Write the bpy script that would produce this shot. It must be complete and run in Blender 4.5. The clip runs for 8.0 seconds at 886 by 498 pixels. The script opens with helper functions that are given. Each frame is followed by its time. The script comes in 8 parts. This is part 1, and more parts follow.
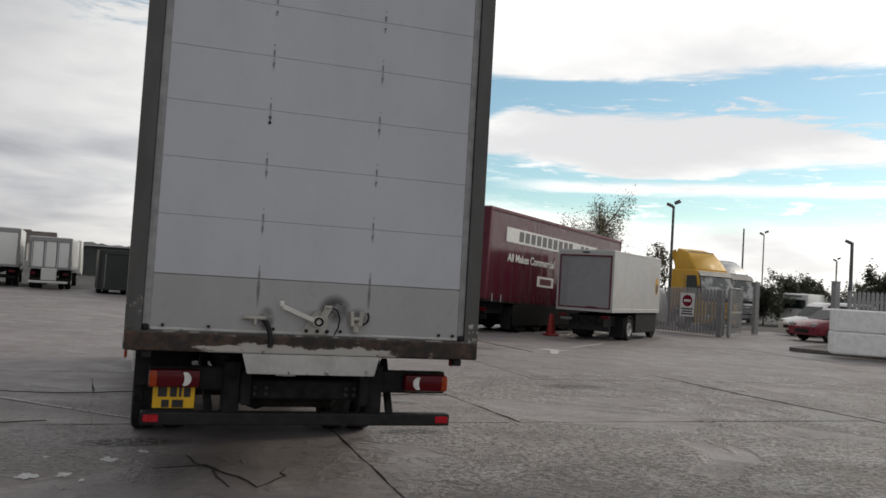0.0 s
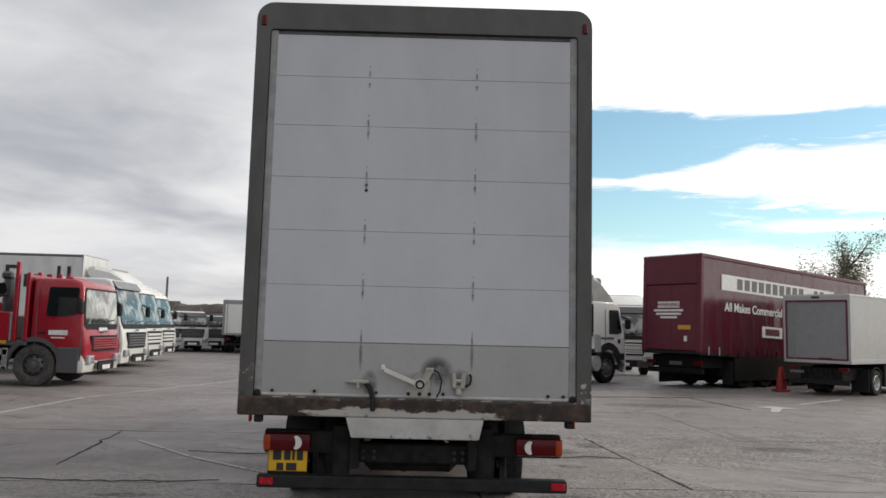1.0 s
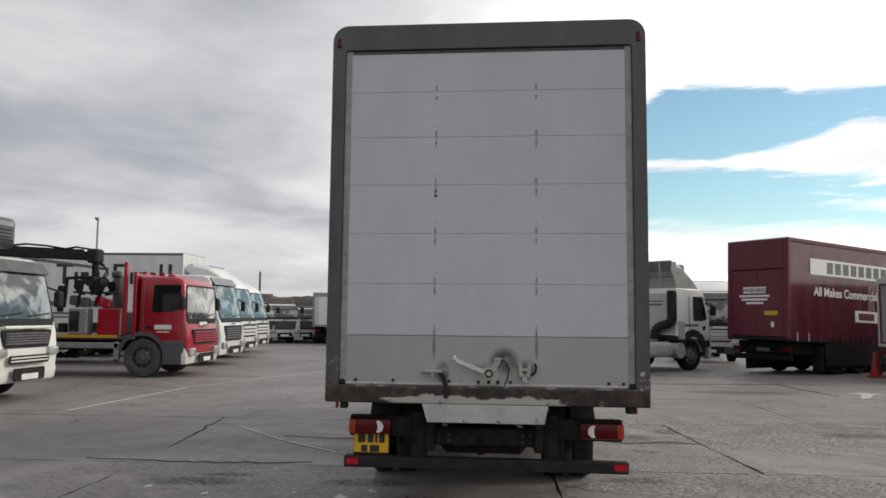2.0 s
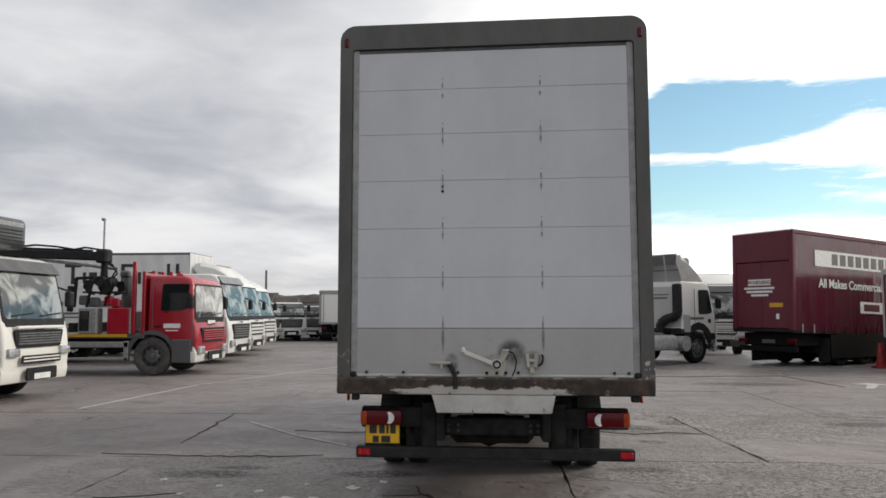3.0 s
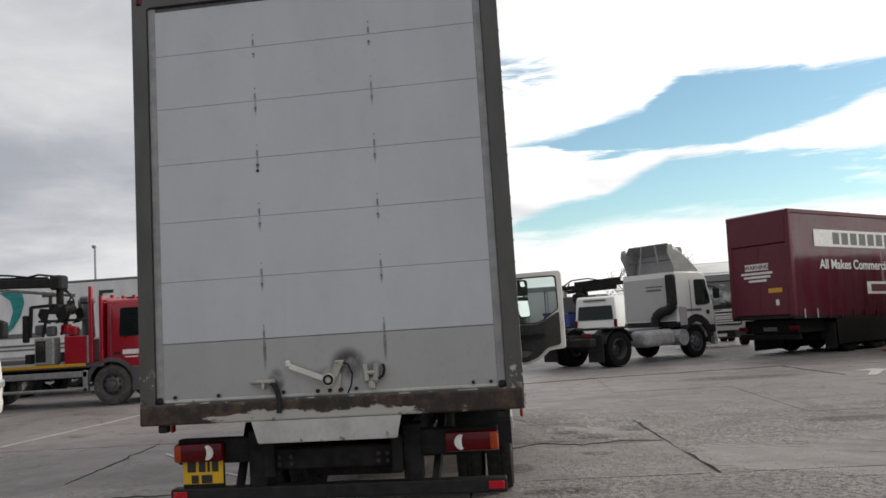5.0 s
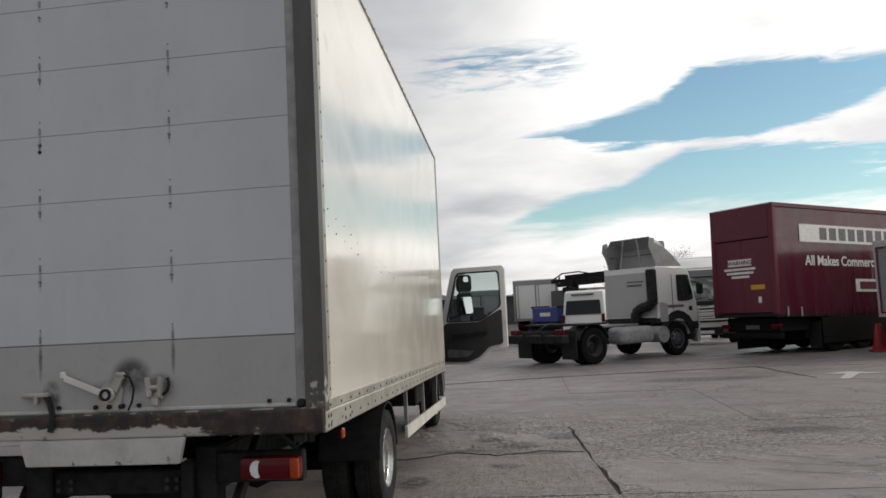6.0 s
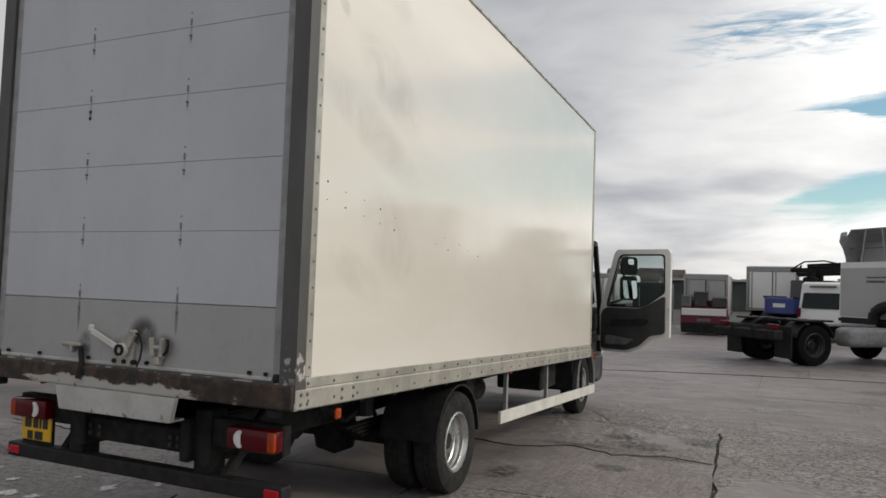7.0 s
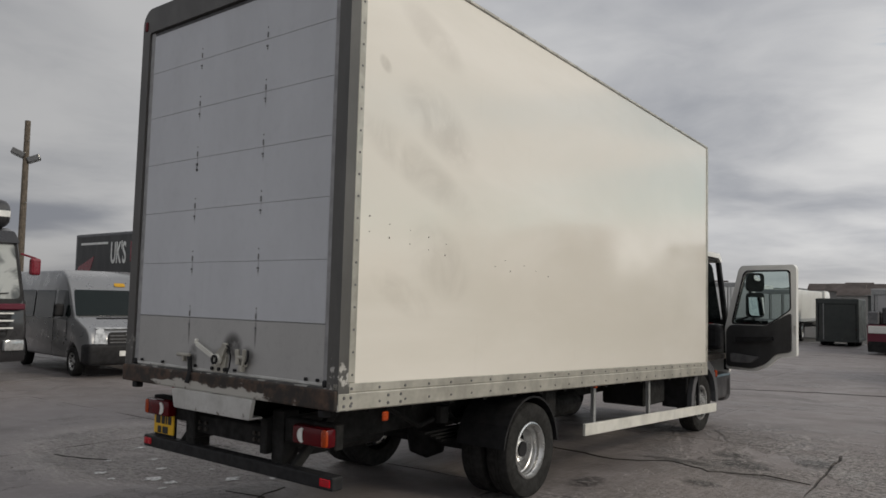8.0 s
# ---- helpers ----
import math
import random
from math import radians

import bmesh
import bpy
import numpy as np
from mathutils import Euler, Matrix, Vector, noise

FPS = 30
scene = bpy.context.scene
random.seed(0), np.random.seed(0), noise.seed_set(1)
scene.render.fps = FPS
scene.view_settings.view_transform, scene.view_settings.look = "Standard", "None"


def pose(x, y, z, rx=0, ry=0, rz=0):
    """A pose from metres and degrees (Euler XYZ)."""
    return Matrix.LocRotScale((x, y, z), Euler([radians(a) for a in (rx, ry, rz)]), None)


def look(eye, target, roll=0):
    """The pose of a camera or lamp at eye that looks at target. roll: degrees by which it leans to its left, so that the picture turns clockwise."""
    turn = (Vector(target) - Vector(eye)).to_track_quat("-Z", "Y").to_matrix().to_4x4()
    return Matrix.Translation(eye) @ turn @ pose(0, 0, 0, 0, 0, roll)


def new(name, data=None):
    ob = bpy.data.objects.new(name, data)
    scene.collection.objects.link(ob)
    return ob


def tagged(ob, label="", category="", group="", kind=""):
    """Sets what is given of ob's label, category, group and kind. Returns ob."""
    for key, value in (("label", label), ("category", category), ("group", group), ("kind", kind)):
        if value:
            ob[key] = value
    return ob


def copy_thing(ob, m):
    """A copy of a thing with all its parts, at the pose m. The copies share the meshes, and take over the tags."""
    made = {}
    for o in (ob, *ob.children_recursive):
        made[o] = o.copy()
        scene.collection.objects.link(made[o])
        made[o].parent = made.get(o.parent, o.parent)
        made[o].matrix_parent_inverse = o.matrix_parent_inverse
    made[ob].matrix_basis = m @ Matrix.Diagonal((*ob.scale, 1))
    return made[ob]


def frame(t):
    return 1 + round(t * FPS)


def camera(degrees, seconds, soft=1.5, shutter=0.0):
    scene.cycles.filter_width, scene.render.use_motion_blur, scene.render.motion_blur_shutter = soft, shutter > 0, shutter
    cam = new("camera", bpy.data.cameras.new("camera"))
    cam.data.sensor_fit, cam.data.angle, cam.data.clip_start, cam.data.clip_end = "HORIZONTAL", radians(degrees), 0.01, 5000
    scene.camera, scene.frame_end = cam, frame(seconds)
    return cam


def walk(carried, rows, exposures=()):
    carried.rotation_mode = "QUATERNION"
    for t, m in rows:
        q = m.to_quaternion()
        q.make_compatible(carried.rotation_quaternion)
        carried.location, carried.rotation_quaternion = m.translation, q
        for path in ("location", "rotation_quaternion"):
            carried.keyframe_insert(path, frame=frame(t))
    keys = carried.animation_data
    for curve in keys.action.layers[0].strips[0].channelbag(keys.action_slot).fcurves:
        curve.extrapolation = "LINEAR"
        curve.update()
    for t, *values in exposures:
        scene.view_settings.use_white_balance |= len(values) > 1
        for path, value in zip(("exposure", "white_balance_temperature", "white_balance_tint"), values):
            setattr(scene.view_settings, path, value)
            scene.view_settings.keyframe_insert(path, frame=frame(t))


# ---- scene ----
cam = camera(58.7, 8.0, soft=1.6)
PATH = [
    (0, (0.074, -0.436, 1.582), (0.758, 1.441, 1.665), 3.5),
    (0.2, (0.33, -0.39, 1.603), (0.827, 1.545, 1.691), 2.5),
    (0.5, (0.648, -0.445, 1.608), (0.951, 1.528, 1.731), 1.7),
    (0.6, (0.76, -0.462, 1.635), (0.995, 1.521, 1.75), 1.8),
    (0.8, (0.914, -0.452, 1.647), (1.051, 1.539, 1.776), 1.2),
    (1, (1.048, -0.494, 1.638), (1.153, 1.493, 1.84), 1.4),
    (1.2, (1.156, -0.594, 1.646), (1.237, 1.389, 1.894), 1.3),
    (1.5, (1.241, -0.81, 1.621), (1.188, 1.178, 1.835), 1.3),
    (1.7, (1.198, -0.895, 1.683), (1.106, 1.095, 1.86), 1.1),
    (3, (1.165, -1.116, 1.647), (1.044, 0.873, 1.809), -0.1),
    (3.5, (1.197, -1.065, 1.643), (1.074, 0.925, 1.793), -0.0),
    (4, (1.478, -0.759, 1.616), (1.322, 1.228, 1.779), -1.5),
    (4.2, (1.647, -0.616, 1.605), (1.486, 1.37, 1.778), -2.2),
    (4.5, (1.913, -0.3, 1.558), (1.743, 1.686, 1.721), -3.3),
    (4.8, (2.207, 0.037, 1.591), (2.027, 2.021, 1.772), -4.4),
    (5, (2.421, 0.205, 1.558), (2.248, 2.189, 1.743), -3.6),
    (5.2, (2.542, 0.365, 1.567), (2.408, 2.351, 1.76), -3.0),
    (6.3, (3.941, 1.285, 1.598), (3.631, 3.258, 1.708), -2.3),
    (6.5, (4.153, 1.463, 1.57), (3.74, 3.419, 1.614), -1.4),
    (6.8, (4.484, 1.687, 1.62), (3.865, 3.588, 1.64), 1.1),
    (7, (4.77, 1.731, 1.664), (3.956, 3.556, 1.759), 1.7),
    (7.2, (5.017, 1.798, 1.649), (4.028, 3.523, 1.867), 2.9),
    (7.5, (5.34, 1.8, 1.676), (4.208, 3.437, 1.875), 2.2),
    (7.8, (5.702, 1.719, 1.663), (4.554, 3.346, 1.847), 1.8),
    (8, (5.86, 1.68, 1.688), (4.651, 3.268, 1.819), 1.2),
]
walk(cam, [(t, look(eye, target, roll)) for t, eye, target, roll in PATH],
     exposures=[(0, 0.17), (0.6, 0.42), (1.0, 0.54), (1.5, 0.42), (3.0, 0.60), (5.2, 0.48), (6.5, 0.16), (7.0, 0.30), (7.5, 0.13), (8.0, 0.10)])

# ---- light ----
SUN_AZ, SUN_EL = 78.0, 30.0          # degrees clockwise from +y, above the horizon
world = bpy.data.worlds.new("sky")
scene.world = world
world.use_nodes = True
wn, wl = world.node_tree.nodes, world.node_tree.links
wn.clear()


def wnode(kind, **values):
    n = wn.new(kind)
    for key, value in values.items():
        n.inputs[key].default_value = value
    return n


def wmath(op, a, b=None, c=None, clamp=False):
    n = wn.new("ShaderNodeMath")
    n.operation, n.use_clamp = op, clamp
    for i, v in enumerate((a, b, c)):
        if v is None:
            continue
        if isinstance(v, (int, float)):
            n.inputs[i].default_value = v
        else:
            wl.new(v, n.inputs[i])
    return n.outputs[0]


def wramp(value, lo, hi):
    n = wn.new("ShaderNodeMapRange")
    n.interpolation_type = "SMOOTHSTEP"
    n.inputs["From Min"].default_value, n.inputs["From Max"].default_value = lo, hi
    wl.new(value, n.inputs["Value"])
    return n.outputs["Result"]


def wnoise(vec, scale, detail, rough, dist=0.0):
    n = wn.new("ShaderNodeTexNoise")
    n.inputs["Scale"].default_value, n.inputs["Detail"].default_value = scale, detail
    n.inputs["Roughness"].default_value, n.inputs["Distortion"].default_value = rough, dist
    wl.new(vec, n.inputs["Vector"])
    return n.outputs["Fac"]


def wmix(fac, a, b):
    n = wn.new("ShaderNodeMix")
    n.data_type = "RGBA"
    wl.new(fac, n.inputs["Factor"])
    for v, i in ((a, 6), (b, 7)):
        if isinstance(v, tuple):
            n.inputs[i].default_value = (*v, 1)
        else:
            wl.new(v, n.inputs[i])
    return n.outputs[2]


sky_tex = wn.new("ShaderNodeTexSky")
sky_tex.sky_type, sky_tex.sun_disc = "NISHITA", False
sky_tex.sun_elevation, sky_tex.sun_rotation = radians(SUN_EL), radians(SUN_AZ)
sky_tex.air_density, sky_tex.dust_density, sky_tex.ozone_density = 1.0, 0.4, 2.0
coord = wn.new("ShaderNodeTexCoord").outputs["Generated"]
sep = wn.new("ShaderNodeSeparateXYZ")
wl.new(coord, sep.inputs[0])
dx, dy, dz = sep.outputs
height = wmath("MAXIMUM", dz, 0.0)
down = wmath("ADD", height, 0.13)
px, py = wmath("DIVIDE", dx, down), wmath("DIVIDE", dy, down)
comb = wn.new("ShaderNodeCombineXYZ")
wl.new(px, comb.inputs[0]), wl.new(py, comb.inputs[1])
flat = comb.outputs[0]
fine = wnoise(flat, 2.3, 8, 0.6, 0.5)
east = wmath("ADD", wmath("MULTIPLY", dx, 0.88), wmath("MULTIPLY", dy, 0.47))
comb_s = wn.new("ShaderNodeCombineXYZ")
wl.new(wmath("MULTIPLY", dx, 3.0), comb_s.inputs[0]), wl.new(wmath("MULTIPLY", dy, 3.0), comb_s.inputs[1]), wl.new(wmath("MULTIPLY", height, 22.0), comb_s.inputs[2])
streaks = wnoise(comb_s.outputs[0], 1.0, 8, 0.62, 0.4)
wisps = wnoise(comb_s.outputs[0], 4.5, 6, 0.65, 0.6)


def wprofile(bearing, points):
    """A line drawn over the bearing: degrees clockwise from +y against degrees above the horizon."""
    fac = wmath("DIVIDE", wmath("ADD", bearing, 10.0), 80.0, clamp=True)
    n = wn.new("ShaderNodeValToRGB")
    e = n.color_ramp.elements
    while len(e) < len(points):
        e.new(0.5)
    for k, (a, h) in enumerate(points):
        e[k].position = (a + 10) / 80
        e[k].color = (h / 20, h / 20, h / 20, 1)
    wl.new(fac, n.inputs[0])
    return wmath("MULTIPLY", n.outputs["Color"], 20.0)


# the cover breaks in two long clear strips to the front right; elsewhere it is closed
ragged = wmath("ADD", wmath("MULTIPLY", wmath("SUBTRACT", streaks, 0.5), 2.4), wmath("MULTIPLY", wmath("SUBTRACT", wisps, 0.5), 1.7))
elev = wmath("MULTIPLY", wmath("ARCSINE", height), 57.2958)
bearing = wmath("ADD", wmath("MULTIPLY", wmath("ARCTAN2", dx, dy), 57.2958), wmath("MULTIPLY", wmath("SUBTRACT", wisps, 0.5), 4.0))
upper_top = wprofile(bearing, [(-3, 11.2), (1, 12.4), (10, 13.9), (12.5, 15.9), (17, 15.9), (23, 15.0), (33, 14.8), (45, 15.4), (56, 14.9), (66, 9.0)])
upper_low = wprofile(bearing, [(-3, 12.4), (3, 12.0), (8, 11.1), (16, 11.0), (21, 11.6), (24.5, 12.7), (43, 12.4), (47, 11.3), (52, 9.6), (66, 9.5)])
lower_top = wprofile(bearing, [(-3, 5.0), (1, 7.2), (4, 8.0), (7, 8.4), (11.5, 10.3), (16, 10.4), (22, 9.6), (33, 8.3), (45, 9.2), (60, 8.2), (68, 4.0)])
lower_low = wprofile(bearing, [(-3, 6.5), (3, 5.3), (8, 6.1), (20, 6.1), (27, 5.4), (36, 4.8), (60, 5.2)])


def wbetween(v, lo, hi, soft_lo, soft_hi):
    return wmath("MULTIPLY", wramp(wmath("SUBTRACT", v, lo), -soft_lo, soft_lo), wramp(wmath("SUBTRACT", hi, v), -soft_hi, soft_hi))


torn = wmath("ADD", elev, ragged)
clear = wmath("MAXIMUM", wbetween(torn, upper_low, upper_top, 0.28, 0.45), wbetween(torn, lower_low, lower_top, 0.9, 0.35))
# thin streaks of cloud drift across both strips towards the sun
thread = wmath("MULTIPLY", wbetween(wmath("ADD", elev, wmath("MULTIPLY", ragged, 0.35)), 7.05, 7.75, 0.25, 0.25), wramp(bearing, 23.0, 29.0))
fleece = wmath("MULTIPLY", wramp(wmath("ADD", wisps, wmath("MULTIPLY", streaks, 0.5)), 0.80, 0.92), wramp(bearing, 20.0, 30.0))
clear = wmath("MULTIPLY", clear, wmath("SUBTRACT", 1.0, wmath("MAXIMUM", wmath("MULTIPLY", thread, 0.9), wmath("MULTIPLY", fleece, 0.85))))
thin = wmath("MULTIPLY", wbetween(torn, 16.2, 18.8, 0.8, 0.8), wbetween(bearing, -6.0, 5.0, 3.0, 2.0))
clear = wmath("MAXIMUM", clear, wmath("MULTIPLY", thin, wramp(wisps, 0.38, 0.68)))
cloud = wmath("SUBTRACT", 1.0, clear)
shade_n = wnoise(flat, 0.60, 5, 0.46, 0.3)
warm_side = wramp(east, 0.17, 0.80)
dark_c = wmix(warm_side, (0.285, 0.298, 0.33), (0.70, 0.70, 0.71))
light_c = wmix(warm_side, (0.57, 0.57, 0.575), (1.28, 1.26, 1.21))
puff = wmath("ADD", wmath("MULTIPLY", shade_n, 0.84), wmath("MULTIPLY", fine, 0.16))
cloud_c = wmix(wramp(puff, 0.36, 0.62), dark_c, light_c)
low = wmath("SUBTRACT", 1.0, wramp(height, 0.0, 0.09))
low_c = wmix(warm_side, (0.41, 0.40, 0.39), (1.05, 1.02, 0.95))
cloud_c = wmix(wmath("MULTIPLY", low, 0.6), cloud_c, low_c)
west = wmath("SUBTRACT", 1.0, wmath("MULTIPLY", wramp(wmath("MULTIPLY", dx, -1.0), 0.5, 0.97), 0.3))
scaled = wn.new("ShaderNodeVectorMath")
scaled.operation = "SCALE"
wl.new(cloud_c, scaled.inputs[0]), wl.new(west, scaled.inputs["Scale"])
cloud_c = scaled.outputs[0]
bg_sky, bg_cloud = wnode("ShaderNodeBackground", Strength=0.11), wnode("ShaderNodeBackground", Strength=1.0)
tint = wn.new("ShaderNodeMix")
tint.data_type, tint.blend_type = "RGBA", "MULTIPLY"
tint.inputs["Factor"].default_value, tint.inputs[7].default_value = 1.0, (0.93, 1.02, 0.90, 1)
wl.new(sky_tex.outputs[0], tint.inputs[6])
wl.new(tint.outputs[2], bg_sky.inputs["Color"])
wl.new(cloud_c, bg_cloud.inputs["Color"])
mixer, wout = wn.new("ShaderNodeMixShader"), wn.new("ShaderNodeOutputWorld")
wl.new(cloud, mixer.inputs[0]), wl.new(bg_sky.outputs[0], mixer.inputs[1]), wl.new(bg_cloud.outputs[0], mixer.inputs[2])
wl.new(mixer.outputs[0], wout.inputs[0])

sun = new("sun", bpy.data.lights.new("sun", "SUN"))
sun.data.energy, sun.data.angle, sun.data.color = 1.1, radians(14), (1.0, 0.90, 0.74)
az, el = radians(SUN_AZ), radians(SUN_EL)
sun.matrix_world = look((math.sin(az) * math.cos(el) * 50, math.cos(az) * math.cos(el) * 50, math.sin(el) * 50), (0, 0, 0))


# ---- materials ----
class Mat:
    """A node material with a few shorthands."""

    def __init__(self, name, rough=0.5, metal=0.0, coat=0.0):
        self.m = bpy.data.materials.new(name)
        self.m.use_nodes = True
        self.n, self.l = self.m.node_tree.nodes, self.m.node_tree.links
        self.b = self.n["Principled BSDF"]
        self.b.inputs["Roughness"].default_value = rough
        self.b.inputs["Metallic"].default_value = metal
        self.b.inputs["Coat Weight"].default_value = coat
        self.b.inputs["Coat Roughness"].default_value = 0.08
        self.co = self.n.new("ShaderNodeTexCoord").outputs["Object"]

    def put(self, value, socket):
        if isinstance(value, (int, float)):
            socket.default_value = value
        elif isinstance(value, tuple):
            socket.default_value = (*value, 1) if len(value) == 3 else value
        else:
            self.l.new(value, socket)

    def noise(self, scale, detail=4, rough=0.55, stretch=(1, 1, 1), dist=0.0):
        mp = self.n.new("ShaderNodeMapping")
        mp.inputs["Scale"].default_value = stretch
        self.l.new(self.co, mp.inputs["Vector"])
        t = self.n.new("ShaderNodeTexNoise")
        t.inputs["Scale"].default_value, t.inputs["Detail"].default_value = scale, detail
        t.inputs["Roughness"].default_value, t.inputs["Distortion"].default_value = rough, dist
        self.l.new(mp.outputs[0], t.inputs["Vector"])
        return t.outputs["Fac"]

    def voronoi(self, scale, feature="F1"):
        t = self.n.new("ShaderNodeTexVoronoi")
        t.feature = feature
        t.inputs["Scale"].default_value = scale
        self.l.new(self.co, t.inputs["Vector"])
        return t.outputs["Distance"]

    def ramp(self, v, lo, hi, a=0.0, b=1.0):
        r = self.n.new("ShaderNodeMapRange")
        r.interpolation_type = "SMOOTHSTEP"
        for key, x in (("From Min", lo), ("From Max", hi), ("To Min", a), ("To Max", b)):
            r.inputs[key].default_value = x
        self.l.new(v, r.inputs["Value"])
        return r.outputs["Result"]

    def math(self, op, a, b):
        r = self.n.new("ShaderNodeMath")
        r.operation = op
        self.put(a, r.inputs[0]), self.put(b, r.inputs[1])
        return r.outputs[0]

    def mix(self, f, a, b):
        r = self.n.new("ShaderNodeMix")
        r.data_type = "RGBA"
        self.put(f, r.inputs["Factor"]), self.put(a, r.inputs[6]), self.put(b, r.inputs[7])
        return r.outputs[2]

    def axis(self, i):
        s = self.n.new("ShaderNodeSeparateXYZ")
        self.l.new(self.co, s.inputs[0])
        return s.outputs[i]

    def random(self):
        return self.n.new("ShaderNodeObjectInfo").outputs["Random"]

    def color(self, v):
        self.put(v, self.b.inputs["Base Color"])
        return self

    def rough(self, v):
        self.put(v, self.b.inputs["Roughness"])
        return self

    def bump(self, v, strength=0.3, distance=0.01):
        r = self.n.new("ShaderNodeBump")
        r.inputs["Strength"].default_value, r.inputs["Distance"].default_value = strength, distance
        self.l.new(v, r.inputs["Height"])
        self.l.new(r.outputs[0], self.b.inputs["Normal"])
        return self


def paint(name, c, rough=0.32, dirt=0.35, coat=0.4, dirt_c=(0.16, 0.14, 0.12)):
    m = Mat(name, rough, 0, coat)
    a = m.ramp(m.noise(1.3, 6, 0.6, (1, 1, 0.45)), 0.45, 0.8, 0, dirt)
    g = m.ramp(m.noise(22, 4, 0.6), 0.35, 0.75, 0, 0.12 + 0.1 * dirt)
    m.color(m.mix(g, m.mix(a, c, tuple(0.45 * x + 0.55 * d for x, d in zip(c, dirt_c))), tuple(0.8 * x for x in c)))
    m.rough(m.ramp(m.noise(4, 4), 0.3, 0.7, rough * 0.85, rough * 1.3))
    return m.m


def plain(name, c, rough=0.6, metal=0.0, spread=0.25, scale=9, bump=0.0):
    m = Mat(name, rough, metal)
    f = m.noise(scale, 5, 0.6)
    m.color(m.mix(m.ramp(f, 0.3, 0.7), tuple(x * (1 - spread) for x in c), tuple(min(1, x * (1 + spread)) for x in c)))
    m.rough(m.ramp(m.noise(scale * 2.3, 3), 0.3, 0.7, rough * 0.85, min(1, rough * 1.15)))
    if bump:
        m.bump(m.noise(scale * 6, 4), bump, 0.004)
    return m.m


WHITE = paint("white_paint", (0.74, 0.74, 0.72), 0.34, 0.28)
WHITE2 = paint("off_white_paint", (0.66, 0.66, 0.63), 0.36, 0.4)
CREAM = paint("cream_paint", (0.78, 0.77, 0.73), 0.36, 0.18)
RED = paint("red_paint", (0.33, 0.004, 0.018), 0.32, 0.3, dirt_c=(0.08, 0.03, 0.03))
DULLWHITE = paint("greyed_white_paint", (0.42, 0.42, 0.415), 0.45, 0.3, 0.1)
CARRED = paint("bright_red_paint", (0.18, 0.003, 0.016), 0.25, 0.12)
YELLOW = paint("yellow_paint", (0.56, 0.31, 0.018), 0.5, 0.25, 0.0)
SILVER = paint("silver_paint", (0.36, 0.365, 0.38), 0.3, 0.25, 0.6)
DARKGREY = paint("dark_grey_paint", (0.08, 0.083, 0.09), 0.4, 0.3)
DARKGREEN = paint("dark_green_paint", (0.022, 0.027, 0.025), 0.5, 0.3, 0.1)
BLACKP = paint("black_paint", (0.018, 0.018, 0.021), 0.3, 0.3, 0.5)
FRIDGE = paint("charcoal_paint", (0.026, 0.026, 0.028), 0.45, 0.3)
NAVY = paint("blue_paint", (0.03, 0.05, 0.22), 0.35, 0.3)
PLASTIC = plain("black_plastic", (0.020, 0.020, 0.0215), 0.6)
GREYPL = plain("grey_plastic", (0.11, 0.11, 0.115), 0.6)
RUBBER = plain("tyre_rubber", (0.024, 0.0235, 0.023), 0.85, 0, 0.3, 14, 0.3)
DUSTY = plain("dusty_rubber", (0.085, 0.08, 0.074), 0.9, 0, 0.3, 10, 0.3)
STEEL = plain("bare_steel", (0.55, 0.55, 0.55), 0.35, 0.9, 0.2)
# tyre black taken darker still, for the shade beneath the lorries
DARKTYRE = plain("shade_black_rubber", (0.007, 0.007, 0.007), 0.95, 0, 0.3, 14, 0.3)
RIM = plain("wheel_silver", (0.58, 0.58, 0.575), 0.30, 0.85, 0.2)
GALV = plain("galvanised_steel", (0.30, 0.305, 0.305), 0.55, 0.4, 0.2, 16, 0.1)
CHASSIS = plain("chassis_black", (0.016, 0.0157, 0.0155), 0.75, 0, 0.4, 7, 0.3)
UNDER = plain("road_dirt", (0.045, 0.041, 0.037), 0.9, 0, 0.4, 9, 0.4)
REDLENS = plain("red_lens", (0.085, 0.001, 0.004), 0.18, 0, 0.1)
REFLEX = plain("red_reflector", (0.42, 0.002, 0.012), 0.25, 0, 0.1)
PALEPL = plain("pale_grey_moulding", (0.36, 0.355, 0.36), 0.5, 0, 0.06, 2.5)
GREYDOOR = plain("grey_shutter_sheet", (0.235, 0.235, 0.245), 0.5, 0, 0.06, 2.5)
VANGREY = paint("dark_silver_paint", (0.33, 0.335, 0.345), 0.30, 0.25, 0.5)
DOORTRIM = plain("charcoal_door_trim", (0.036, 0.036, 0.038), 0.55, 0, 0.2, 5)
SMOKED = plain("smoke_grey_grp", (0.31, 0.315, 0.315), 0.35, 0, 0.15, 3)
TRACK = plain("grey_painted_track", (0.27, 0.27, 0.275), 0.5, 0, 0.2)
AMBER = plain("amber_lens", (0.33, 0.045, 0.008), 0.25, 0, 0.1)
CLEARLENS = plain("clear_lens", (0.42, 0.43, 0.44), 0.10, 0.35, 0.35)
ORANGE = plain("cone_orange", (0.30, 0.025, 0.025), 0.6, 0, 0.25)
PLATEY = plain("yellow_plate", (0.72, 0.42, 0.01), 0.35, 0, 0.08)
INK = plain("black_print", (0.02, 0.02, 0.02), 0.5)
WHITEINK = plain("white_print", (0.72, 0.72, 0.70), 0.5, 0, 0.12)
DULL = plain("dull_grey_metal", (0.20, 0.20, 0.205), 0.5, 0.2)
GREYINK = plain("grey_print", (0.12, 0.12, 0.12), 0.5)
TEAL = plain("teal_print", (0.01, 0.22, 0.22), 0.5)
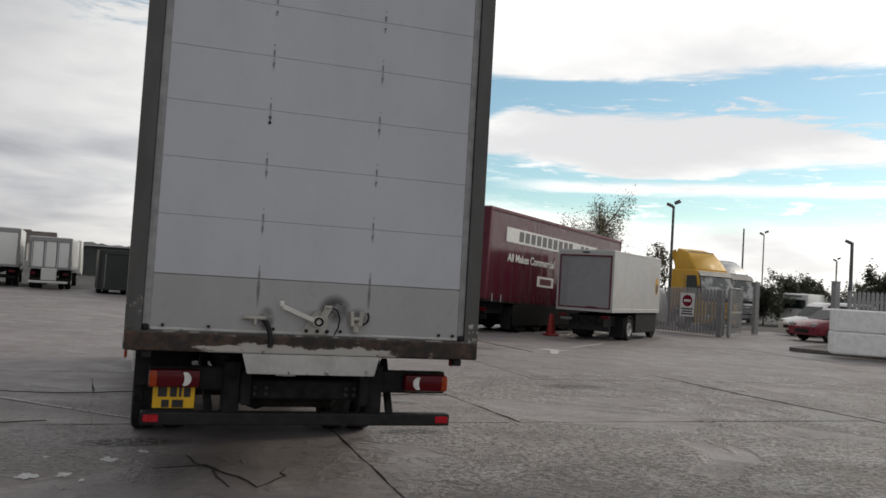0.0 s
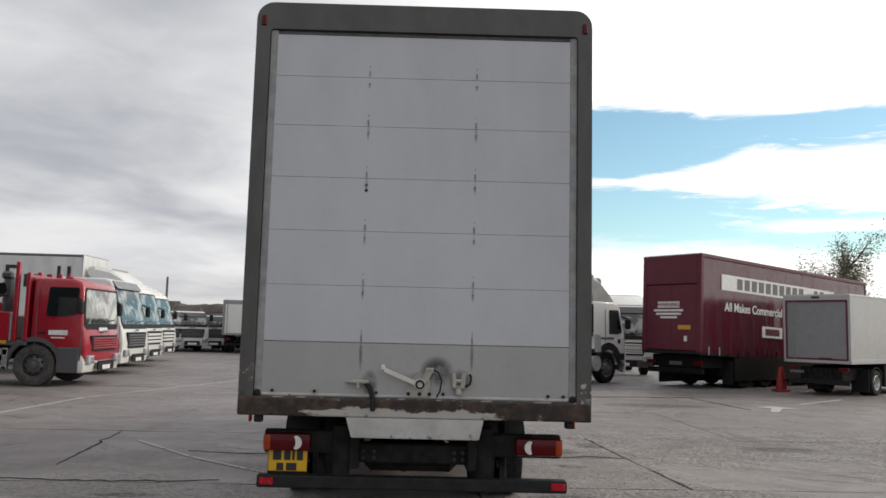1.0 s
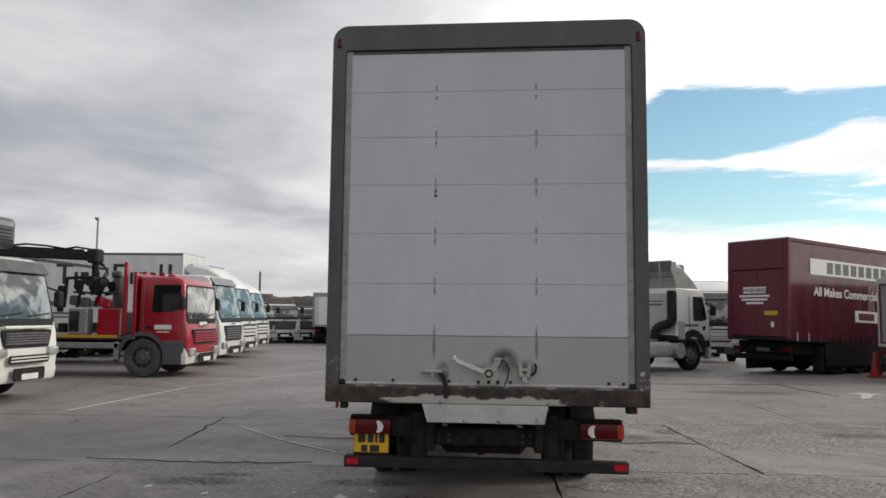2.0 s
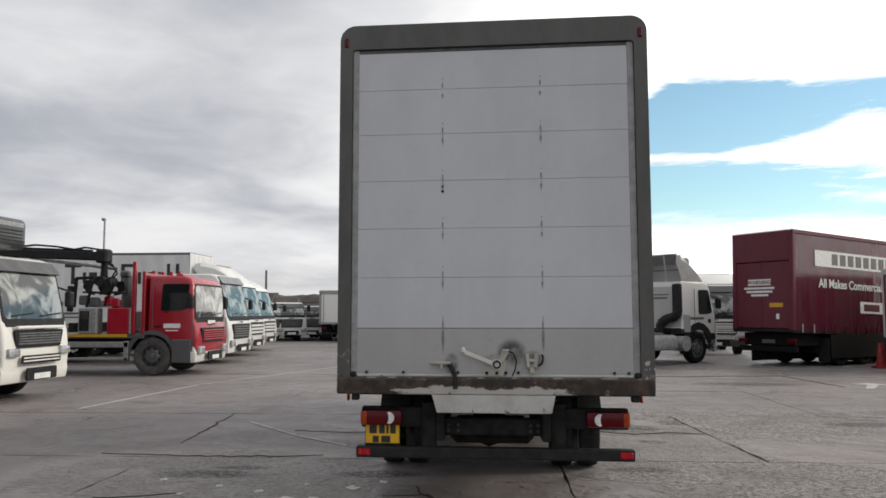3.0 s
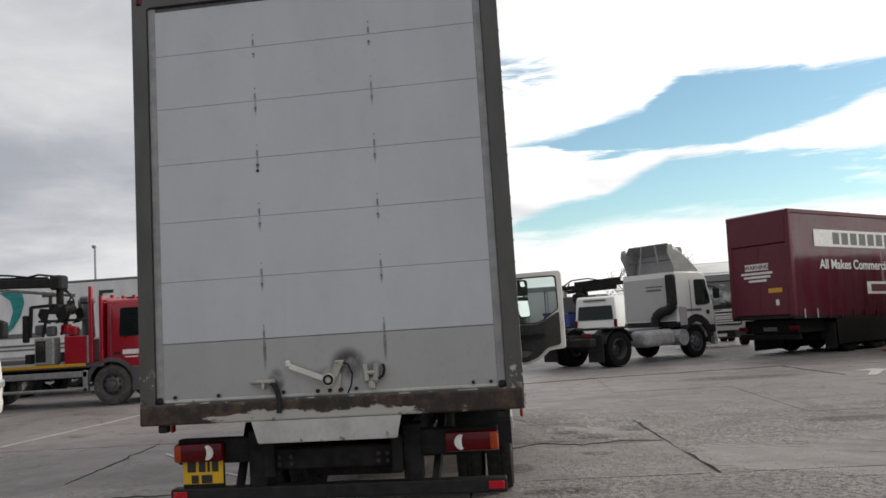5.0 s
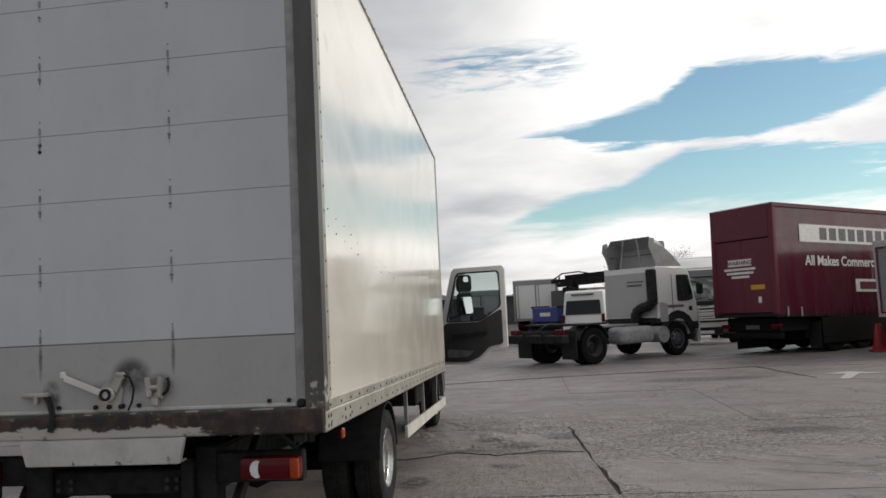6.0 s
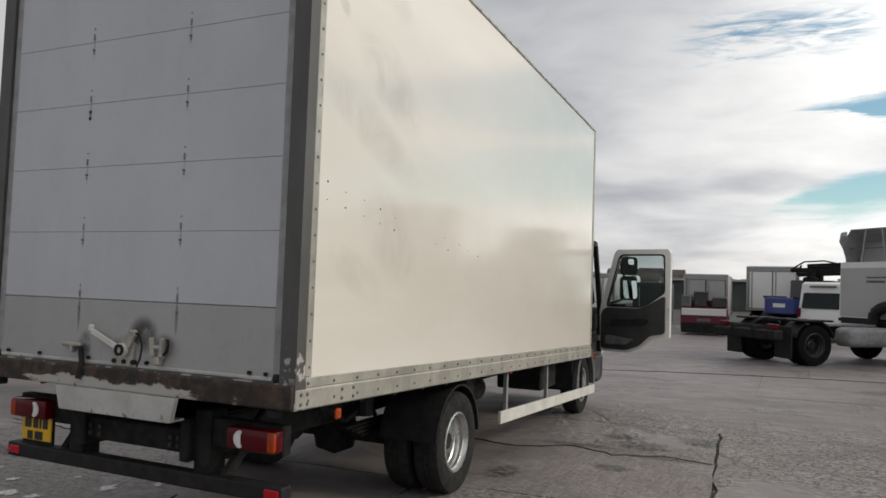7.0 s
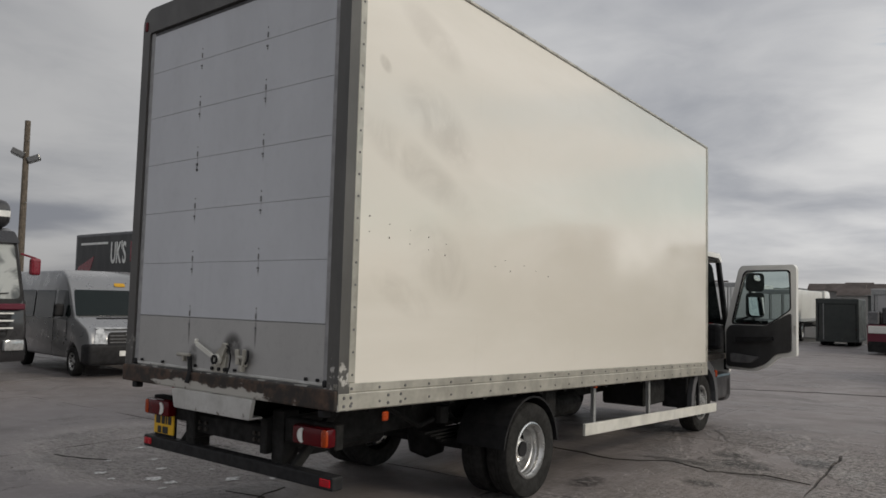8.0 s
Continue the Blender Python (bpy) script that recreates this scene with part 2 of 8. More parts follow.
SEAT = plain("seat_cloth", (0.05, 0.05, 0.055), 0.9)
BARK = plain("bark", (0.09, 0.07, 0.055), 0.95, 0, 0.35, 12, 0.6)
LEAF = plain("leaf_green", (0.04, 0.048, 0.02), 0.7, 0, 0.45, 3)
LEAFD = plain("leaf_brown", (0.105, 0.095, 0.05), 0.75, 0, 0.4, 3)
TIMBER = plain("weathered_timber", (0.11, 0.09, 0.07), 0.9, 0, 0.3, 10, 0.4)
BLOCK = plain("whitewashed_concrete", (0.82, 0.82, 0.81), 0.85, 0, 0.08, 6, 0.4)
KERB = plain("kerb_concrete", (0.12, 0.113, 0.11), 0.9, 0, 0.3, 8, 0.5)
ROOFM = plain("grey_sheet_roof", (0.075, 0.08, 0.08), 0.7, 0.0, 0.2, 0.6)
CLAD = plain("wall_cladding", (0.055, 0.058, 0.057), 0.7, 0, 0.2, 0.8)
HILLM = plain("far_woodland", (0.07, 0.078, 0.075), 1.0, 0, 0.35, 0.05)
HOUSER = plain("far_roof", (0.09, 0.075, 0.07), 0.9, 0, 0.3, 0.2)
HOUSEM = plain("far_render", (0.3, 0.29, 0.28), 0.9, 0, 0.2, 0.2)
SPILL = plain("spilled_white_paint", (0.62, 0.61, 0.60), 0.7, 0, 0.35, 40, 0.3)
LINE = plain("worn_road_paint", (0.45, 0.44, 0.43), 0.85, 0, 0.5, 30, 0.3)


for sheen in (SILVER, VANGREY):
    sheen.node_tree.nodes["Principled BSDF"].inputs["Metallic"].default_value = 0.6
for lens in (REDLENS, AMBER):
    lens.node_tree.nodes["Principled BSDF"].inputs["Specular IOR Level"].default_value = 0.28
for dusty in (RUBBER, DUSTY, CHASSIS, UNDER, PLASTIC, DARKTYRE):
    dusty.node_tree.nodes["Principled BSDF"].inputs["Specular IOR Level"].default_value = 0.18


def glass_mat(name, tint, alpha, shine=0.7):
    m = Mat(name, 0.04)
    m.color(tint)
    m.b.inputs["Specular IOR Level"].default_value = shine
    tr = m.n.new("ShaderNodeBsdfTransparent")
    tr.inputs[0].default_value = (0.80, 0.86, 0.85, 1)
    mx = m.n.new("ShaderNodeMixShader")
    mx.inputs[0].default_value = alpha
    m.l.new(tr.outputs[0], mx.inputs[1]), m.l.new(m.b.outputs[0], mx.inputs[2])
    m.l.new(mx.outputs[0], m.n["Material Output"].inputs[0])
    return m.m


GLASS = glass_mat("tinted_glass", (0.010, 0.016, 0.016), 0.85, 0.4)
CLEAR = glass_mat("door_glass", (0.03, 0.04, 0.04), 0.10)
SCREEN = Mat("windscreen_glass", 0.05)
# pale patches in the base colour imitate reflected sky
SCREEN.color(SCREEN.mix(SCREEN.ramp(SCREEN.noise(1.6, 3, 0.5, (1, 1, 1), 1.2), 0.42, 0.62), (0.040, 0.046, 0.045), (0.36, 0.375, 0.365)))
SCREEN.b.inputs["Specular IOR Level"].default_value = 0.8
SCREEN = SCREEN.m
MIRROR = Mat("mirror_glass", 0.02, 1.0)
MIRROR = MIRROR.color((0.85, 0.85, 0.85)).m


def curtain_mat(name, c, gloss=0.42, crease=0.25):
    m = Mat(name, gloss)
    w = m.noise(2.2, 4, 0.6, (1.0, 1.0, 0.25))
    m.color(m.mix(m.ramp(w, 0.3, 0.75), c, tuple(0.72 * x + 0.035 for x in c)))
    m.bump(w, crease, 0.06)
    return m.m


MAROON = curtain_mat("maroon_curtain", (0.17, 0.010, 0.040), 0.25, 0.08)
MAROON.node_tree.nodes["Principled BSDF"].inputs["Coat Weight"].default_value = 1.0
MAROON.node_tree.nodes["Principled BSDF"].inputs["Coat IOR"].default_value = 1.65
MAROON.node_tree.nodes["Principled BSDF"].inputs["Coat Roughness"].default_value = 0.15
MAROOND = paint("maroon_paint", (0.095, 0.002, 0.017), 0.40, 0.15, 0.0, (0.05, 0.03, 0.03))
GREYCURT = curtain_mat("pale_curtain", (0.72, 0.72, 0.72))
BLACKCURT = curtain_mat("black_curtain", (0.020, 0.020, 0.022))


def box_side_mat():
    m = Mat("cream_grp_panel", 0.2, 0, 0.35)
    band = m.noise(0.8, 5, 0.55, (0.35, 1, 1.2), 0.6)
    streak = m.noise(3.0, 6, 0.65, (2.2, 1, 0.5), 0.5)
    base = m.mix(m.ramp(band, 0.35, 0.7), (0.68, 0.648, 0.583), (0.75, 0.717, 0.658))
    wob = m.noise(2.6, 5, 0.6, (1, 1, 1), 0.8)
    for sx, sz, rx_, rz_, k in ((0.95, 2.95, 0.42, 0.22, 0.28), (0.72, 2.60, 0.62, 0.16, 0.26), (0.98, 1.98, 0.36, 0.25, 0.22), (0.85, 3.58, 0.36, 0.14, 0.18), (0.32, 3.25, 0.06, 0.05, 0.40), (0.55, 1.72, 0.30, 0.12, 0.2)):
        ex = m.math("DIVIDE", m.math("SUBTRACT", m.axis(0), sx), rx_)
        ez = m.math("DIVIDE", m.math("SUBTRACT", m.math("ADD", m.axis(2), m.math("MULTIPLY", m.axis(0), 0.35)), sz + 0.35 * sx), rz_)
        dist = m.math("ADD", m.math("MULTIPLY", ex, ex), m.math("MULTIPLY", ez, ez))
        base = m.mix(m.math("MULTIPLY", m.ramp(dist, 1.6, 0.0, 0.0, k), m.ramp(wob, 0.25, 0.7)), base, (0.22, 0.185, 0.15))
    base = m.mix(m.ramp(streak, 0.62, 0.85, 0, 0.16), base, (0.4, 0.36, 0.28))
    m.color(base)
    m.rough(m.ramp(m.noise(2.4, 5), 0.3, 0.7, 0.10, 0.22))
    m.bump(m.noise(0.9, 2), 0.06, 0.05)
    return m.m


def shutter_mat(name, c, streaks, smudges=()):
    m = Mat(name, 0.42)
    a = m.noise(1.2, 5, 0.6, (1, 1.1, 0.5))
    b = m.noise(14, 5, 0.65)
    base = m.mix(m.ramp(a, 0.3, 0.75), c, tuple(x * 0.86 for x in c))
    base = m.mix(m.ramp(b, 0.5, 0.85, 0, streaks), base, tuple(x * 0.55 for x in c))
    wob = m.noise(9, 5, 0.65)
    for sy, sz, ry_, rz_, k in smudges:
        ey, ez = m.math("DIVIDE", m.math("SUBTRACT", m.axis(1), sy), ry_), m.math("DIVIDE", m.math("SUBTRACT", m.axis(2), sz), rz_)
        dist = m.math("ADD", m.math("MULTIPLY", ey, ey), m.math("MULTIPLY", ez, ez))
        base = m.mix(m.math("MULTIPLY", m.ramp(dist, 1.5, 0.05, 0.0, k), m.ramp(wob, 0.2, 0.6)), base, (0.03, 0.028, 0.026))
    drip = m.noise(5, 4, 0.6, (1, 3.5, 0.25))
    base = m.mix(m.ramp(drip, 0.58, 0.8, 0, streaks), base, tuple(x * 0.7 for x in c))
    m.color(base)
    m.rough(m.ramp(b, 0.3, 0.7, 0.36, 0.5))
    return m.m


def sill_mat():
    m = Mat("rusted_painted_steel", 0.75)
    chips = m.noise(6.0, 7, 0.65, (1, 0.7, 1.5), 0.2)
    rust = m.noise(11, 6, 0.65)
    mid = m.axis(1)
    base = m.mix(m.ramp(rust, 0.38, 0.72), (0.022, 0.018, 0.016), (0.085, 0.050, 0.033))
    span = m.ramp(m.math("ABSOLUTE", m.math("SUBTRACT", mid, 0.05), 0), 0.45, 0.95, 0.10, -0.12)
    lowb = m.ramp(m.axis(2), 1.09, 1.03, -0.17, 0.05)
    worn = m.ramp(m.math("ADD", m.math("ADD", chips, span), lowb), 0.52, 0.60)
    m.color(m.mix(worn, base, (0.40, 0.385, 0.355)))
    m.bump(chips, 0.4, 0.006)
    return m.m


def frame_mat():
    m = Mat("dark_grey_rear_frame", 0.45)
    a = m.noise(3, 6, 0.65, (1, 1, 0.5))
    c = m.mix(m.ramp(a, 0.3, 0.75), (0.062, 0.060, 0.057), (0.095, 0.092, 0.088))
    chip = m.math("MULTIPLY", m.ramp(m.noise(7, 6, 0.6), 0.54, 0.58), m.ramp(m.axis(2), 1.42, 1.22, 0.0, 1.0))
    m.color(m.mix(chip, c, (0.42, 0.41, 0.39)))
    return m.m


def chipped_mat():
    m = Mat("chipped_white_steel", 0.5)
    a, b = m.noise(5, 6, 0.65), m.noise(16, 6, 0.7)
    base = m.mix(m.ramp(a, 0.35, 0.75), (0.50, 0.50, 0.485), (0.36, 0.35, 0.335))
    low = m.ramp(m.axis(2), 0.93, 0.87, 0.0, 0.10)
    base = m.mix(m.ramp(m.math("ADD", b, low), 0.66, 0.70), base, (0.09, 0.075, 0.065))
    m.color(m.mix(m.ramp(m.noise(3, 5, 0.6, (1, 1, 0.3)), 0.5, 0.8, 0, 0.35), base, (0.25, 0.23, 0.20)))
    return m.m


CHIPPED = chipped_mat()
BOXSIDE = box_side_mat()
SHUTTER = shutter_mat("grey_white_shutter", (0.51, 0.523, 0.555), 0.14, [(y_, z_, 0.009, 0.07, 0.42) for z_ in (1.55, 1.90, 2.30, 2.69, 3.08) for y_ in (0.40, -0.40)])
SHUTTERD = shutter_mat("dirty_shutter", (0.385, 0.381, 0.376), 0.3, ((-0.15, 1.335, 0.11, 0.10, 0.97), (0.33, 1.24, 0.055, 0.085, 0.9), (-0.32, 1.27, 0.075, 0.075, 0.7), (-0.02, 1.27, 0.10, 0.05, 0.5), (0.40, 1.43, 0.012, 0.11, 0.7), (-0.40, 1.44, 0.012, 0.10, 0.6)))
SILL = sill_mat()
FRAMEM = frame_mat()
ALLOY = plain("dull_aluminium", (0.40, 0.385, 0.34), 0.4, 0.35, 0.22, 5, 0.1)
RAILW = plain("painted_rail", (0.66, 0.65, 0.60), 0.4, 0.1, 0.12, 4)


def concrete_mat():
    m = Mat("worn_concrete", 0.8)
    big_n = m.noise(0.22, 6, 0.6, (1, 1, 1), 0.5)
    mid_n = m.noise(1.3, 7, 0.65, (1, 1, 1), 0.4)
    lump = m.noise(15, 6, 0.7, (1, 1.1, 1), 0.4)
    blob = m.noise(0.42, 5, 0.62, (1, 1, 1), 0.6)
    fine_n = m.noise(34, 6, 0.75)
    grit = m.noise(90, 4, 0.8)
    brush = m.noise(9, 5, 0.65, (6, 0.35, 1))
    tone = m.mix(m.random(), (0.212, 0.190, 0.188), (0.250, 0.224, 0.221))
    base = m.mix(m.ramp(big_n, 0.3, 0.7), tone, (0.186, 0.166, 0.164))
    base = m.mix(m.ramp(mid_n, 0.50, 0.70, 0, 0.45), base, (0.128, 0.114, 0.111))
    base = m.mix(m.ramp(brush, 0.5, 0.72, 0, 0.14), base, (0.11, 0.103, 0.100))
    # the slabs towards +x have lost their skin and show the stones
    edge = m.math("ADD", m.math("SUBTRACT", m.axis(0), 1.9), m.math("MULTIPLY", m.math("SUBTRACT", big_n, 0.5), 9.0))
    far = m.math("ADD", m.math("SUBTRACT", 13.0, m.axis(1)), m.math("MULTIPLY", m.math("SUBTRACT", mid_n, 0.5), 9.0))
    raw = m.math("MULTIPLY", m.math("MULTIPLY", m.ramp(edge, -0.8, 0.8), m.ramp(far, -1.0, 1.5)), m.ramp(blob, 0.41, 0.47))
    # a second rough patch lies by the tail of the box truck
    ex, ey = m.math("DIVIDE", m.math("ADD", m.axis(0), 1.7), 1.7), m.math("DIVIDE", m.math("SUBTRACT", m.axis(1), 7.0), 1.3)
    patch = m.math("ADD", m.math("ADD", m.math("MULTIPLY", ex, ex), m.math("MULTIPLY", ey, ey)), m.math("MULTIPLY", m.math("SUBTRACT", mid_n, 0.5), 2.4))
    raw = m.math("MAXIMUM", raw, m.ramp(patch, 1.25, 0.95, 0.0, 0.9))
    raw = m.math("MAXIMUM", m.math("MULTIPLY", raw, m.ramp(mid_n, 0.34, 0.52, 0.25, 1.0)), m.ramp(m.math("ADD", mid_n, m.math("MULTIPLY", big_n, 0.4)), 0.76, 0.86, 0, 0.6))
    stones = m.mix(m.ramp(lump, 0.45, 0.53), (0.052, 0.045, 0.043), (0.33, 0.298, 0.288))
    stones = m.mix(m.ramp(fine_n, 0.54, 0.62), stones, (0.50, 0.47, 0.45))
    stones = m.mix(m.ramp(fine_n, 0.45, 0.36), stones, (0.035, 0.032, 0.031))
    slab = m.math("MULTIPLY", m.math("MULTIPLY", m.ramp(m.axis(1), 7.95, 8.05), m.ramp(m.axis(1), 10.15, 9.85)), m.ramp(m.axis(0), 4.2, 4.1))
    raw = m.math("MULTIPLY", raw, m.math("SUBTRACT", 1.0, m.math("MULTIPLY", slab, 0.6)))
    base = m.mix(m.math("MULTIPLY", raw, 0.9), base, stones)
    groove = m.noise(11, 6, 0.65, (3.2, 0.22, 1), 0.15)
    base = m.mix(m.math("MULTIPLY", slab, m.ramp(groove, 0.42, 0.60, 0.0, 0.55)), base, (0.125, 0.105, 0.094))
    rust = m.ramp(m.noise(2.6, 4, 0.6), 0.62, 0.74, 0, 0.3)
    base = m.mix(m.math("MULTIPLY", rust, raw), base, (0.21, 0.15, 0.11))
    base = m.mix(m.ramp(grit, 0.5, 0.8, 0, 0.35), base, (0.09, 0.084, 0.081))
    base = m.mix(m.ramp(grit, 0.42, 0.25, 0, 0.3), base, (0.30, 0.287, 0.28))
    # small dark pits, drawn out along the broom marks
    pits = m.noise(7, 5, 0.7, (1, 2.4, 1), 0.5)
    base = m.mix(m.math("MULTIPLY", m.ramp(pits, 0.62, 0.70, 0, 0.6), raw), base, (0.055, 0.050, 0.048))
    damp = m.ramp(m.noise(0.42, 7, 0.66, (1, 1.6, 1), 1.2), 0.47, 0.64, 0, 0.5)
    base = m.mix(damp, base, (0.112, 0.102, 0.099))
    # pale scuffs where tyres have turned
    scuff = m.math("MULTIPLY", m.ramp(m.noise(5.5, 7, 0.72, (1, 1.5, 1), 0.8), 0.54, 0.66, 0, 0.55), m.ramp(m.noise(0.5, 4, 0.6), 0.42, 0.58))
    base = m.mix(scuff, base, (0.36, 0.335, 0.325))
    # rain has washed the slabs by the tail of the box truck paler, with long scratches
    scratch = m.noise(9, 6, 0.75, (0.8, 3, 1), 1.6)
    washed = m.math("MULTIPLY", m.ramp(patch, 2.2, 0.9), m.ramp(scratch, 0.46, 0.60, 0.2, 0.8))
    base = m.mix(washed, base, (0.42, 0.385, 0.36))
    # a darker uneven patch on the slabs behind the tail
    ux, uy = m.math("DIVIDE", m.math("SUBTRACT", m.axis(0), 4.6), 3.6), m.math("DIVIDE", m.math("SUBTRACT", m.axis(1), 3.9), 2.3)
    dark_zone = m.math("ADD", m.math("ADD", m.math("MULTIPLY", ux, ux), m.math("MULTIPLY", uy, uy)), m.math("MULTIPLY", m.math("SUBTRACT", mid_n, 0.5), 3.0))
    base = m.mix(m.math("MULTIPLY", m.ramp(dark_zone, 1.4, 0.5), m.ramp(lump, 0.36, 0.60, 0.8, 0.3)), base, (0.06, 0.053, 0.050))
    pit = m.noise(16, 5, 0.75)
    for sx, sy, rx_, ry_ in ((-1.75, 7.0, 0.55, 0.22), (-1.5, 7.35, 0.35, 0.10), (2.75, 7.45, 0.42, 0.16), (3.3, 10.4, 0.35, 0.12), (6.6, 11.0, 0.6, 0.25), (3.85, 11.1, 0.22, 0.3), (0.0, 7.1, 0.5, 0.2), (7.0, 17.6, 1.4, 0.5), (2.35, 8.62, 0.16, 0.28), (3.02, 10.96, 0.24, 0.2), (2.65, 10.22, 0.5, 0.10), (3.26, 10.59, 0.3, 0.2), (3.5, 9.98, 0.5, 0.09), (3.22, 9.29, 0.2, 0.15)):
        ex, ey = m.math("DIVIDE", m.math("SUBTRACT", m.axis(0), sx), rx_), m.math("DIVIDE", m.math("SUBTRACT", m.axis(1), sy), ry_)
        dist = m.math("ADD", m.math("MULTIPLY", ex, ex), m.math("MULTIPLY", ey, ey))
        base = m.mix(m.math("MULTIPLY", m.ramp(dist, 1.4, 0.2), m.ramp(pit, 0.42, 0.51, 0, 0.9)), base, (0.035, 0.032, 0.03))
    oil = m.ramp(m.noise(0.7, 5, 0.6, (1, 1, 1), 1.0), 0.62, 0.74, 0, 0.4)
    m.color(m.mix(oil, base, (0.065, 0.060, 0.058)))
    m.rough(m.ramp(mid_n, 0.35, 0.7, 0.70, 0.38))
    h = m.math("ADD", m.math("MULTIPLY", m.math("MULTIPLY", m.math("ADD", fine_n, m.math("MULTIPLY", lump, 2.6)), raw), 0.8), m.math("MULTIPLY", grit, 0.12))
    m.bump(m.math("ADD", h, m.math("MULTIPLY", mid_n, 0.9)), 0.9, 0.03)
    return m.m


def asphalt_mat():
    m = Mat("dark_yard_surface", 0.9)
    a, b = m.noise(0.15, 6, 0.6), m.noise(40, 5, 0.7)
    m.color(m.mix(m.ramp(b, 0.3, 0.7), (0.03, 0.028, 0.026), m.mix(m.ramp(a, 0.35, 0.7), (0.06, 0.057, 0.053), (0.10, 0.096, 0.09))))
    m.bump(b, 0.5, 0.01)
    return m.m


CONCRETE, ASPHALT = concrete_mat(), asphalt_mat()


# ---- building helpers ----
def part(name, bm, material, parent, label="", smooth=False):
    """Links a bmesh (or a shared mesh) as one mesh object under a thing or a part."""
    if isinstance(bm, bpy.types.Mesh):
        me = bm
    else:
        bmesh.ops.recalc_face_normals(bm, faces=bm.faces)
        me = bpy.data.meshes.new(name)
        bm.to_mesh(me)
        bm.free()
        me.materials.append(material)
        if smooth:
            me.shade_smooth()
            me.set_sharp_from_angle(angle=radians(35))
    ob = new(name, me)
    if parent is not None:
        ob.parent = parent
    if label:
        tagged(ob, label)
    return ob


def thing(name, m, label, category, group="", kind=""):
    ob = new(name)
    ob.empty_display_size = 0.3
    ob.matrix_world = m
    return tagged(ob, label, category, group, kind)


def solid(name, bm, material, label, category, group="", kind="", smooth=False):
    return tagged(part(name, bm, material, None, "", smooth), label, category, group, kind)


def bev(bm, r, seg=2):
    if r > 0:
        bmesh.ops.bevel(bm, geom=list(bm.edges), offset=r, segments=seg, profile=0.5, affect="EDGES", clamp_overlap=True)
    return bm


def block(x0, x1, y0, y1, z0, z1, r=0.0, seg=2, m=None):
    bm = bmesh.new()
    bmesh.ops.create_cube(bm, size=1)
    bmesh.ops.transform(bm, verts=bm.verts, matrix=Matrix.Translation(((x0 + x1) / 2, (y0 + y1) / 2, (z0 + z1) / 2)) @ Matrix.Diagonal((x1 - x0, y1 - y0, z1 - z0, 1)))
    bev(bm, r, seg)
    if m is not None:
        bm.transform(m)
    return bm


def join(*bms):
    out = bmesh.new()
    for b in bms:
        me = bpy.data.meshes.new("tmp")
        b.to_mesh(me)
        b.free()
        out.from_mesh(me)
        bpy.data.meshes.remove(me)
    return out


def rrect(u0, v0, u1, v1, r, seg=4):
    pts = []
    for cu, cv, a in ((u1 - r, v1 - r, 0), (u0 + r, v1 - r, 90), (u0 + r, v0 + r, 180), (u1 - r, v0 + r, 270)):
        for i in range(seg + 1):
            b = radians(a + 90 * i / seg)
            pts.append((cu + r * math.cos(b), cv + r * math.sin(b)))
    return pts


def rpoly(pts, r, seg=3):
    """A polygon with rounded corners."""
    out, n = [], len(pts)
    for i in range(n):
        p, a, b = Vector(pts[i]), Vector(pts[i - 1]), Vector(pts[(i + 1) % n])
        d = min(r, (a - p).length * 0.45, (b - p).length * 0.45)
        s, e = p + (a - p).normalized() * d, p + (b - p).normalized() * d
        for k in range(seg + 1):
            t = k / seg
            q = s * (1 - t) ** 2 + p * 2 * t * (1 - t) + e * t * t
            out.append((q.x, q.y))
    return out


def prism(pts, m, t, r=0.0):
    """A plate with that outline (u, v), t thick along w; m takes (u, v, w) to the thing's own axes."""
    bm = bmesh.new()
    f = bm.faces.new([bm.verts.new((u, v, 0)) for u, v in pts])
    top = bmesh.ops.extrude_face_region(bm, geom=[f])["geom"]
    bmesh.ops.translate(bm, verts=[v for v in top if isinstance(v, bmesh.types.BMVert)], vec=(0, 0, t))
    if r:
        bev(bm, r, 1)
    bm.transform(m)
    return bm


def ring(outer, inner, m, t):
    """A frame between two outlines with the same number of points."""
    bm = bmesh.new()
    loops = [[bm.verts.new((u, v, w)) for u, v in pts] for pts, w in ((outer, 0), (inner, 0), (inner, t), (outer, t))]
    n = len(outer)
    for a, b in ((0, 1), (1, 2), (2, 3), (3, 0)):
        for i in range(n):
            j = (i + 1) % n
            bm.faces.new((loops[a][i], loops[a][j], loops[b][j], loops[b][i]))
    bm.transform(m)
    return bm


def axes(o, u, v):
    """The matrix whose columns are the directions u, v and their normal, at o."""
    u, v = Vector(u).normalized(), Vector(v).normalized()
    w = u.cross(v)
    m = Matrix((u, v, w)).transposed().to_4x4()
    m.translation = Vector(o)
    return m


def lathe(profile, seg=28, m=None):
    """Turns (radius, height) round the z axis."""
    bm = bmesh.new()
    rows = []
    for r, h in profile:
        rows.append([bm.verts.new((r * math.cos(2 * math.pi * i / seg), r * math.sin(2 * math.pi * i / seg), h)) for i in range(seg)] if r > 1e-5 else [bm.verts.new((0, 0, h))])
    for a, b in zip(rows, rows[1:]):
        for i in range(seg):
            j = (i + 1) % seg
            q = [a[i % len(a)], a[j % len(a)], b[j % len(b)], b[i % len(b)]]
            q = [v for k, v in enumerate(q) if v not in q[:k]]
            if len(q) > 2:
                bm.faces.new(q)
    if m is not None:
        bm.transform(m)
    return bm


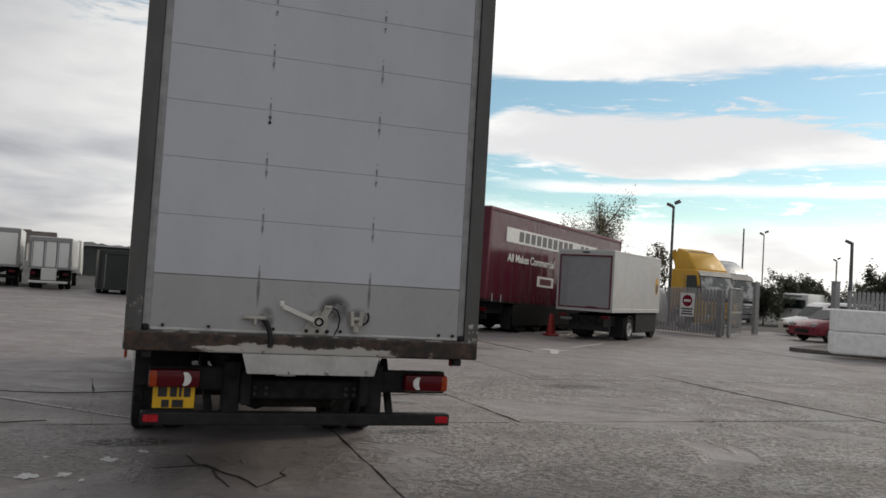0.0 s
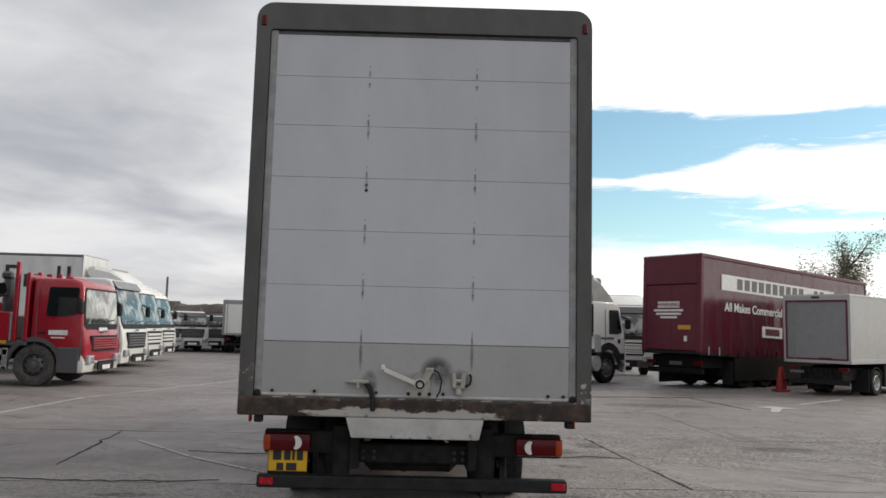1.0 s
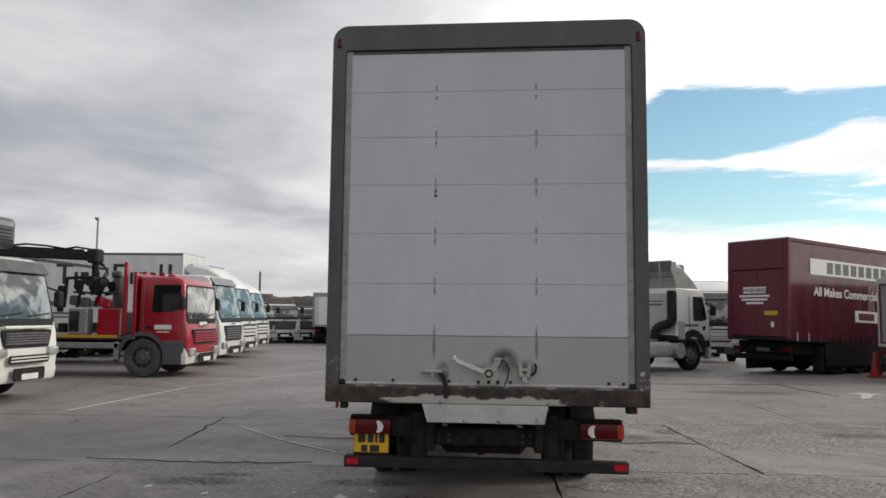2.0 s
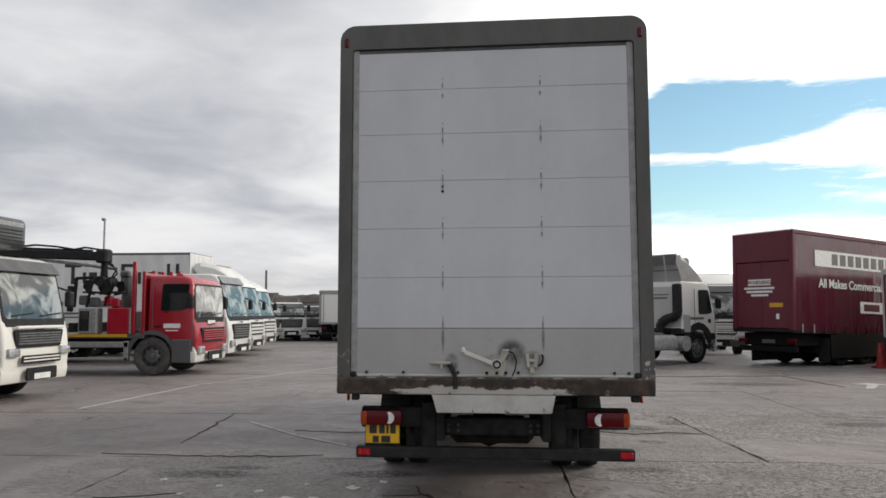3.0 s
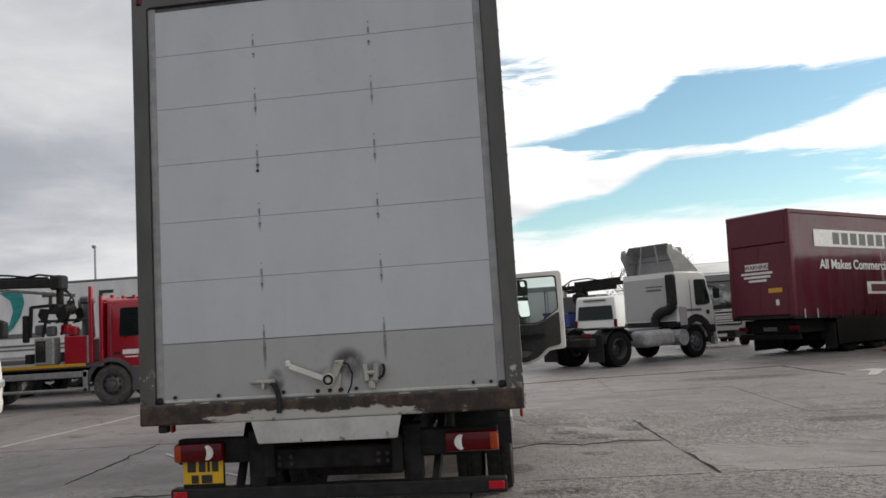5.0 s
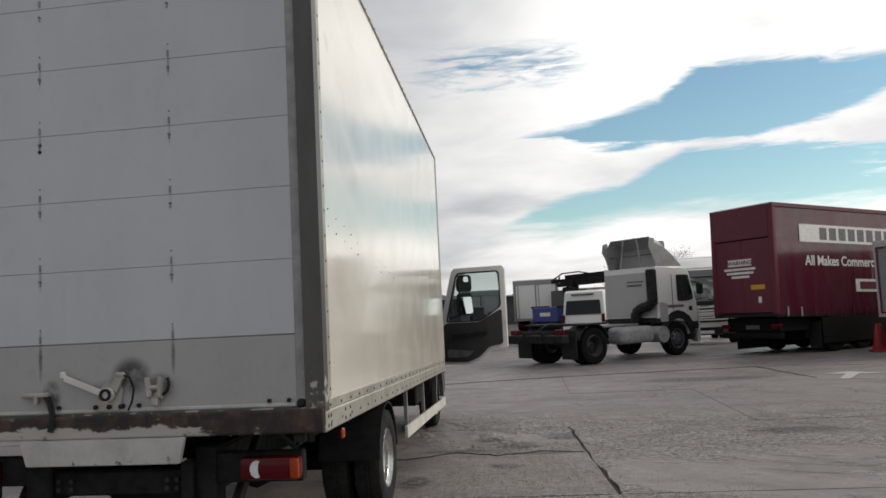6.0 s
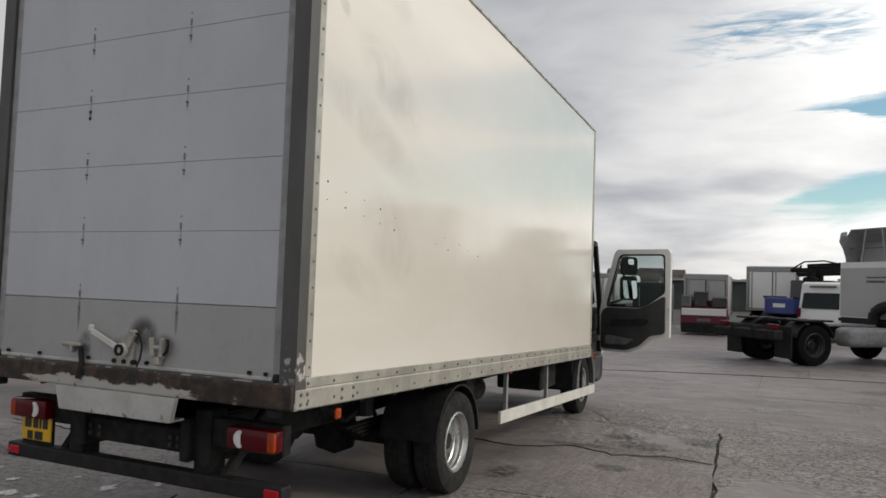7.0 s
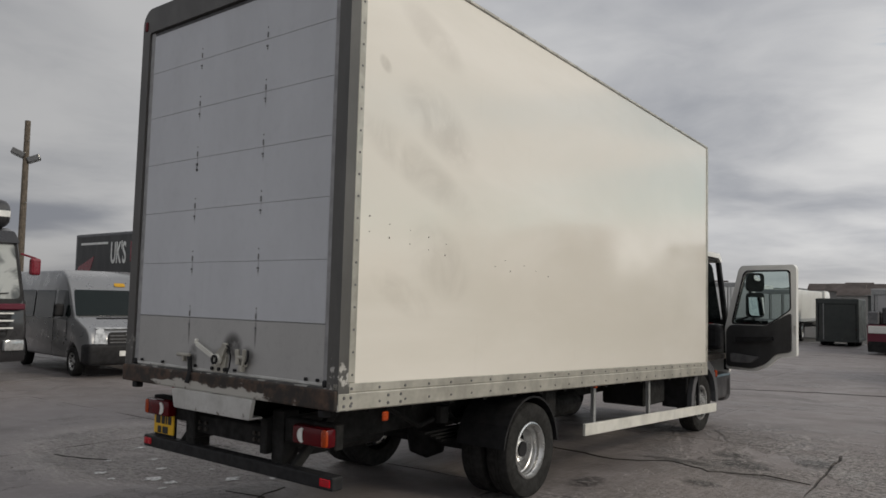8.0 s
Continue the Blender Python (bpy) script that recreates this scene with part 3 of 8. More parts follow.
def rod(a, b, r, seg=8, r2=None):
    a, b = Vector(a), Vector(b)
    d = b - a
    m = Matrix.Translation(a) @ d.to_track_quat("Z", "Y").to_matrix().to_4x4()
    r2 = r if r2 is None else r2
    return lathe([(0, 0), (r, 0), (r2, d.length), (0, d.length)], seg, m)


def tube(pts, r, seg=8):
    return join(*[rod(a, b, r, seg) for a, b in zip(pts, pts[1:])])


def beam(a, b, w, h):
    """A square bar from a to b."""
    a, b = Vector(a), Vector(b)
    d = b - a
    m = Matrix.Translation(a) @ d.to_track_quat("X", "Z").to_matrix().to_4x4()
    return block(0, d.length, -w / 2, w / 2, -h / 2, h / 2, min(w, h) * 0.12, 1, m)


def text_mesh(body, size, m, material, align="LEFT", squeeze=1.0):
    cu = bpy.data.curves.new("text", "FONT")
    cu.body, cu.size, cu.extrude, cu.align_x, cu.offset = body, size, 0.003, align, size * 0.018
    ob = bpy.data.objects.new("text", cu)
    me = bpy.data.meshes.new_from_object(ob)
    me.transform(m @ Matrix.Diagonal((squeeze, 1, 1, 1)))
    me.materials.clear()
    me.materials.append(material)
    bpy.data.objects.remove(ob)
    return me


def bars(rows, m, t=0.003):
    """Plain bars (u0, v0, u1, v1) in one plane."""
    return join(*[prism([(a, b), (c, b), (c, d), (a, d)], m, t) for a, b, c, d in rows])


def side_axes(y, right):
    """Plane of a vehicle's right (-y) or left (+y) side: u forward or back, v up, w outwards."""
    return axes((0, y, 0), (1, 0, 0), (0, 0, 1)) if right else axes((0, y, 0), (-1, 0, 0), (0, 0, 1))


def side_plate(pts, y, right, t, r=0.0):
    if not right:
        pts = [(-u, v) for u, v in pts]
    return prism(pts, side_axes(y, right), t, r)


FRONT = lambda x: axes((x, 0, 0), (0, 1, 0), (0, 0, 1))
REAR = lambda x: axes((x, 0, 0), (0, -1, 0), (0, 0, 1))

# ---- wheels ----
wheel_meshes = {}


def wheel(parent, x, y, r, w, tyre=None, rim=None, style="dish", z=None, right=True):
    """tyre and rim; the outer face looks to -y when right."""
    tyre, rim = tyre or RUBBER, rim or RIM
    key = (r, w, tyre.name, rim.name, style)
    if key not in wheel_meshes:
        ri = r * 0.60
        h = w / 2
        turn = Matrix.Rotation(radians(90), 4, "X")
        t = lathe([(ri, -h * 0.80), (r * 0.70, -h * 0.98), (r * 0.88, -h), (r * 0.97, -h * 0.88), (r, -h * 0.6), (r, -h * 0.2), (r * 0.985, -h * 0.19), (r * 0.985, -h * 0.11), (r, -h * 0.10),
                   (r, h * 0.10), (r * 0.985, h * 0.11), (r * 0.985, h * 0.19), (r, h * 0.2), (r, h * 0.6), (r * 0.97, h * 0.88), (r * 0.88, h), (r * 0.70, h * 0.98), (ri, h * 0.80)], 40, turn)
        if style == "dish":      # twin rear wheel, deep dish with hub
            prof = [(ri * 1.0, h * 0.80), (ri * 1.0, h * 0.88), (ri * 0.95, h * 0.92), (ri * 0.92, h * 0.62), (ri * 0.885, h * 0.55), (ri * 0.90, h * 0.30), (ri * 0.87, h * 0.22), (ri * 0.86, -h * 0.05), (ri * 0.82, -h * 0.12), (ri * 0.80, -h * 0.62), (ri * 0.74, -h * 0.80), (ri * 0.55, -h * 0.86), (ri * 0.50, -h * 0.80), (ri * 0.40, -h * 0.80), (ri * 0.36, -h * 0.1), (ri * 0.24, h * 0.1), (0, h * 0.1)]
        elif style == "flat":    # steering wheel of a truck, disc stands out
            prof = [(ri * 1.0, h * 0.80), (ri * 1.0, h * 0.88), (ri * 0.93, h * 0.84), (ri * 0.88, h * 0.35), (ri * 0.74, h * 0.45), (ri * 0.55, h * 0.92), (ri * 0.30, h * 0.95), (ri * 0.28, h * 1.12), (ri * 0.16, h * 1.2), (0, h * 1.2)]
        else:                    # car
            prof = [(ri, h * 0.80), (ri, h * 0.9), (ri * 0.92, h * 0.84), (ri * 0.86, h * 0.35), (ri * 0.5, h * 0.62), (ri * 0.2, h * 0.75), (0, h * 0.76)]
        rm = lathe(prof, 32, turn)
        bolts = []
        n = 8 if style != "car" else 5
        for i in range(n):
            a = 2 * math.pi * i / n
            rr, at = (ri * 0.46, -h * 0.8) if style == "dish" else (ri * 0.42, h * 0.93) if style == "flat" else (ri * 0.3, h * 0.7)
            c = Vector((rr * math.cos(a), -at, rr * math.sin(a)))
            bolts.append(rod(c, c + Vector((0, -0.03, 0)), r * 0.03, 6))
        rm = join(rm, *bolts)
        dark = []
        if style != "car":
            for i in range(8):
                a = 2 * math.pi * (i + 0.5) / 8
                rr, at = (ri * 0.68, -h * 0.78) if style == "dish" else (ri * 0.66, h * 0.74)
                c = Vector((rr * math.cos(a), -at + 0.006, rr * math.sin(a)))
                dark.append(rod(c, c + Vector((0, -0.014, 0)), r * 0.075, 10))
            if style == "dish":
                dark.append(rod((0, h * 0.2, 0), (0, -h * 0.2, 0), ri * 0.27, 14))
        else:
            for i in range(5):
                a = 2 * math.pi * (i + 0.5) / 5
                c = Vector((ri * 0.6 * math.cos(a), -h * 0.52, ri * 0.6 * math.sin(a)))
                dark.append(rod(c, c + Vector((0, -0.02, 0)), r * 0.1, 8))
        meshes = []
        for nm, b, mt in (("tyre", t, tyre), ("rim", rm, rim), ("vent_hole", join(*dark), PLASTIC)):
            bmesh.ops.recalc_face_normals(b, faces=b.faces)
            me = bpy.data.meshes.new(nm)
            b.to_mesh(me)
            b.free()
            me.materials.append(mt)
            me.shade_smooth()
            me.set_sharp_from_angle(angle=radians(40))
            meshes.append(me)
        wheel_meshes[key] = meshes
    t, rm, dk = wheel_meshes[key]
    ob = part("wheel", t, None, parent)
    ob.location = (x, y, r if z is None else z)
    if not right:
        ob.rotation_euler = (0, 0, math.pi)
    part("rim", rm, None, ob)
    tagged(part("vent_hole", dk, None, ob), kind="stuff")
    return ob


# ---- truck cabs ----
def cab_shell(L, W, H, z0, rake, nose, top_taper=0.05, cut=None):
    """Body of a cab-over cab: front at x = 0, backwards to -L."""
    pts = [(-0.03, z0), (nose * 0.0, z0 + 0.35), (-0.05, 1.32), (-0.10, 1.50), (-rake, H - 0.22), (-rake - 0.10, H - 0.07), (-rake - 0.30, H), (-L, H), (-L, z0 + 0.18)]
    if cut:
        xc, rc = cut
        if xc - rc < -L:
            pts[-1] = (-L, 0.5 + (rc * rc - (L + xc) ** 2) ** 0.5)
        else:
            pts += [(xc - rc, z0 + 0.18)]
        pts += [(xc + rc * math.cos(radians(a)), 0.5 + rc * math.sin(radians(a))) for a in range(150, 20, -20) if 0.5 + rc * math.sin(radians(a)) > z0 + 0.2 and xc + rc * math.cos(radians(a)) > -L + 0.05] + [(xc + rc, z0)]
    bm = bmesh.new()
    f = bm.faces.new([bm.verts.new((x, -W / 2, z)) for x, z in pts])
    e = bmesh.ops.extrude_face_region(bm, geom=[f])["geom"]
    bmesh.ops.translate(bm, verts=[v for v in e if isinstance(v, bmesh.types.BMVert)], vec=(0, W, 0))
    bmesh.ops.recalc_face_normals(bm, faces=bm.faces)
    rim_edges = [ed for ed in bm.edges if abs(ed.verts[0].co.y - ed.verts[1].co.y) < 1e-4]
    bmesh.ops.bevel(bm, geom=rim_edges, offset=0.09, segments=3, profile=0.5, affect="EDGES", clamp_overlap=True)
    for v in bm.verts:
        if v.co.z > 1.4:
            v.co.y *= 1 - top_taper * (v.co.z - 1.4) / max(0.1, H - 1.4)
    return bm


def truck_cab(p, W=2.45, L=2.1, H=2.85, body=None, rake=0.42, wheel_x=-1.35, wheel_r=0.5, grille="bars", visor=None, bumper=None, z0=0.62, tyre=None, rim=None, lower=None, name_bar=None, deflector=None, door_seam=True, mirror=PLASTIC, gz=(0.80, 1.30), lz=(0.56, 0.77), win=None, mz=0.0, flare=0.20, roof=None):
    """A forward-control cab with its parts; the front bumper stands at x = 0."""
    body, bumper, lower = body or WHITE, bumper or body, lower or GREYPL
    part("cab", cab_shell(L, W, H, z0, rake, 0.0, cut=(wheel_x, wheel_r + 0.12)), body, p, smooth=True)
    half = W / 2
    # windscreen lies 12 mm proud on the raked front
    up = Vector((-(rake - 0.10), 0, (H - 0.22) - 1.50)).normalized()
    m = axes((-0.10 + 0.005, 0, 1.50), (0, 1, 0), up)
    hgt = ((rake - 0.10) ** 2 + (H - 1.72) ** 2) ** 0.5
    wpts = rpoly([(-half * 0.90, 0.05), (half * 0.90, 0.05), (half * 0.86, hgt - 0.04), (-half * 0.86, hgt - 0.04)], 0.12)
    edge = rpoly([(-half * 0.955, -0.04), (half * 0.955, -0.04), (half * 0.905, hgt + 0.01), (-half * 0.905, hgt + 0.01)], 0.12)
    part("screen_seal", prism(edge, m, 0.007), PLASTIC, p)
    part("windscreen", prism(wpts, m, 0.012), SCREEN, p, "windscreen with pale reflections painted in")
    for wy in (-0.75, 0.15):
        part("wiper", beam(m @ Vector((wy, 0.10, 0.03)), m @ Vector((wy + 0.70, 0.16, 0.03)), 0.025, 0.02), PLASTIC, p)
    part("scuttle_panel", prism(rpoly([(-half * 0.88, -0.10), (half * 0.88, -0.10), (half * 0.9, 0.03), (-half * 0.9, 0.03)], 0.03), m, 0.016), PLASTIC, p)
    # grille and its slats
    part("grille", prism(rpoly([(-half * 0.66, gz[0]), (half * 0.66, gz[0]), (half * 0.74, gz[1]), (-half * 0.74, gz[1])], 0.06), FRONT(-0.035), 0.045), PLASTIC, p, "black radiator grille")
    n = 3 if grille == "few" else 5
    for i in range(n):
        gh = gz[1] - gz[0]
        z = gz[0] + 0.06 + (gh - 0.10) * i / n
        part("grille_slat", block(0.0, 0.035, -half * 0.64, half * 0.64, z, z + 0.52 * gh / n, 0.01, 1), body if grille != "dark" else GREYPL, p)
    part("badge", bars([(-0.16, 1.335, 0.16, 1.385)], FRONT(0.0)), GREYPL, p)
    # bumper with lamps
    bp = [(0.05, 0.34), (0.08, 0.55), (0.03, 0.80), (-0.42, 0.80), (-0.52, 0.34)]
    bm = bmesh.new()
    f = bm.faces.new([bm.verts.new((x, -half - 0.01, z)) for x, z in bp])
    e = bmesh.ops.extrude_face_region(bm, geom=[f])["geom"]
    bmesh.ops.translate(bm, verts=[v for v in e if isinstance(v, bmesh.types.BMVert)], vec=(0, W + 0.02, 0))
    bmesh.ops.recalc_face_normals(bm, faces=bm.faces)
    for v in bm.verts:
        if v.co.x > 0 and abs(v.co.y) > half * 0.9:
            v.co.x -= 0.10
    bev(bm, 0.05, 2)
    bp_ob = part("bumper", bm, bumper, p, smooth=True)
    part("lower_grille", prism(rrect(-half * 0.45, 0.38, half * 0.45, 0.62, 0.05), FRONT(0.055), 0.035), PLASTIC, bp_ob)
    part("number_plate", bars([(-0.26, 0.40, 0.26, 0.51)], FRONT(0.092)), WHITEINK, bp_ob)
    for s in (-1, 1):
        y0, y1 = sorted((s * half * 0.62, s * half * 0.93))
        part("headlight", block(-0.06, 0.068, y0, y1, lz[0], lz[1], 0.03), CLEARLENS, p, smooth=True)
        right = s < 0
        # side window, door seam, handle, mirror
        x_front = -0.22
        wx, wz0, wz1 = win or (-1.12, 1.60, H - 0.30)
        wp = rpoly([(x_front - 0.06, wz0 + 0.05), (-rake - 0.10, wz1), (wx, wz1), (wx - 0.03, wz0), (-0.55, wz0)], 0.06)
        sw = side_plate(wp, 0, right, 0.014)
        for v in sw.verts:
            v.co.y += s * (half * (1 - 0.05 * (v.co.z - 1.4) / (H - 1.4)) + 0.0)
        part("side_window", sw, GLASS, p)
        if door_seam:
            for sx, sz in ((-1.24, H - 0.25), (-0.14, 1.5)):
                part("door_seam", side_plate([(sx, 0.98), (sx + 0.015, 0.98), (sx + 0.015, sz), (sx, sz)], s * (half - 0.012), right, 0.014), GREYPL, p)
        part("door_handle", block(-1.15, -0.98, min(s * half, s * (half + 0.03)), max(s * half, s * (half + 0.03)), 1.28, 1.33, 0.008, 1), PLASTIC, p)
        part("mirror", join(block(-0.20, -0.06, min(s * (half + 0.04), s * (half + 0.24)), max(s * (half + 0.04), s * (half + 0.24)), 1.78 + mz, 2.12 + mz, 0.05), beam((-0.3, s * half * 0.95, 2.2 + mz), (-0.1, s * (half + 0.14), 2.11 + mz), 0.04, 0.04)), mirror, p)
        part("lower_panel", side_plate([(-L + 0.02, z0 + 0.19), (-L + 0.02, 1.04), (wheel_x - wheel_r - 0.16, 1.04), (wheel_x - wheel_r - 0.16, z0 + 0.19)] if wheel_x - wheel_r - 0.16 > -L + 0.06 else [(-0.45, z0 + 0.02), (-0.12, z0 + 0.02), (-0.10, 0.96), (-0.45, 0.96)], s * (half - 0.004), right, 0.016), lower, p)
        # wheel arch trim, steps
        arch = [(wheel_x + (wheel_r + q) * math.cos(radians(a)), 0.5 + (wheel_r + q) * math.sin(radians(a))) for q, seq in ((flare, range(-10, 191, 20)), (0.09, range(190, -11, -20))) for a in seq]
        part("wheel_arch", side_plate(arch, s * (half - 0.05), right, 0.06), lower, p)
        part("step", block(-0.50, -0.14 - 0.0, min(s * half, s * (half - 0.25)), max(s * half, s * (half - 0.25)), 0.36, 0.60, 0.02, 1), lower, p)
        wheel(p, wheel_x, s * (half - 0.19), wheel_r, 0.30, tyre, rim, "flat", None, right)
    if visor:
        vis = rpoly([(-half * 0.93, 0), (half * 0.93, 0), (half * 0.90, 0.30), (-half * 0.90, 0.30)], 0.05)
        part("sun_visor", prism(vis, axes((-rake + 0.10, 0, H - 0.32), (0, 1, 0), (-0.75, 0, 1)), 0.025), visor, p, "dark sun visor")
    if name_bar:
        part("lettering", bars([(-1.05, 1.10, -0.55, 1.20)], side_axes(-half + 0.0, True), 0.004), name_bar, p)
    if deflector:
        air_deflector(p, W, L, H, rake, deflector, roof or body)


def air_deflector(p, W, L, H, rake, height, body):
    """An open-backed roof air deflector."""
    half = W * 0.44
    xs, hs = [-rake - 0.25, -rake - 0.55, -rake - 1.0, -L + 0.12], [0.03, height * 0.42, height * 0.82, height]
    bm = bmesh.new()
    rows = []
    for x, h in zip(xs, hs):
        inset = 0.04 + 0.16 * h
        rows.append([bm.verts.new((x, -half, H - 0.02)), bm.verts.new((x, -half + inset * 0.25, H + h * 0.8)), bm.verts.new((x, -half + inset, H + h)), bm.verts.new((x, half - inset, H + h)), bm.verts.new((x, half - inset * 0.25, H + h * 0.8)), bm.verts.new((x, half, H - 0.02))])
    for a, b in zip(rows, rows[1:]):
        for i in range(5):
            bm.faces.new((a[i], a[i + 1], b[i + 1], b[i]))
    bm.faces.new(rows[0])
    bmesh.ops.recalc_face_normals(bm, faces=bm.faces)
    bmesh.ops.solidify(bm, geom=list(bm.faces), thickness=0.03)
    part("air_deflector", bm, body, p, smooth=True)
    xb = -L + 0.13
    for s in (-1, 1):
        part("deflector_strut", beam((xb, s * half * 0.42, H), (xb + 0.02, s * half * 0.28, H + height * 0.97), 0.05, 0.05), body, p)
    part("deflector_brace", beam((xb + 0.06, -half * 0.9, H + height * 0.42), (xb + 0.06, half * 0.9, H + height * 0.42), 0.04, 0.04), GREYPL, p)
    part("deflector_inner", prism(rpoly([(-half * 0.95, 0), (half * 0.95, 0), (half * 0.88, height * 0.9), (-half * 0.88, height * 0.9)], 0.15), axes((-L + 0.55, 0, H), (0, -1, 0), (0.25, 0, 1)), 0.01), PALEPL, p)
    for s in (-1, 1):
        wing = rpoly([(-L + 0.14, H + 0.02), (-L + 0.14, H + height * 0.95), (-L - 0.06, H + height * 0.90), (-L - 0.12, H + height * 0.62), (-L + 0.02, H + height * 0.40)], 0.05)
        part("deflector_wing", prism(wing, axes((0, s * half * 0.97 + 0.015, 0), (1, 0, 0), (0, 0, 1)), 0.03), body, p)


def arc_guard(x, y, z, r0, r1, width, a0, a1, flap=0.0):
    """A curved mudguard over a wheel, with a hanging flap behind it if wanted."""
    seq = [radians(a0 + (a1 - a0) * i / 14) for i in range(15)]
    out = [(x + r1 * math.cos(a), z + r1 * math.sin(a)) for a in seq]
    inn = [(x + r0 * math.cos(a), z + r0 * math.sin(a)) for a in reversed(seq)]
    if flap:
        out += [(out[-1][0], out[-1][1] - flap)]
        inn = [(inn[0][0], inn[0][1] - flap)] + inn
    return prism(out + inn, axes((0, y + width / 2, 0), (1, 0, 0), (0, 0, 1)), width)


def chassis(p, x0, x1, axles=(), r=0.5, side=2.3, z=0.80, tyre=None, rim=None, twin=True, style="dish"):
    for s in (-1, 1):
        part("chassis_rail", block(x0, x1, min(s * 0.34, s * 0.42), max(s * 0.34, s * 0.42), z - 0.12, z + 0.14, 0.01, 1), CHASSIS, p)
    for i in range(4):
        x = x0 + (x1 - x0) * (i + 0.5) / 4
        part("crossmember", block(x - 0.05, x + 0.05, -0.36, 0.36, z - 0.08, z + 0.06, 0.0), CHASSIS, p)
    for x in axles:
        part("axle", rod((x, -side / 2 + 0.3, r), (x, side / 2 - 0.3, r), 0.10, 10), CHASSIS, p)
        for s in (-1, 1):
            wheel(p, x, s * (side / 2 - 0.15), r, 0.28, tyre, rim, style, None, s < 0)
            if twin:
                wheel(p, x, s * (side / 2 - 0.46), r, 0.28, tyre, rim, style, None, s < 0)
            part("mudguard", arc_guard(x, s * (side / 2 - 0.3), r, r + 0.085, r + 0.115, 0.55, 18, 162), PLASTIC, p)


def cargo_box(p, x0, x1, W, z0, z1, wall, frame=None, roof=None, rear_mat=None, rear_frame=None, rear="shutter", m=None):
    """A closed body: walls with thickness, corner posts, roof cap and a rear door; rear at x0."""
    h = W / 2
    roof, frame = roof or wall, frame or GALV
    tr = (lambda b: (b.transform(m), b)[1]) if m is not None else (lambda b: b)
    for s in (-1, 1):
        part("side_wall", tr(block(x0 + 0.09, x1, min(s * h, s * (h - 0.04)), max(s * h, s * (h - 0.04)), z0 + 0.16, z1 - 0.08)), wall, p)
        part("bottom_rail", tr(block(x0, x1, min(s * (h + 0.01), s * (h - 0.06)), max(s * (h + 0.01), s * (h - 0.06)), z0, z0 + 0.16, 0.01, 1)), frame, p)
        part("top_rail", tr(block(x0, x1, min(s * (h + 0.008), s * (h - 0.07)), max(s * (h + 0.008), s * (h - 0.07)), z1 - 0.10, z1, 0.03)), roof, p)
        part("corner_post", tr(block(x0, x0 + 0.10, min(s * (h + 0.006), s * (h - 0.10)), max(s * (h + 0.006), s * (h - 0.10)), z0, z1 - 0.02, 0.015, 1)), rear_frame or frame, p)
    part("roof_panel", tr(block(x0 + 0.02, x1, -h + 0.05, h - 0.05, z1 - 0.035, z1 + 0.01, 0.01, 1)), roof, p)
    part("front_wall", tr(block(x1 - 0.05, x1 + 0.004, -h, h, z0, z1 - 0.01, 0.02)), wall, p)
    part("floor_panel", tr(block(x0 + 0.05, x1 - 0.05, -h + 0.05, h - 0.05, z0 + 0.01, z0 + 0.12)), CHASSIS, p)
    part("rear_header", tr(block(x0 - 0.004, x0 + 0.10, -h + 0.09, h - 0.09, z1 - 0.24, z1 - 0.02, 0.015, 1)), rear_frame or frame, p)
    part("rear_sill", tr(block(x0 - 0.004, x0 + 0.10, -h + 0.09, h - 0.09, z0, z0 + 0.12, 0.01, 1)), rear_frame or frame, p)
    rm = rear_mat or wall
    if rear == "shutter":
        n = 7
        for i in range(n):
            a, b = z0 + 0.12 + (z1 - z0 - 0.36) * i / n, z0 + 0.12 + (z1 - z0 - 0.36) * (i + 1) / n
            part("shutter_slat", tr(block(x0 + 0.05, x0 + 0.08, -h + 0.10, h - 0.10, a + 0.004, b - 0.004, 0.006, 1)), rm, p)
    else:
        n = int(rear)
        w = (W - 0.20) / n
        for i in range(n):
            y = -h + 0.10 + w * i
            d = part("rear_door", tr(block(x0 + 0.02, x0 + 0.06, y + 0.02, y + w - 0.02, z0 + 0.12, z1 - 0.24, 0.012, 1)), rm, p)
            part("locking_bar", tr(rod((x0 + 0.0, y + w * 0.86, z0 + 0.1), (x0 + 0.0, y + w * 0.86, z1 - 0.22), 0.02, 6)), GALV, d)


def place(x, y, heading, pitch=0.0):
    return pose(x, y, 0, 0, 0, heading) @ pose(0, 0, 0, 0, pitch, 0)


# ---- ground ----
def ground_sheet():
    bm = bmesh.new()
    n, half = 40, 900.0
    vs = [[bm.verts.new((half * (abs(2 * i / n - 1) ** 2.2) * (1 if i > n / 2 else -1), 20 + half * (abs(2 * j / n - 1) ** 2.2) * (1 if j > n / 2 else -1), -0.03)) for j in range(n + 1)] for i in range(n + 1)]
    for i in range(n):
        for j in range(n):
            bm.faces.new((vs[i][j], vs[i + 1][j], vs[i + 1][j + 1], vs[i][j + 1]))
    return bm


ground = solid("ground", ground_sheet(), ASPHALT, "dark worn yard surface under and beyond the concrete", "ground", kind="structure")

# ---- the box truck ----
TX, TY, FALL = 1.176, 5.205, math.tan(radians(1.75))
truck = thing("box_truck", pose(TX, TY, 0, 0, 0, 90), "white box lorry with grey roller shutter and open cab door", "truck")
# the body slopes gently down to the front
B = Matrix(((1, 0, 0.010, -0.010), (0, 1, 0, 0), (-FALL, 0, 1, 0), (0, 0, 0, 1)))


def tilt(bm):
    bm.transform(B)
    return bm


def hang(bm):
    """The shutter and its fittings lie nearly flush with the rear frame."""
    return tilt(bm.transform(Matrix.Translation((-0.04, 0, 0))) or bm)


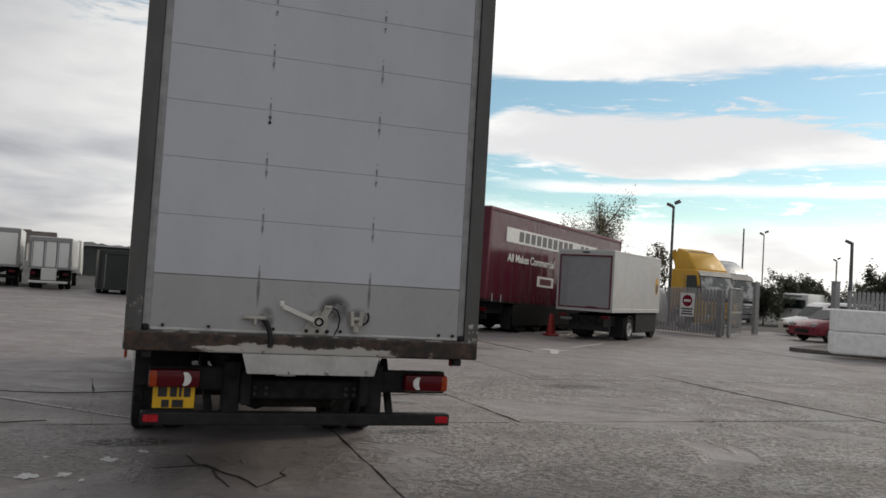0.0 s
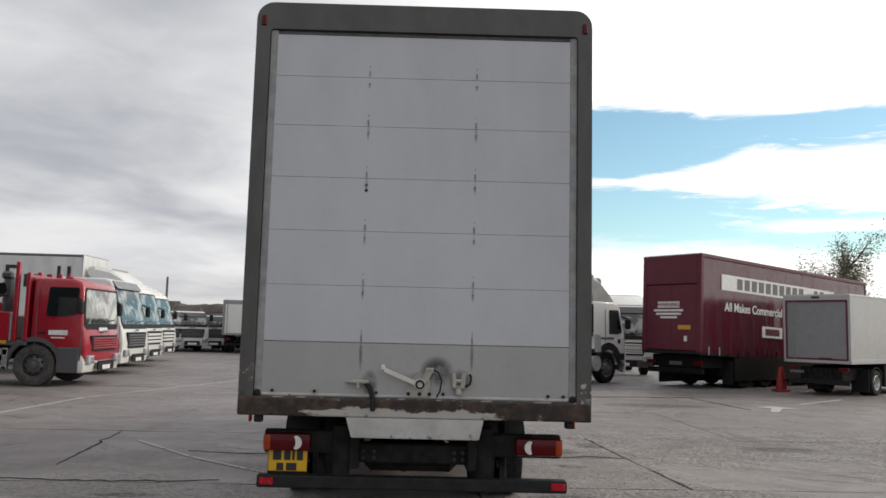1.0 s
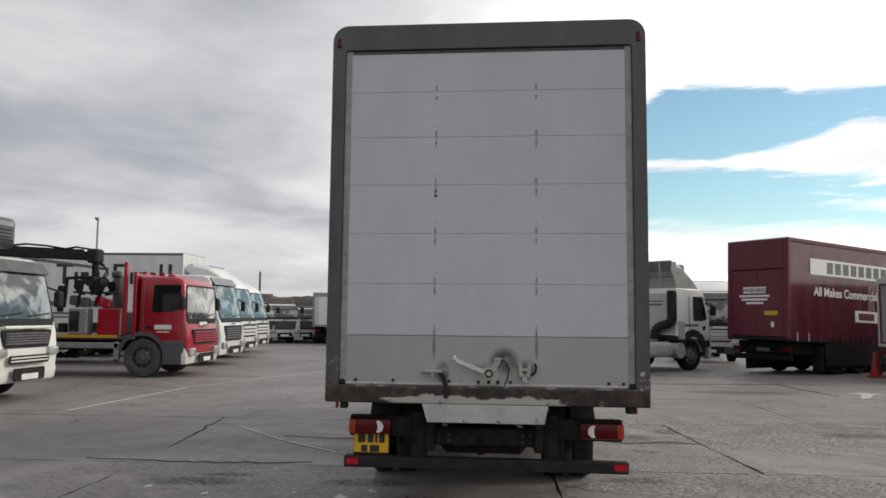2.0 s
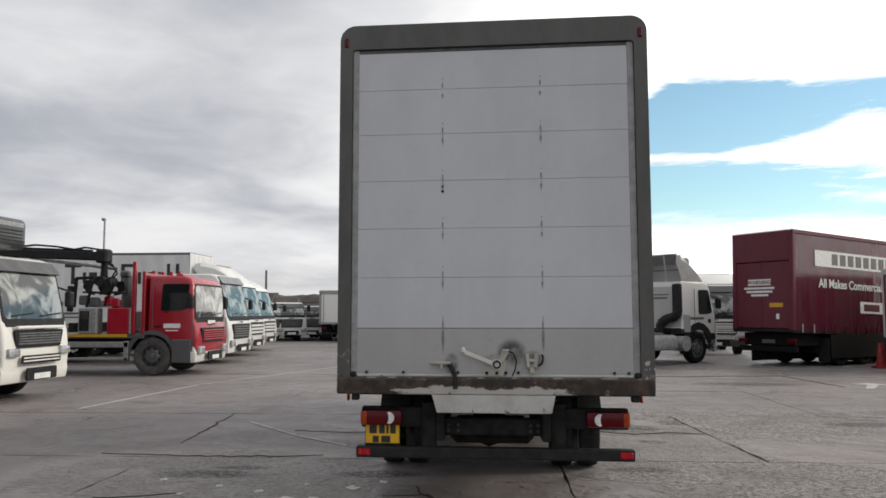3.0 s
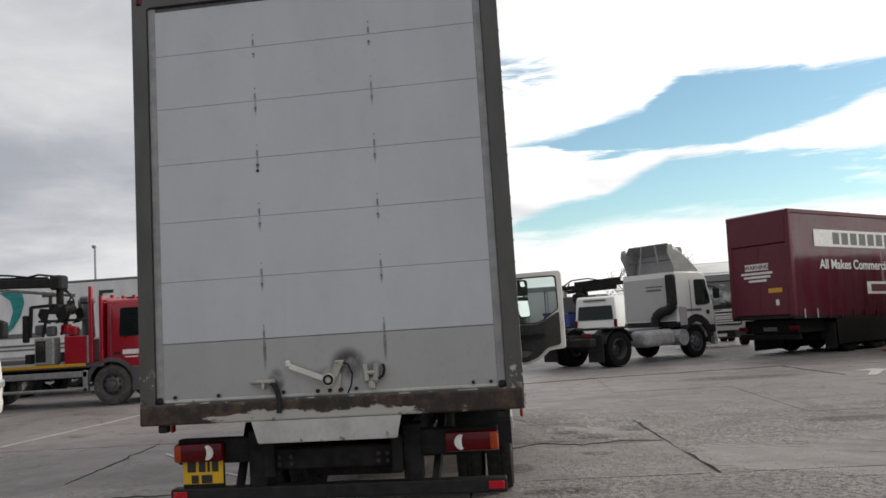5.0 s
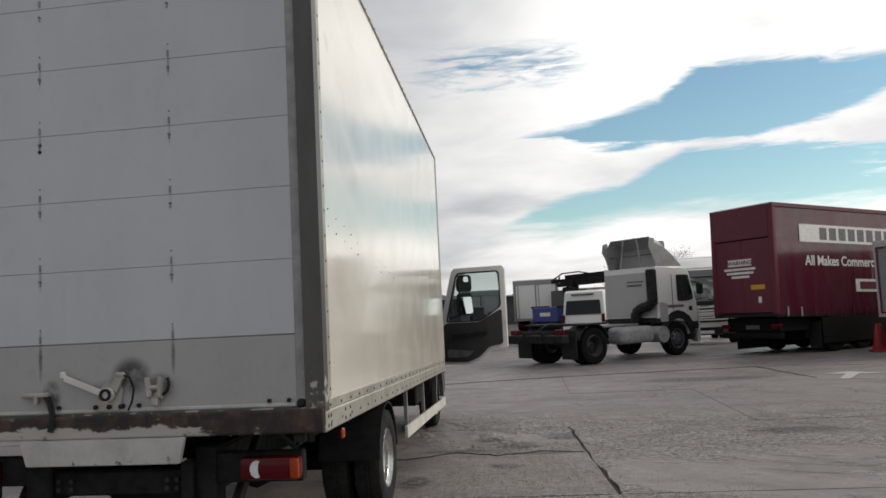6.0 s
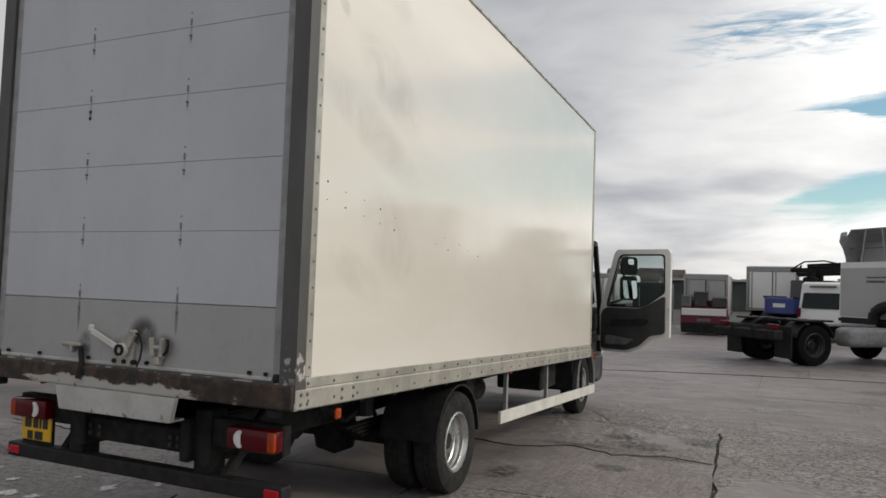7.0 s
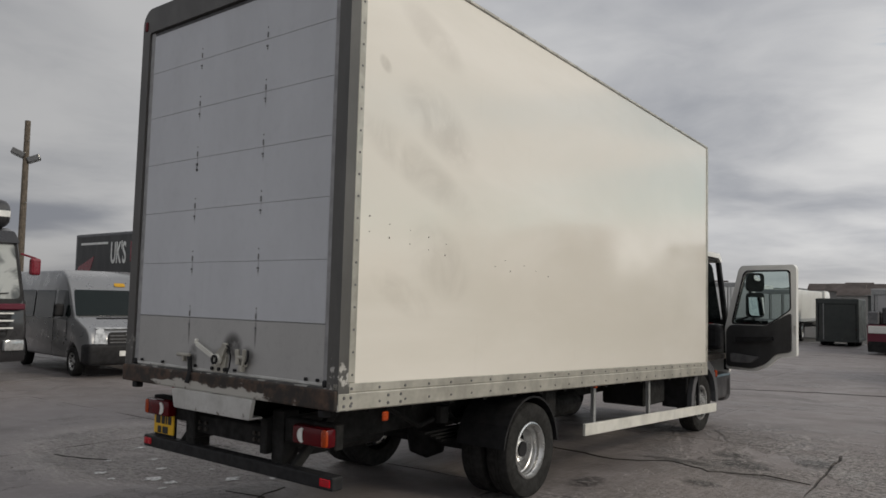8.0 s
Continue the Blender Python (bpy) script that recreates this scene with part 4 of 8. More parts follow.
def build_box_body():
    L, h, z0, z1 = 6.98, 1.26, 1.0, 4.055
    # rear frame: one hoop with rounded upper corners
    outer = [(-h, z0), (h, z0)] + [(h - 0.015 * k / 6 * 0, z) for k, z in ((0, 2.0), (1, 3.0))] + [(h - 0.13 + 0.13 * math.cos(radians(a)), z1 - 0.13 + 0.13 * math.sin(radians(a))) for a in range(0, 91, 15)]
    outer += [(-u, v) for u, v in reversed(outer[2:])]
    iw = 1.155
    inner = [(-iw, z0 + 0.135), (iw, z0 + 0.135), (iw, 2.0), (iw, 3.0)] + [(iw - 0.03 + 0.03 * math.cos(radians(a)), z1 - 0.235 + 0.03 * math.sin(radians(a))) for a in range(0, 91, 15)]
    inner += [(-u, v) for u, v in reversed(inner[2:])]
    body = part("cargo_body", tilt(ring(outer, inner, REAR(0.10), 0.10)), FRAMEM, truck, "dark grey rear frame with rounded corners")
    # returns of the frame beside the shutter
    for s in (-1, 1):
        part("shutter_track", tilt(block(0.018, 0.10, min(s * 1.098, s * 1.154), max(s * 1.098, s * 1.154), z0 + 0.14, z1 - 0.208, 0.006, 1)), TRACK, body)
        part("clearance_lamp", tilt(block(-0.012, 0.01, min(s * 1.185, s * 1.225), max(s * 1.185, s * 1.225), 3.87, 3.95, 0.008, 1)), REDLENS, body, "small dark red marker lamp")
        part("rubber_buffer", tilt(block(0.0, 0.05, min(s * 1.105, s * 1.15), max(s * 1.105, s * 1.15), z0 + 0.135, z0 + 0.18, 0.01, 1)), PLASTIC, body)
        part("bump_stop", tilt(block(0.0, 0.07, min(s * 1.08, s * 1.14), max(s * 1.08, s * 1.14), z0 - 0.05, z0 + 0.0, 0.008, 1)), PLASTIC, body)
    part("header_seal", tilt(block(0.03, 0.10, -1.12, 1.12, z1 - 0.238, z1 - 0.206, 0.006, 1)), GREYPL, body)
    # shutter of seven panels
    levels = [1.135, 1.525, 1.935, 2.335, 2.73, 3.12, 3.495, 3.815]
    shutter = part("roller_shutter", hang(block(0.075, 0.11, -1.12, 1.12, 1.135, 3.82)), SHUTTERD, truck, "seven grey-white shutter panels, the lowest dirty")
    for i, (a, b) in enumerate(zip(levels, levels[1:])):
        part("shutter_panel", hang(block(0.06, 0.082, -1.10, 1.10, a + (0.003 if i == 1 else 0.0008), b - (0.003 if i == 0 else 0.0008), 0.002, 1)), SHUTTERD if i == 0 else SHUTTER, shutter, "dirty grey bottom panel" if i == 0 else "")
    for lv in levels[1:-1]:
        for y in (0.40, -0.40):
            part("hinge", hang(block(0.052, 0.062, y - 0.005, y + 0.005, lv + 0.012, lv + 0.05, 0.002, 1)), DULL, shutter)
            part("hinge_pin", hang(rod((0.05, y, lv - 0.05), (0.06, y, lv - 0.05), 0.008, 6)), DULL, shutter)
    for lv in (2.70, 2.66):
        part("bolt_hole", hang(rod((0.056, 0.40, lv - 0.02), (0.062, 0.40, lv - 0.02), 0.012, 6)), PLASTIC, shutter)
    for y in (0.40, -0.40):
        tagged(part("rivet", hang(join(*[rod((0.055, y, lv + d), (0.062, y, lv + d), 0.005, 6) for lv in levels[1:-1] for d in (-0.07, 0.085)])), DULL, shutter), kind="stuff")
    part("bottom_strip", hang(block(0.052, 0.075, -1.097, 1.097, 1.140, 1.160, 0.004, 1)), CHIPPED, shutter, "chipped pale bottom edge strip")
    for y in (-1.06, -0.95, -0.2, 0.28, 0.72, 1.02):
        part("strip_bolt", hang(rod((0.040, y, 1.175), (0.055, y, 1.175), 0.012, 6)), PLASTIC, shutter)
    # latch, guide and catch
    latch = part("door_latch", hang(join(prism(rpoly([(-0.11, 1.15), (0.06, 1.15), (0.08, 1.27), (0.0, 1.33), (-0.06, 1.27)], 0.02), axes((0.06, -0.03, 0), (0, -1, 0), (0, 0, 1)), 0.02), rod((0.03, -0.02, 1.245), (0.06, -0.02, 1.245), 0.045, 14))), ALLOY, truck, "worn metal latch with lever")
    part("lever", hang(join(beam((0.02, -0.03, 1.235), (0.015, 0.225, 1.338), 0.016, 0.032), rod((0.0, -0.03, 1.24), (0.03, -0.03, 1.24), 0.04, 12), block(0.005, 0.03, 0.22, 0.25, 1.335, 1.375, 0.006, 1))), RAILW, latch)
    part("hook", hang(join(beam((0.03, -0.06, 1.26), (0.03, -0.10, 1.345), 0.02, 0.05), block(0.02, 0.045, -0.13, -0.07, 1.32, 1.36, 0.008, 1))), ALLOY, latch)
    for y in (0.05, -0.03, -0.10):
        part("latch_bolt", hang(rod((0.028, y, 1.172), (0.06, y, 1.172), 0.014, 8)), PLASTIC, latch)
    part("pivot_ring", hang(lathe([(0.02, 0), (0.034, 0), (0.034, 0.012), (0.02, 0.012), (0.02, 0)], 16, axes((-0.002, -0.03, 1.24), (0, -1, 0), (0, 0, 1)))), PLASTIC, latch)
    part("pull_cord", hang(tube([(0.03, -0.10, 1.35), (0.02, -0.16, 1.33), (0.02, -0.185, 1.27), (0.02, -0.175, 1.20), (0.02, -0.15, 1.15)], 0.006, 6)), PLASTIC, latch)
    part("pull_handle", hang(join(block(0.02, 0.05, 0.33, 0.50, 1.235, 1.262, 0.008, 1), block(0.02, 0.06, 0.40, 0.42, 1.20, 1.245, 0.004, 1))), ALLOY, latch)
    part("strap", hang(tube([(0.045, 0.36, 1.25), (0.03, 0.325, 1.21), (0.02, 0.30, 1.13), (-0.005, 0.30, 1.05)], 0.018, 6)), PLASTIC, latch, "frayed black pull strap")
    part("catch_plate", hang(join(block(0.03, 0.055, -0.345, -0.265, 1.205, 1.245, 0.008, 1), beam((0.02, -0.275, 1.22), (0.015, -0.265, 1.325), 0.026, 0.030), beam((0.02, -0.335, 1.22), (0.015, -0.345, 1.325), 0.026, 0.030), rod((0.02, -0.35, 1.27), (0.02, -0.26, 1.27), 0.014, 8), block(0.01, 0.05, -0.325, -0.285, 1.17, 1.215, 0.006, 1))), ALLOY, latch, "worn two-pronged catch")
    part("catch_hook", hang(tube([(0.02, -0.355, 1.23), (0.012, -0.385, 1.25), (0.010, -0.395, 1.29), (0.015, -0.385, 1.32)], 0.009, 6)), PLASTIC, latch)
    # sill
    part("rear_sill", tilt(block(-0.025, 0.11, -1.255, 1.255, z0 + 0.0, z0 + 0.128, 0.012, 2)), SILL, truck, "rusted sill with flaking white paint")
    # side walls with alloy trims
    for s in (-1, 1):
        part("side_panel", tilt(block(0.145, L, min(s * (h - 0.03), s * (h - 0.005)), max(s * (h - 0.03), s * (h - 0.005)), z0 + 0.165, z1 - 0.03)), BOXSIDE, truck, "glossy cream panel, stained towards the rear")
        part("skirt_rail", tilt(join(block(0.0, L + 0.02, min(s * (h - 0.05), s * (h + 0.004)), max(s * (h - 0.05), s * (h + 0.004)), z0, z0 + 0.11, 0.008, 1), block(0.0, L + 0.02, min(s * (h - 0.05), s * (h - 0.001)), max(s * (h - 0.05), s * (h - 0.001)), z0 + 0.11, z0 + 0.17, 0.006, 1))), ALLOY, truck, "dull riveted metal skirt rail")
        part("edge_trim", tilt(block(0.085, 0.15, min(s * (h - 0.04), s * (h + 0.003)), max(s * (h - 0.04), s * (h + 0.003)), z0 + 0.17, z1 - 0.12, 0.006, 1)), ALLOY, truck)
        part("roof_rail", tilt(join(block(0.10, L, min(s * (h - 0.06), s * (h + 0.006)), max(s * (h - 0.06), s * (h + 0.006)), z1 - 0.045, z1 - 0.012, 0.008, 1), block(0.10, L, min(s * (h - 0.11), s * (h - 0.03)), max(s * (h - 0.11), s * (h - 0.03)), z1 - 0.02, z1 + 0.005, 0.01, 1))), ALLOY, truck)
        part("front_corner", tilt(block(L - 0.04, L + 0.03, min(s * (h - 0.05), s * (h + 0.004)), max(s * (h - 0.05), s * (h + 0.004)), z0 + 0.17, z1 - 0.01, 0.012, 2)), ALLOY, truck)
    y = -h - 0.004
    tagged(part("rail_rivet", tilt(join(*[rod((0.12 + 0.265 * i, y + 0.006, z0 + 0.045 + 0.0 * i), (0.12 + 0.265 * i, y - 0.004, z0 + 0.045), 0.009, 6) for i in range(26)], *[rod((0.12 + 0.265 * i, y + 0.010, z0 + 0.135), (0.12 + 0.265 * i, y - 0.001, z0 + 0.135), 0.009, 6) for i in range(26)], *[rod((0.05 + dx_, y + 0.006, z0 + dz_), (0.05 + dx_, y - 0.005, z0 + dz_), 0.011, 6) for dx_ in (0.0, 0.06, 0.42, 0.55) for dz_ in (0.03, 0.08)])), GREYPL, truck), kind="stuff")
    tagged(part("trim_rivet", tilt(join(*[rod((0.118, y + 0.008, 1.22 + 0.14 * i), (0.118, y - 0.002, 1.22 + 0.14 * i), 0.008, 6) for i in range(20)])), GREYPL, truck), kind="stuff")
    tagged(part("roof_rivet", tilt(join(*[rod((0.3 + 0.2 * i, y + 0.004, z1 - 0.028), (0.3 + 0.2 * i, y - 0.006, z1 - 0.028), 0.008, 6) for i in range(32)])), ALLOY, truck), kind="stuff")
    holes = [(0.24, 2.23), (0.24, 2.13), (0.44, 2.20), (0.44, 2.11), (0.66, 2.185), (0.66, 2.09), (0.87, 2.16), (0.87, 2.07), (1.08, 2.13), (1.07, 2.05), (1.75, 2.02), (1.9, 2.08), (1.98, 2.0), (2.2, 2.06), (2.4, 2.03), (2.62, 2.0)]
    tagged(part("screw_hole", tilt(join(*[rod((x, -h + 0.012, z), (x, -h + 0.002, z), 0.0035 if k % 3 else 0.006, 6) for k, (x, z) in enumerate(holes)])), UNDER, truck), kind="stuff")
    part("roof", tilt(block(0.10, L, -h + 0.04, h - 0.04, z1 - 0.03, z1 - 0.005)), WHITE2, truck)
    part("front_wall", tilt(block(L - 0.03, L + 0.012, -h + 0.05, h - 0.05, z0 + 0.02, z1 - 0.02)), CREAM, truck)
    part("load_floor", tilt(block(0.10, L, -h + 0.05, h - 0.05, z0 + 0.02, z0 + 0.12)), UNDER, truck)


build_box_body()


def build_chassis():
    for s in (-1, 1):
        part("chassis_rail", block(0.10, 8.4, min(s * 0.39, s * 0.46), max(s * 0.39, s * 0.46), 0.62, 0.85, 0.01, 1), CHASSIS, truck)
    for i in range(15):
        x = 0.35 + 0.45 * i
        part("floor_bearer", block(x, x + 0.06, -1.2, 1.2, 0.97 - 0.0305 * x, 1.055 - 0.0305 * x), CHASSIS, truck)
    for s in (-1, 1):
        part("sub_frame", block(0.10, 6.8, min(s * 0.38, s * 0.45), max(s * 0.38, s * 0.45), 0.84, 0.86), CHASSIS, truck)
        # tail-lamp cluster on its bracket
        y0, y1 = sorted((s * 0.74, s * 1.08))
        part("lamp_bracket", block(0.17, 0.25, min(s * 0.45, s * 1.08), max(s * 0.45, s * 1.08), 0.715, 0.88, 0.008, 1), CHASSIS, truck)
        lamp = part("tail_lamp", block(0.09, 0.18, y0, y1, 0.738, 0.861, 0.02, 2), REDLENS, truck, "red tail lamp with white crescent and amber end", smooth=True)
        ya, yb = sorted((s * 1.022, s * 1.078))
        part("indicator_lens", block(0.084, 0.16, ya, yb, 0.742, 0.857, 0.018, 2), AMBER, lamp, smooth=True)
        moon = [(0.052 * math.cos(radians(a)), 0.052 * math.sin(radians(a))) for a in range(-80, 81, 16)] + [(-0.012 + 0.016 * math.cos(radians(a)), 0.044 * math.sin(radians(a))) for a in range(80, -81, -20)]
        moon = [(s * u * 0.95 - s * 0.01, v * 0.95) for u, v in moon]
        part("reversing_lens", prism(moon, axes((0.09, s * 0.840, 0.80), (0, -1, 0), (0, 0, 1)), 0.006), WHITEINK, lamp)
    part("rear_panel", join(prism([(-0.485, 1.0), (-0.445, 0.866), (0.455, 0.866), (0.485, 1.0)], axes((-0.02, 0, 0), (0, -1, 0), (0, 0, 1)), 0.03), block(-0.045, 0.08, -0.44, 0.44, 0.862, 0.874)), CHIPPED, truck, "scuffed white steel panel under the sill")
    part("tow_beam", join(block(0.14, 0.22, -0.45, 0.45, 0.66, 0.80, 0.012, 1)), CHASSIS, truck)
    for y in (-0.36, -0.30, 0.28, 0.36):
        for z in (0.70, 0.745):
            part("beam_bolt", rod((0.12, y, z), (0.15, y, z), 0.014, 8), UNDER, truck)
    for s in (-1, 1):
        part("bumper_bracket", join(block(0.15, 0.30, min(s * 0.46, s * 0.58), max(s * 0.46, s * 0.58), 0.50, 0.92, 0.008, 1), beam((0.18, s * 0.66, 0.53), (0.55, s * 0.70, 0.92), 0.05, 0.06)), CHASSIS, truck)
    bar = part("underrun_bar", block(0.115, 0.215, -1.118, 1.118, 0.475, 0.565, 0.012, 2), PLASTIC, truck, "dark steel underrun bar with red reflectors")
    for s in (-1, 1):
        part("reflector", block(0.107, 0.125, min(s * 1.0, s * 1.10), max(s * 1.0, s * 1.10), 0.497, 0.548, 0.005, 1), REFLEX, bar)
    plate = part("number_plate", block(0.16, 0.175, 0.765, 1.045, 0.585, 0.742, 0.004, 1), PLATEY, truck, "yellow plate with dark bars")
    for ch in ((-1.012, 0.665, -0.952, 0.73), (-0.932, 0.665, -0.886, 0.73), (-0.872, 0.665, -0.855, 0.73), (-0.84, 0.665, -0.795, 0.73), (-0.985, 0.592, -0.935, 0.645), (-0.915, 0.592, -0.84, 0.645)):
        part("plate_bar", bars([ch], REAR(0.16), 0.003), INK, plate)
    part("plate_carrier", block(0.176, 0.19, 0.76, 1.05, 0.545, 0.74), PLASTIC, truck)
    # axles and wheels: twin rear, single front
    R = 0.405
    part("rear_axle", join(rod((2.49, -0.95, R), (2.49, 0.95, R), 0.08, 12), lathe([(0, -0.22), (0.17, -0.15), (0.2, 0), (0.17, 0.15), (0, 0.22)], 16, Matrix.Translation((2.49, 0, R)))), CHASSIS, truck)
    for s in (-1, 1):
        wheel(truck, 2.54, s * 1.05, R, 0.225, None, None, "dish", None, s < 0)
        wheel(truck, 2.54, s * 0.78, R, 0.225, None, None, "dish", None, s < 0)
        wheel(truck, 7.25, s * 0.99, R - 0.02, 0.225, None, None, "flat", None, s < 0)
        part("mudguard", arc_guard(2.54, s * 0.915, R, 0.455, 0.472, 0.50, 4, 172), PLASTIC, truck)
        part("leaf_spring", join(*[beam((2.49 - 0.7 + 0.08 * k, s * 0.5, R + 0.16 - 0.03 * k), (2.49 + 0.7 - 0.08 * k, s * 0.5, R + 0.16 - 0.03 * k), 0.07, 0.02) for k in range(4)]), CHASSIS, truck)
        # side guard
        g = part("side_guard", join(beam((3.53, s * 1.175, 0.465), (7.60, s * 1.175, 0.30), 0.03, 0.115)), RAILW, truck, "white painted side guard rail")
        for x in (3.78, 5.22, 6.95):
            part("guard_post", block(x, x + 0.05, min(s * 1.12, s * 1.155), max(s * 1.12, s * 1.155), 0.60 - 0.04 * x, 1.0 - 0.03 * x), GALV if x < 6 else PLASTIC, g)
        part("side_marker", block(0.44, 0.50, min(s * 1.232, s * 1.252), max(s * 1.232, s * 1.252), 0.895, 0.955, 0.008, 1), AMBER, truck)
        part("side_marker", block(3.66, 3.71, min(s * 1.20, s * 1.235), max(s * 1.20, s * 1.235), 0.86, 0.90, 0.008, 1), AMBER, truck)
    part("fuel_tank", block(4.2, 5.3, 0.5, 1.08, 0.42, 0.85, 0.06, 2), GALV, truck)
    part("second_prop_guard", block(2.95, 3.2, -1.05, 1.05, 0.60, 0.95, 0.03, 1), CHASSIS, truck)
    part("air_tank", rod((3.4, -0.62, 0.62), (4.3, -0.62, 0.62), 0.13, 14), CHASSIS, truck)
    part("battery_box", block(5.35, 6.0, -1.05, -0.5, 0.5, 0.86, 0.02, 1), CHASSIS, truck)
    part("prop_shaft", rod((2.7, 0, 0.5), (6.6, 0, 0.62), 0.05, 10), CHASSIS, truck)
    part("spare_wheel_carrier", block(0.6, 1.5, -0.36, 0.36, 0.52, 0.66, 0.05, 1), CHASSIS, truck)
    part("air_hose", join(tube([(1.2, -0.6, 0.85), (1.6, -0.62, 0.66), (2.1, -0.55, 0.72), (2.3, -0.5, 0.6)], 0.02, 6), rod((1.9, -0.62, 0.66), (1.9, -0.62, 0.80), 0.07, 10)), CHASSIS, truck)
    part("engine", block(7.1, 8.4, -0.36, 0.36, 0.45, 0.98, 0.08, 1), CHASSIS, truck)


build_chassis()


def build_truck_cab():
    """The cab of the box truck; its right-hand door stands open."""
    x0, x1, h, zr = 7.12, 8.63, 1.08, 2.46   # rear wall, front, half width, roof
    rake = 0.40
    prof = [(x0, 0.72), (x0, zr - 0.04), (x0 + 0.06, zr), (x1 - rake - 0.15, zr), (x1 - rake, zr - 0.12), (x1 - 0.06, 1.42), (x1, 1.25), (x1 + 0.02, 0.75)]
    # left wall, rear wall, roof, front; the right side is an open doorway
    part("left_wall", prism(prof, axes((0, h, 0), (1, 0, 0), (0, 0, 1)), 0.05), WHITE, truck)
    part("rear_wall", block(x0, x0 + 0.05, -h, h, 0.72, zr - 0.02, 0.02), WHITE, truck)
    part("cab_roof", prism(rpoly([(x0, zr - 0.06), (x0 + 0.04, zr), (x1 - rake - 0.12, zr), (x1 - rake, zr - 0.10), (x1 - rake - 0.05, zr - 0.14), (x1 - rake - 0.16, zr - 0.07)], 0.02), axes((0, h, 0), (1, 0, 0), (0, 0, 1)), 2 * h, 0), WHITE, truck)
    part("front_panel", prism([(x1 - 0.10, 1.42), (x1 - 0.06, 1.42), (x1, 1.25), (x1 + 0.02, 0.72), (x1 - 0.06, 0.72)], axes((0, h, 0), (1, 0, 0), (0, 0, 1)), 2 * h), WHITE, truck)
    part("windscreen", prism(rpoly([(-h * 0.9, 0.02), (h * 0.9, 0.02), (h * 0.86, 0.98), (-h * 0.86, 0.98)], 0.1), axes((x1 - 0.08, 0, 1.42), (0, 1, 0), (-(rake - 0.06), 0, zr - 0.12 - 1.42)), 0.008), GLASS, truck)
    part("cab_floor", block(x0, x1, -h + 0.02, h - 0.02, 0.92, 1.0), UNDER, truck)
    part("cab_lining", block(x0 + 0.05, x1 - 0.45, h - 0.06, h - 0.035, 0.95, zr - 0.1), SEAT, truck)
    part("cab_lining", block(x0 + 0.055, x0 + 0.08, -h + 0.02, h - 0.06, 0.95, zr - 0.1), SEAT, truck)
    part("dashboard", block(x1 - 0.35, x1 - 0.08, -h + 0.06, h - 0.06, 1.05, 1.42, 0.06, 2), PLASTIC, truck)
    for y in (-0.62, 0.55):
        s = part("cab_seat", join(block(x0 + 0.30, x0 + 0.72, y - 0.25, y + 0.25, 1.10, 1.34, 0.06), block(x0 + 0.22, x0 + 0.40, y - 0.25, y + 0.25, 1.30, 1.95, 0.06), block(x0 + 0.22, x0 + 0.34, y - 0.13, y + 0.13, 1.97, 2.15, 0.04)), SEAT, truck)
    part("steering_wheel", lathe([(0.21, -0.015), (0.225, 0), (0.21, 0.015), (0.195, 0), (0.21, -0.015)], 24, Matrix.Translation((x1 - 0.42, -0.55, 1.48)) @ Matrix.Rotation(radians(-55), 4, "Y")), PLASTIC, truck)
    # door frame on the right side
    y = -h
    for nm, a, b, w in (("door_pillar", (x0 + 0.05, y + 0.03, 0.75), (x0 + 0.05, y + 0.06, zr - 0.03), 0.09), ("front_pillar", (x1 - 0.10, y + 0.03, 1.35), (x1 - rake - 0.05, y + 0.05, zr - 0.06), 0.07), ("door_step_pillar", (x1 - 0.04, y + 0.04, 0.75), (x1 - 0.07, y + 0.04, 1.40), 0.08)):
        part(nm, beam(a, b, w, w), WHITE if nm == "door_pillar" else PLASTIC, truck)
    part("door_seal", join(beam((x0 + 0.13, y + 0.02, 0.95), (x0 + 0.12, y + 0.05, zr - 0.08), 0.03, 0.03), beam((x0 + 0.12, y + 0.05, zr - 0.08), (x1 - rake - 0.10, y + 0.05, zr - 0.11), 0.03, 0.03)), PLASTIC, truck)
    part("cab_step", join(block(x0 + 0.55, x1 - 0.05, -h - 0.02, -h + 0.3, 0.36, 0.72, 0.04, 2)), FRIDGE, truck, "dark plastic step panel")
    arch = [(7.25 + r * math.cos(radians(a)), 0.40 + r * math.sin(radians(a))) for r, seq in ((0.56, range(-5, 186, 19)), (0.45, range(185, -6, -19))) for a in seq]
    part("wheel_arch", side_plate(arch, -h - 0.01, True, 0.06), DARKGREY, truck)
    part("wheel_arch", side_plate(arch, h - 0.02, False, 0.06), DARKGREY, truck)
    part("arch_marker", block(7.68, 7.73, -h - 0.085, -h - 0.05, 0.70, 0.80, 0.012, 1), AMBER, truck)
    part("rear_mudguard", join(block(6.72, 6.79, -h + 0.0, -h + 0.35, 0.35, 0.80, 0.02), block(6.79, 7.1, -h, -h + 0.3, 0.78, 0.80, 0.01)), PLASTIC, truck)
    part("front_bumper", block(x1 - 0.35, x1 - 0.02, -h - 0.02, h + 0.02, 0.30, 0.72, 0.09, 3), FRIDGE, truck)
    for s in (-1, 1):
        part("headlight", block(x1 - 0.12, x1 - 0.01, min(s * 0.75, s * 1.05), max(s * 0.75, s * 1.05), 0.50, 0.68, 0.03), CLEARLENS, truck)
    part("roof_lamp", block(x0 + 0.10, x0 + 0.2, -h + 0.06, -h + 0.14, zr + 0.0, zr + 0.05, 0.012, 1), PLASTIC, truck)
    # open door, hinged at the front pillar and swung outwards
    hinge = pose(x1 - 0.24, -h - 0.02, -0.075, 0, 0, 76)
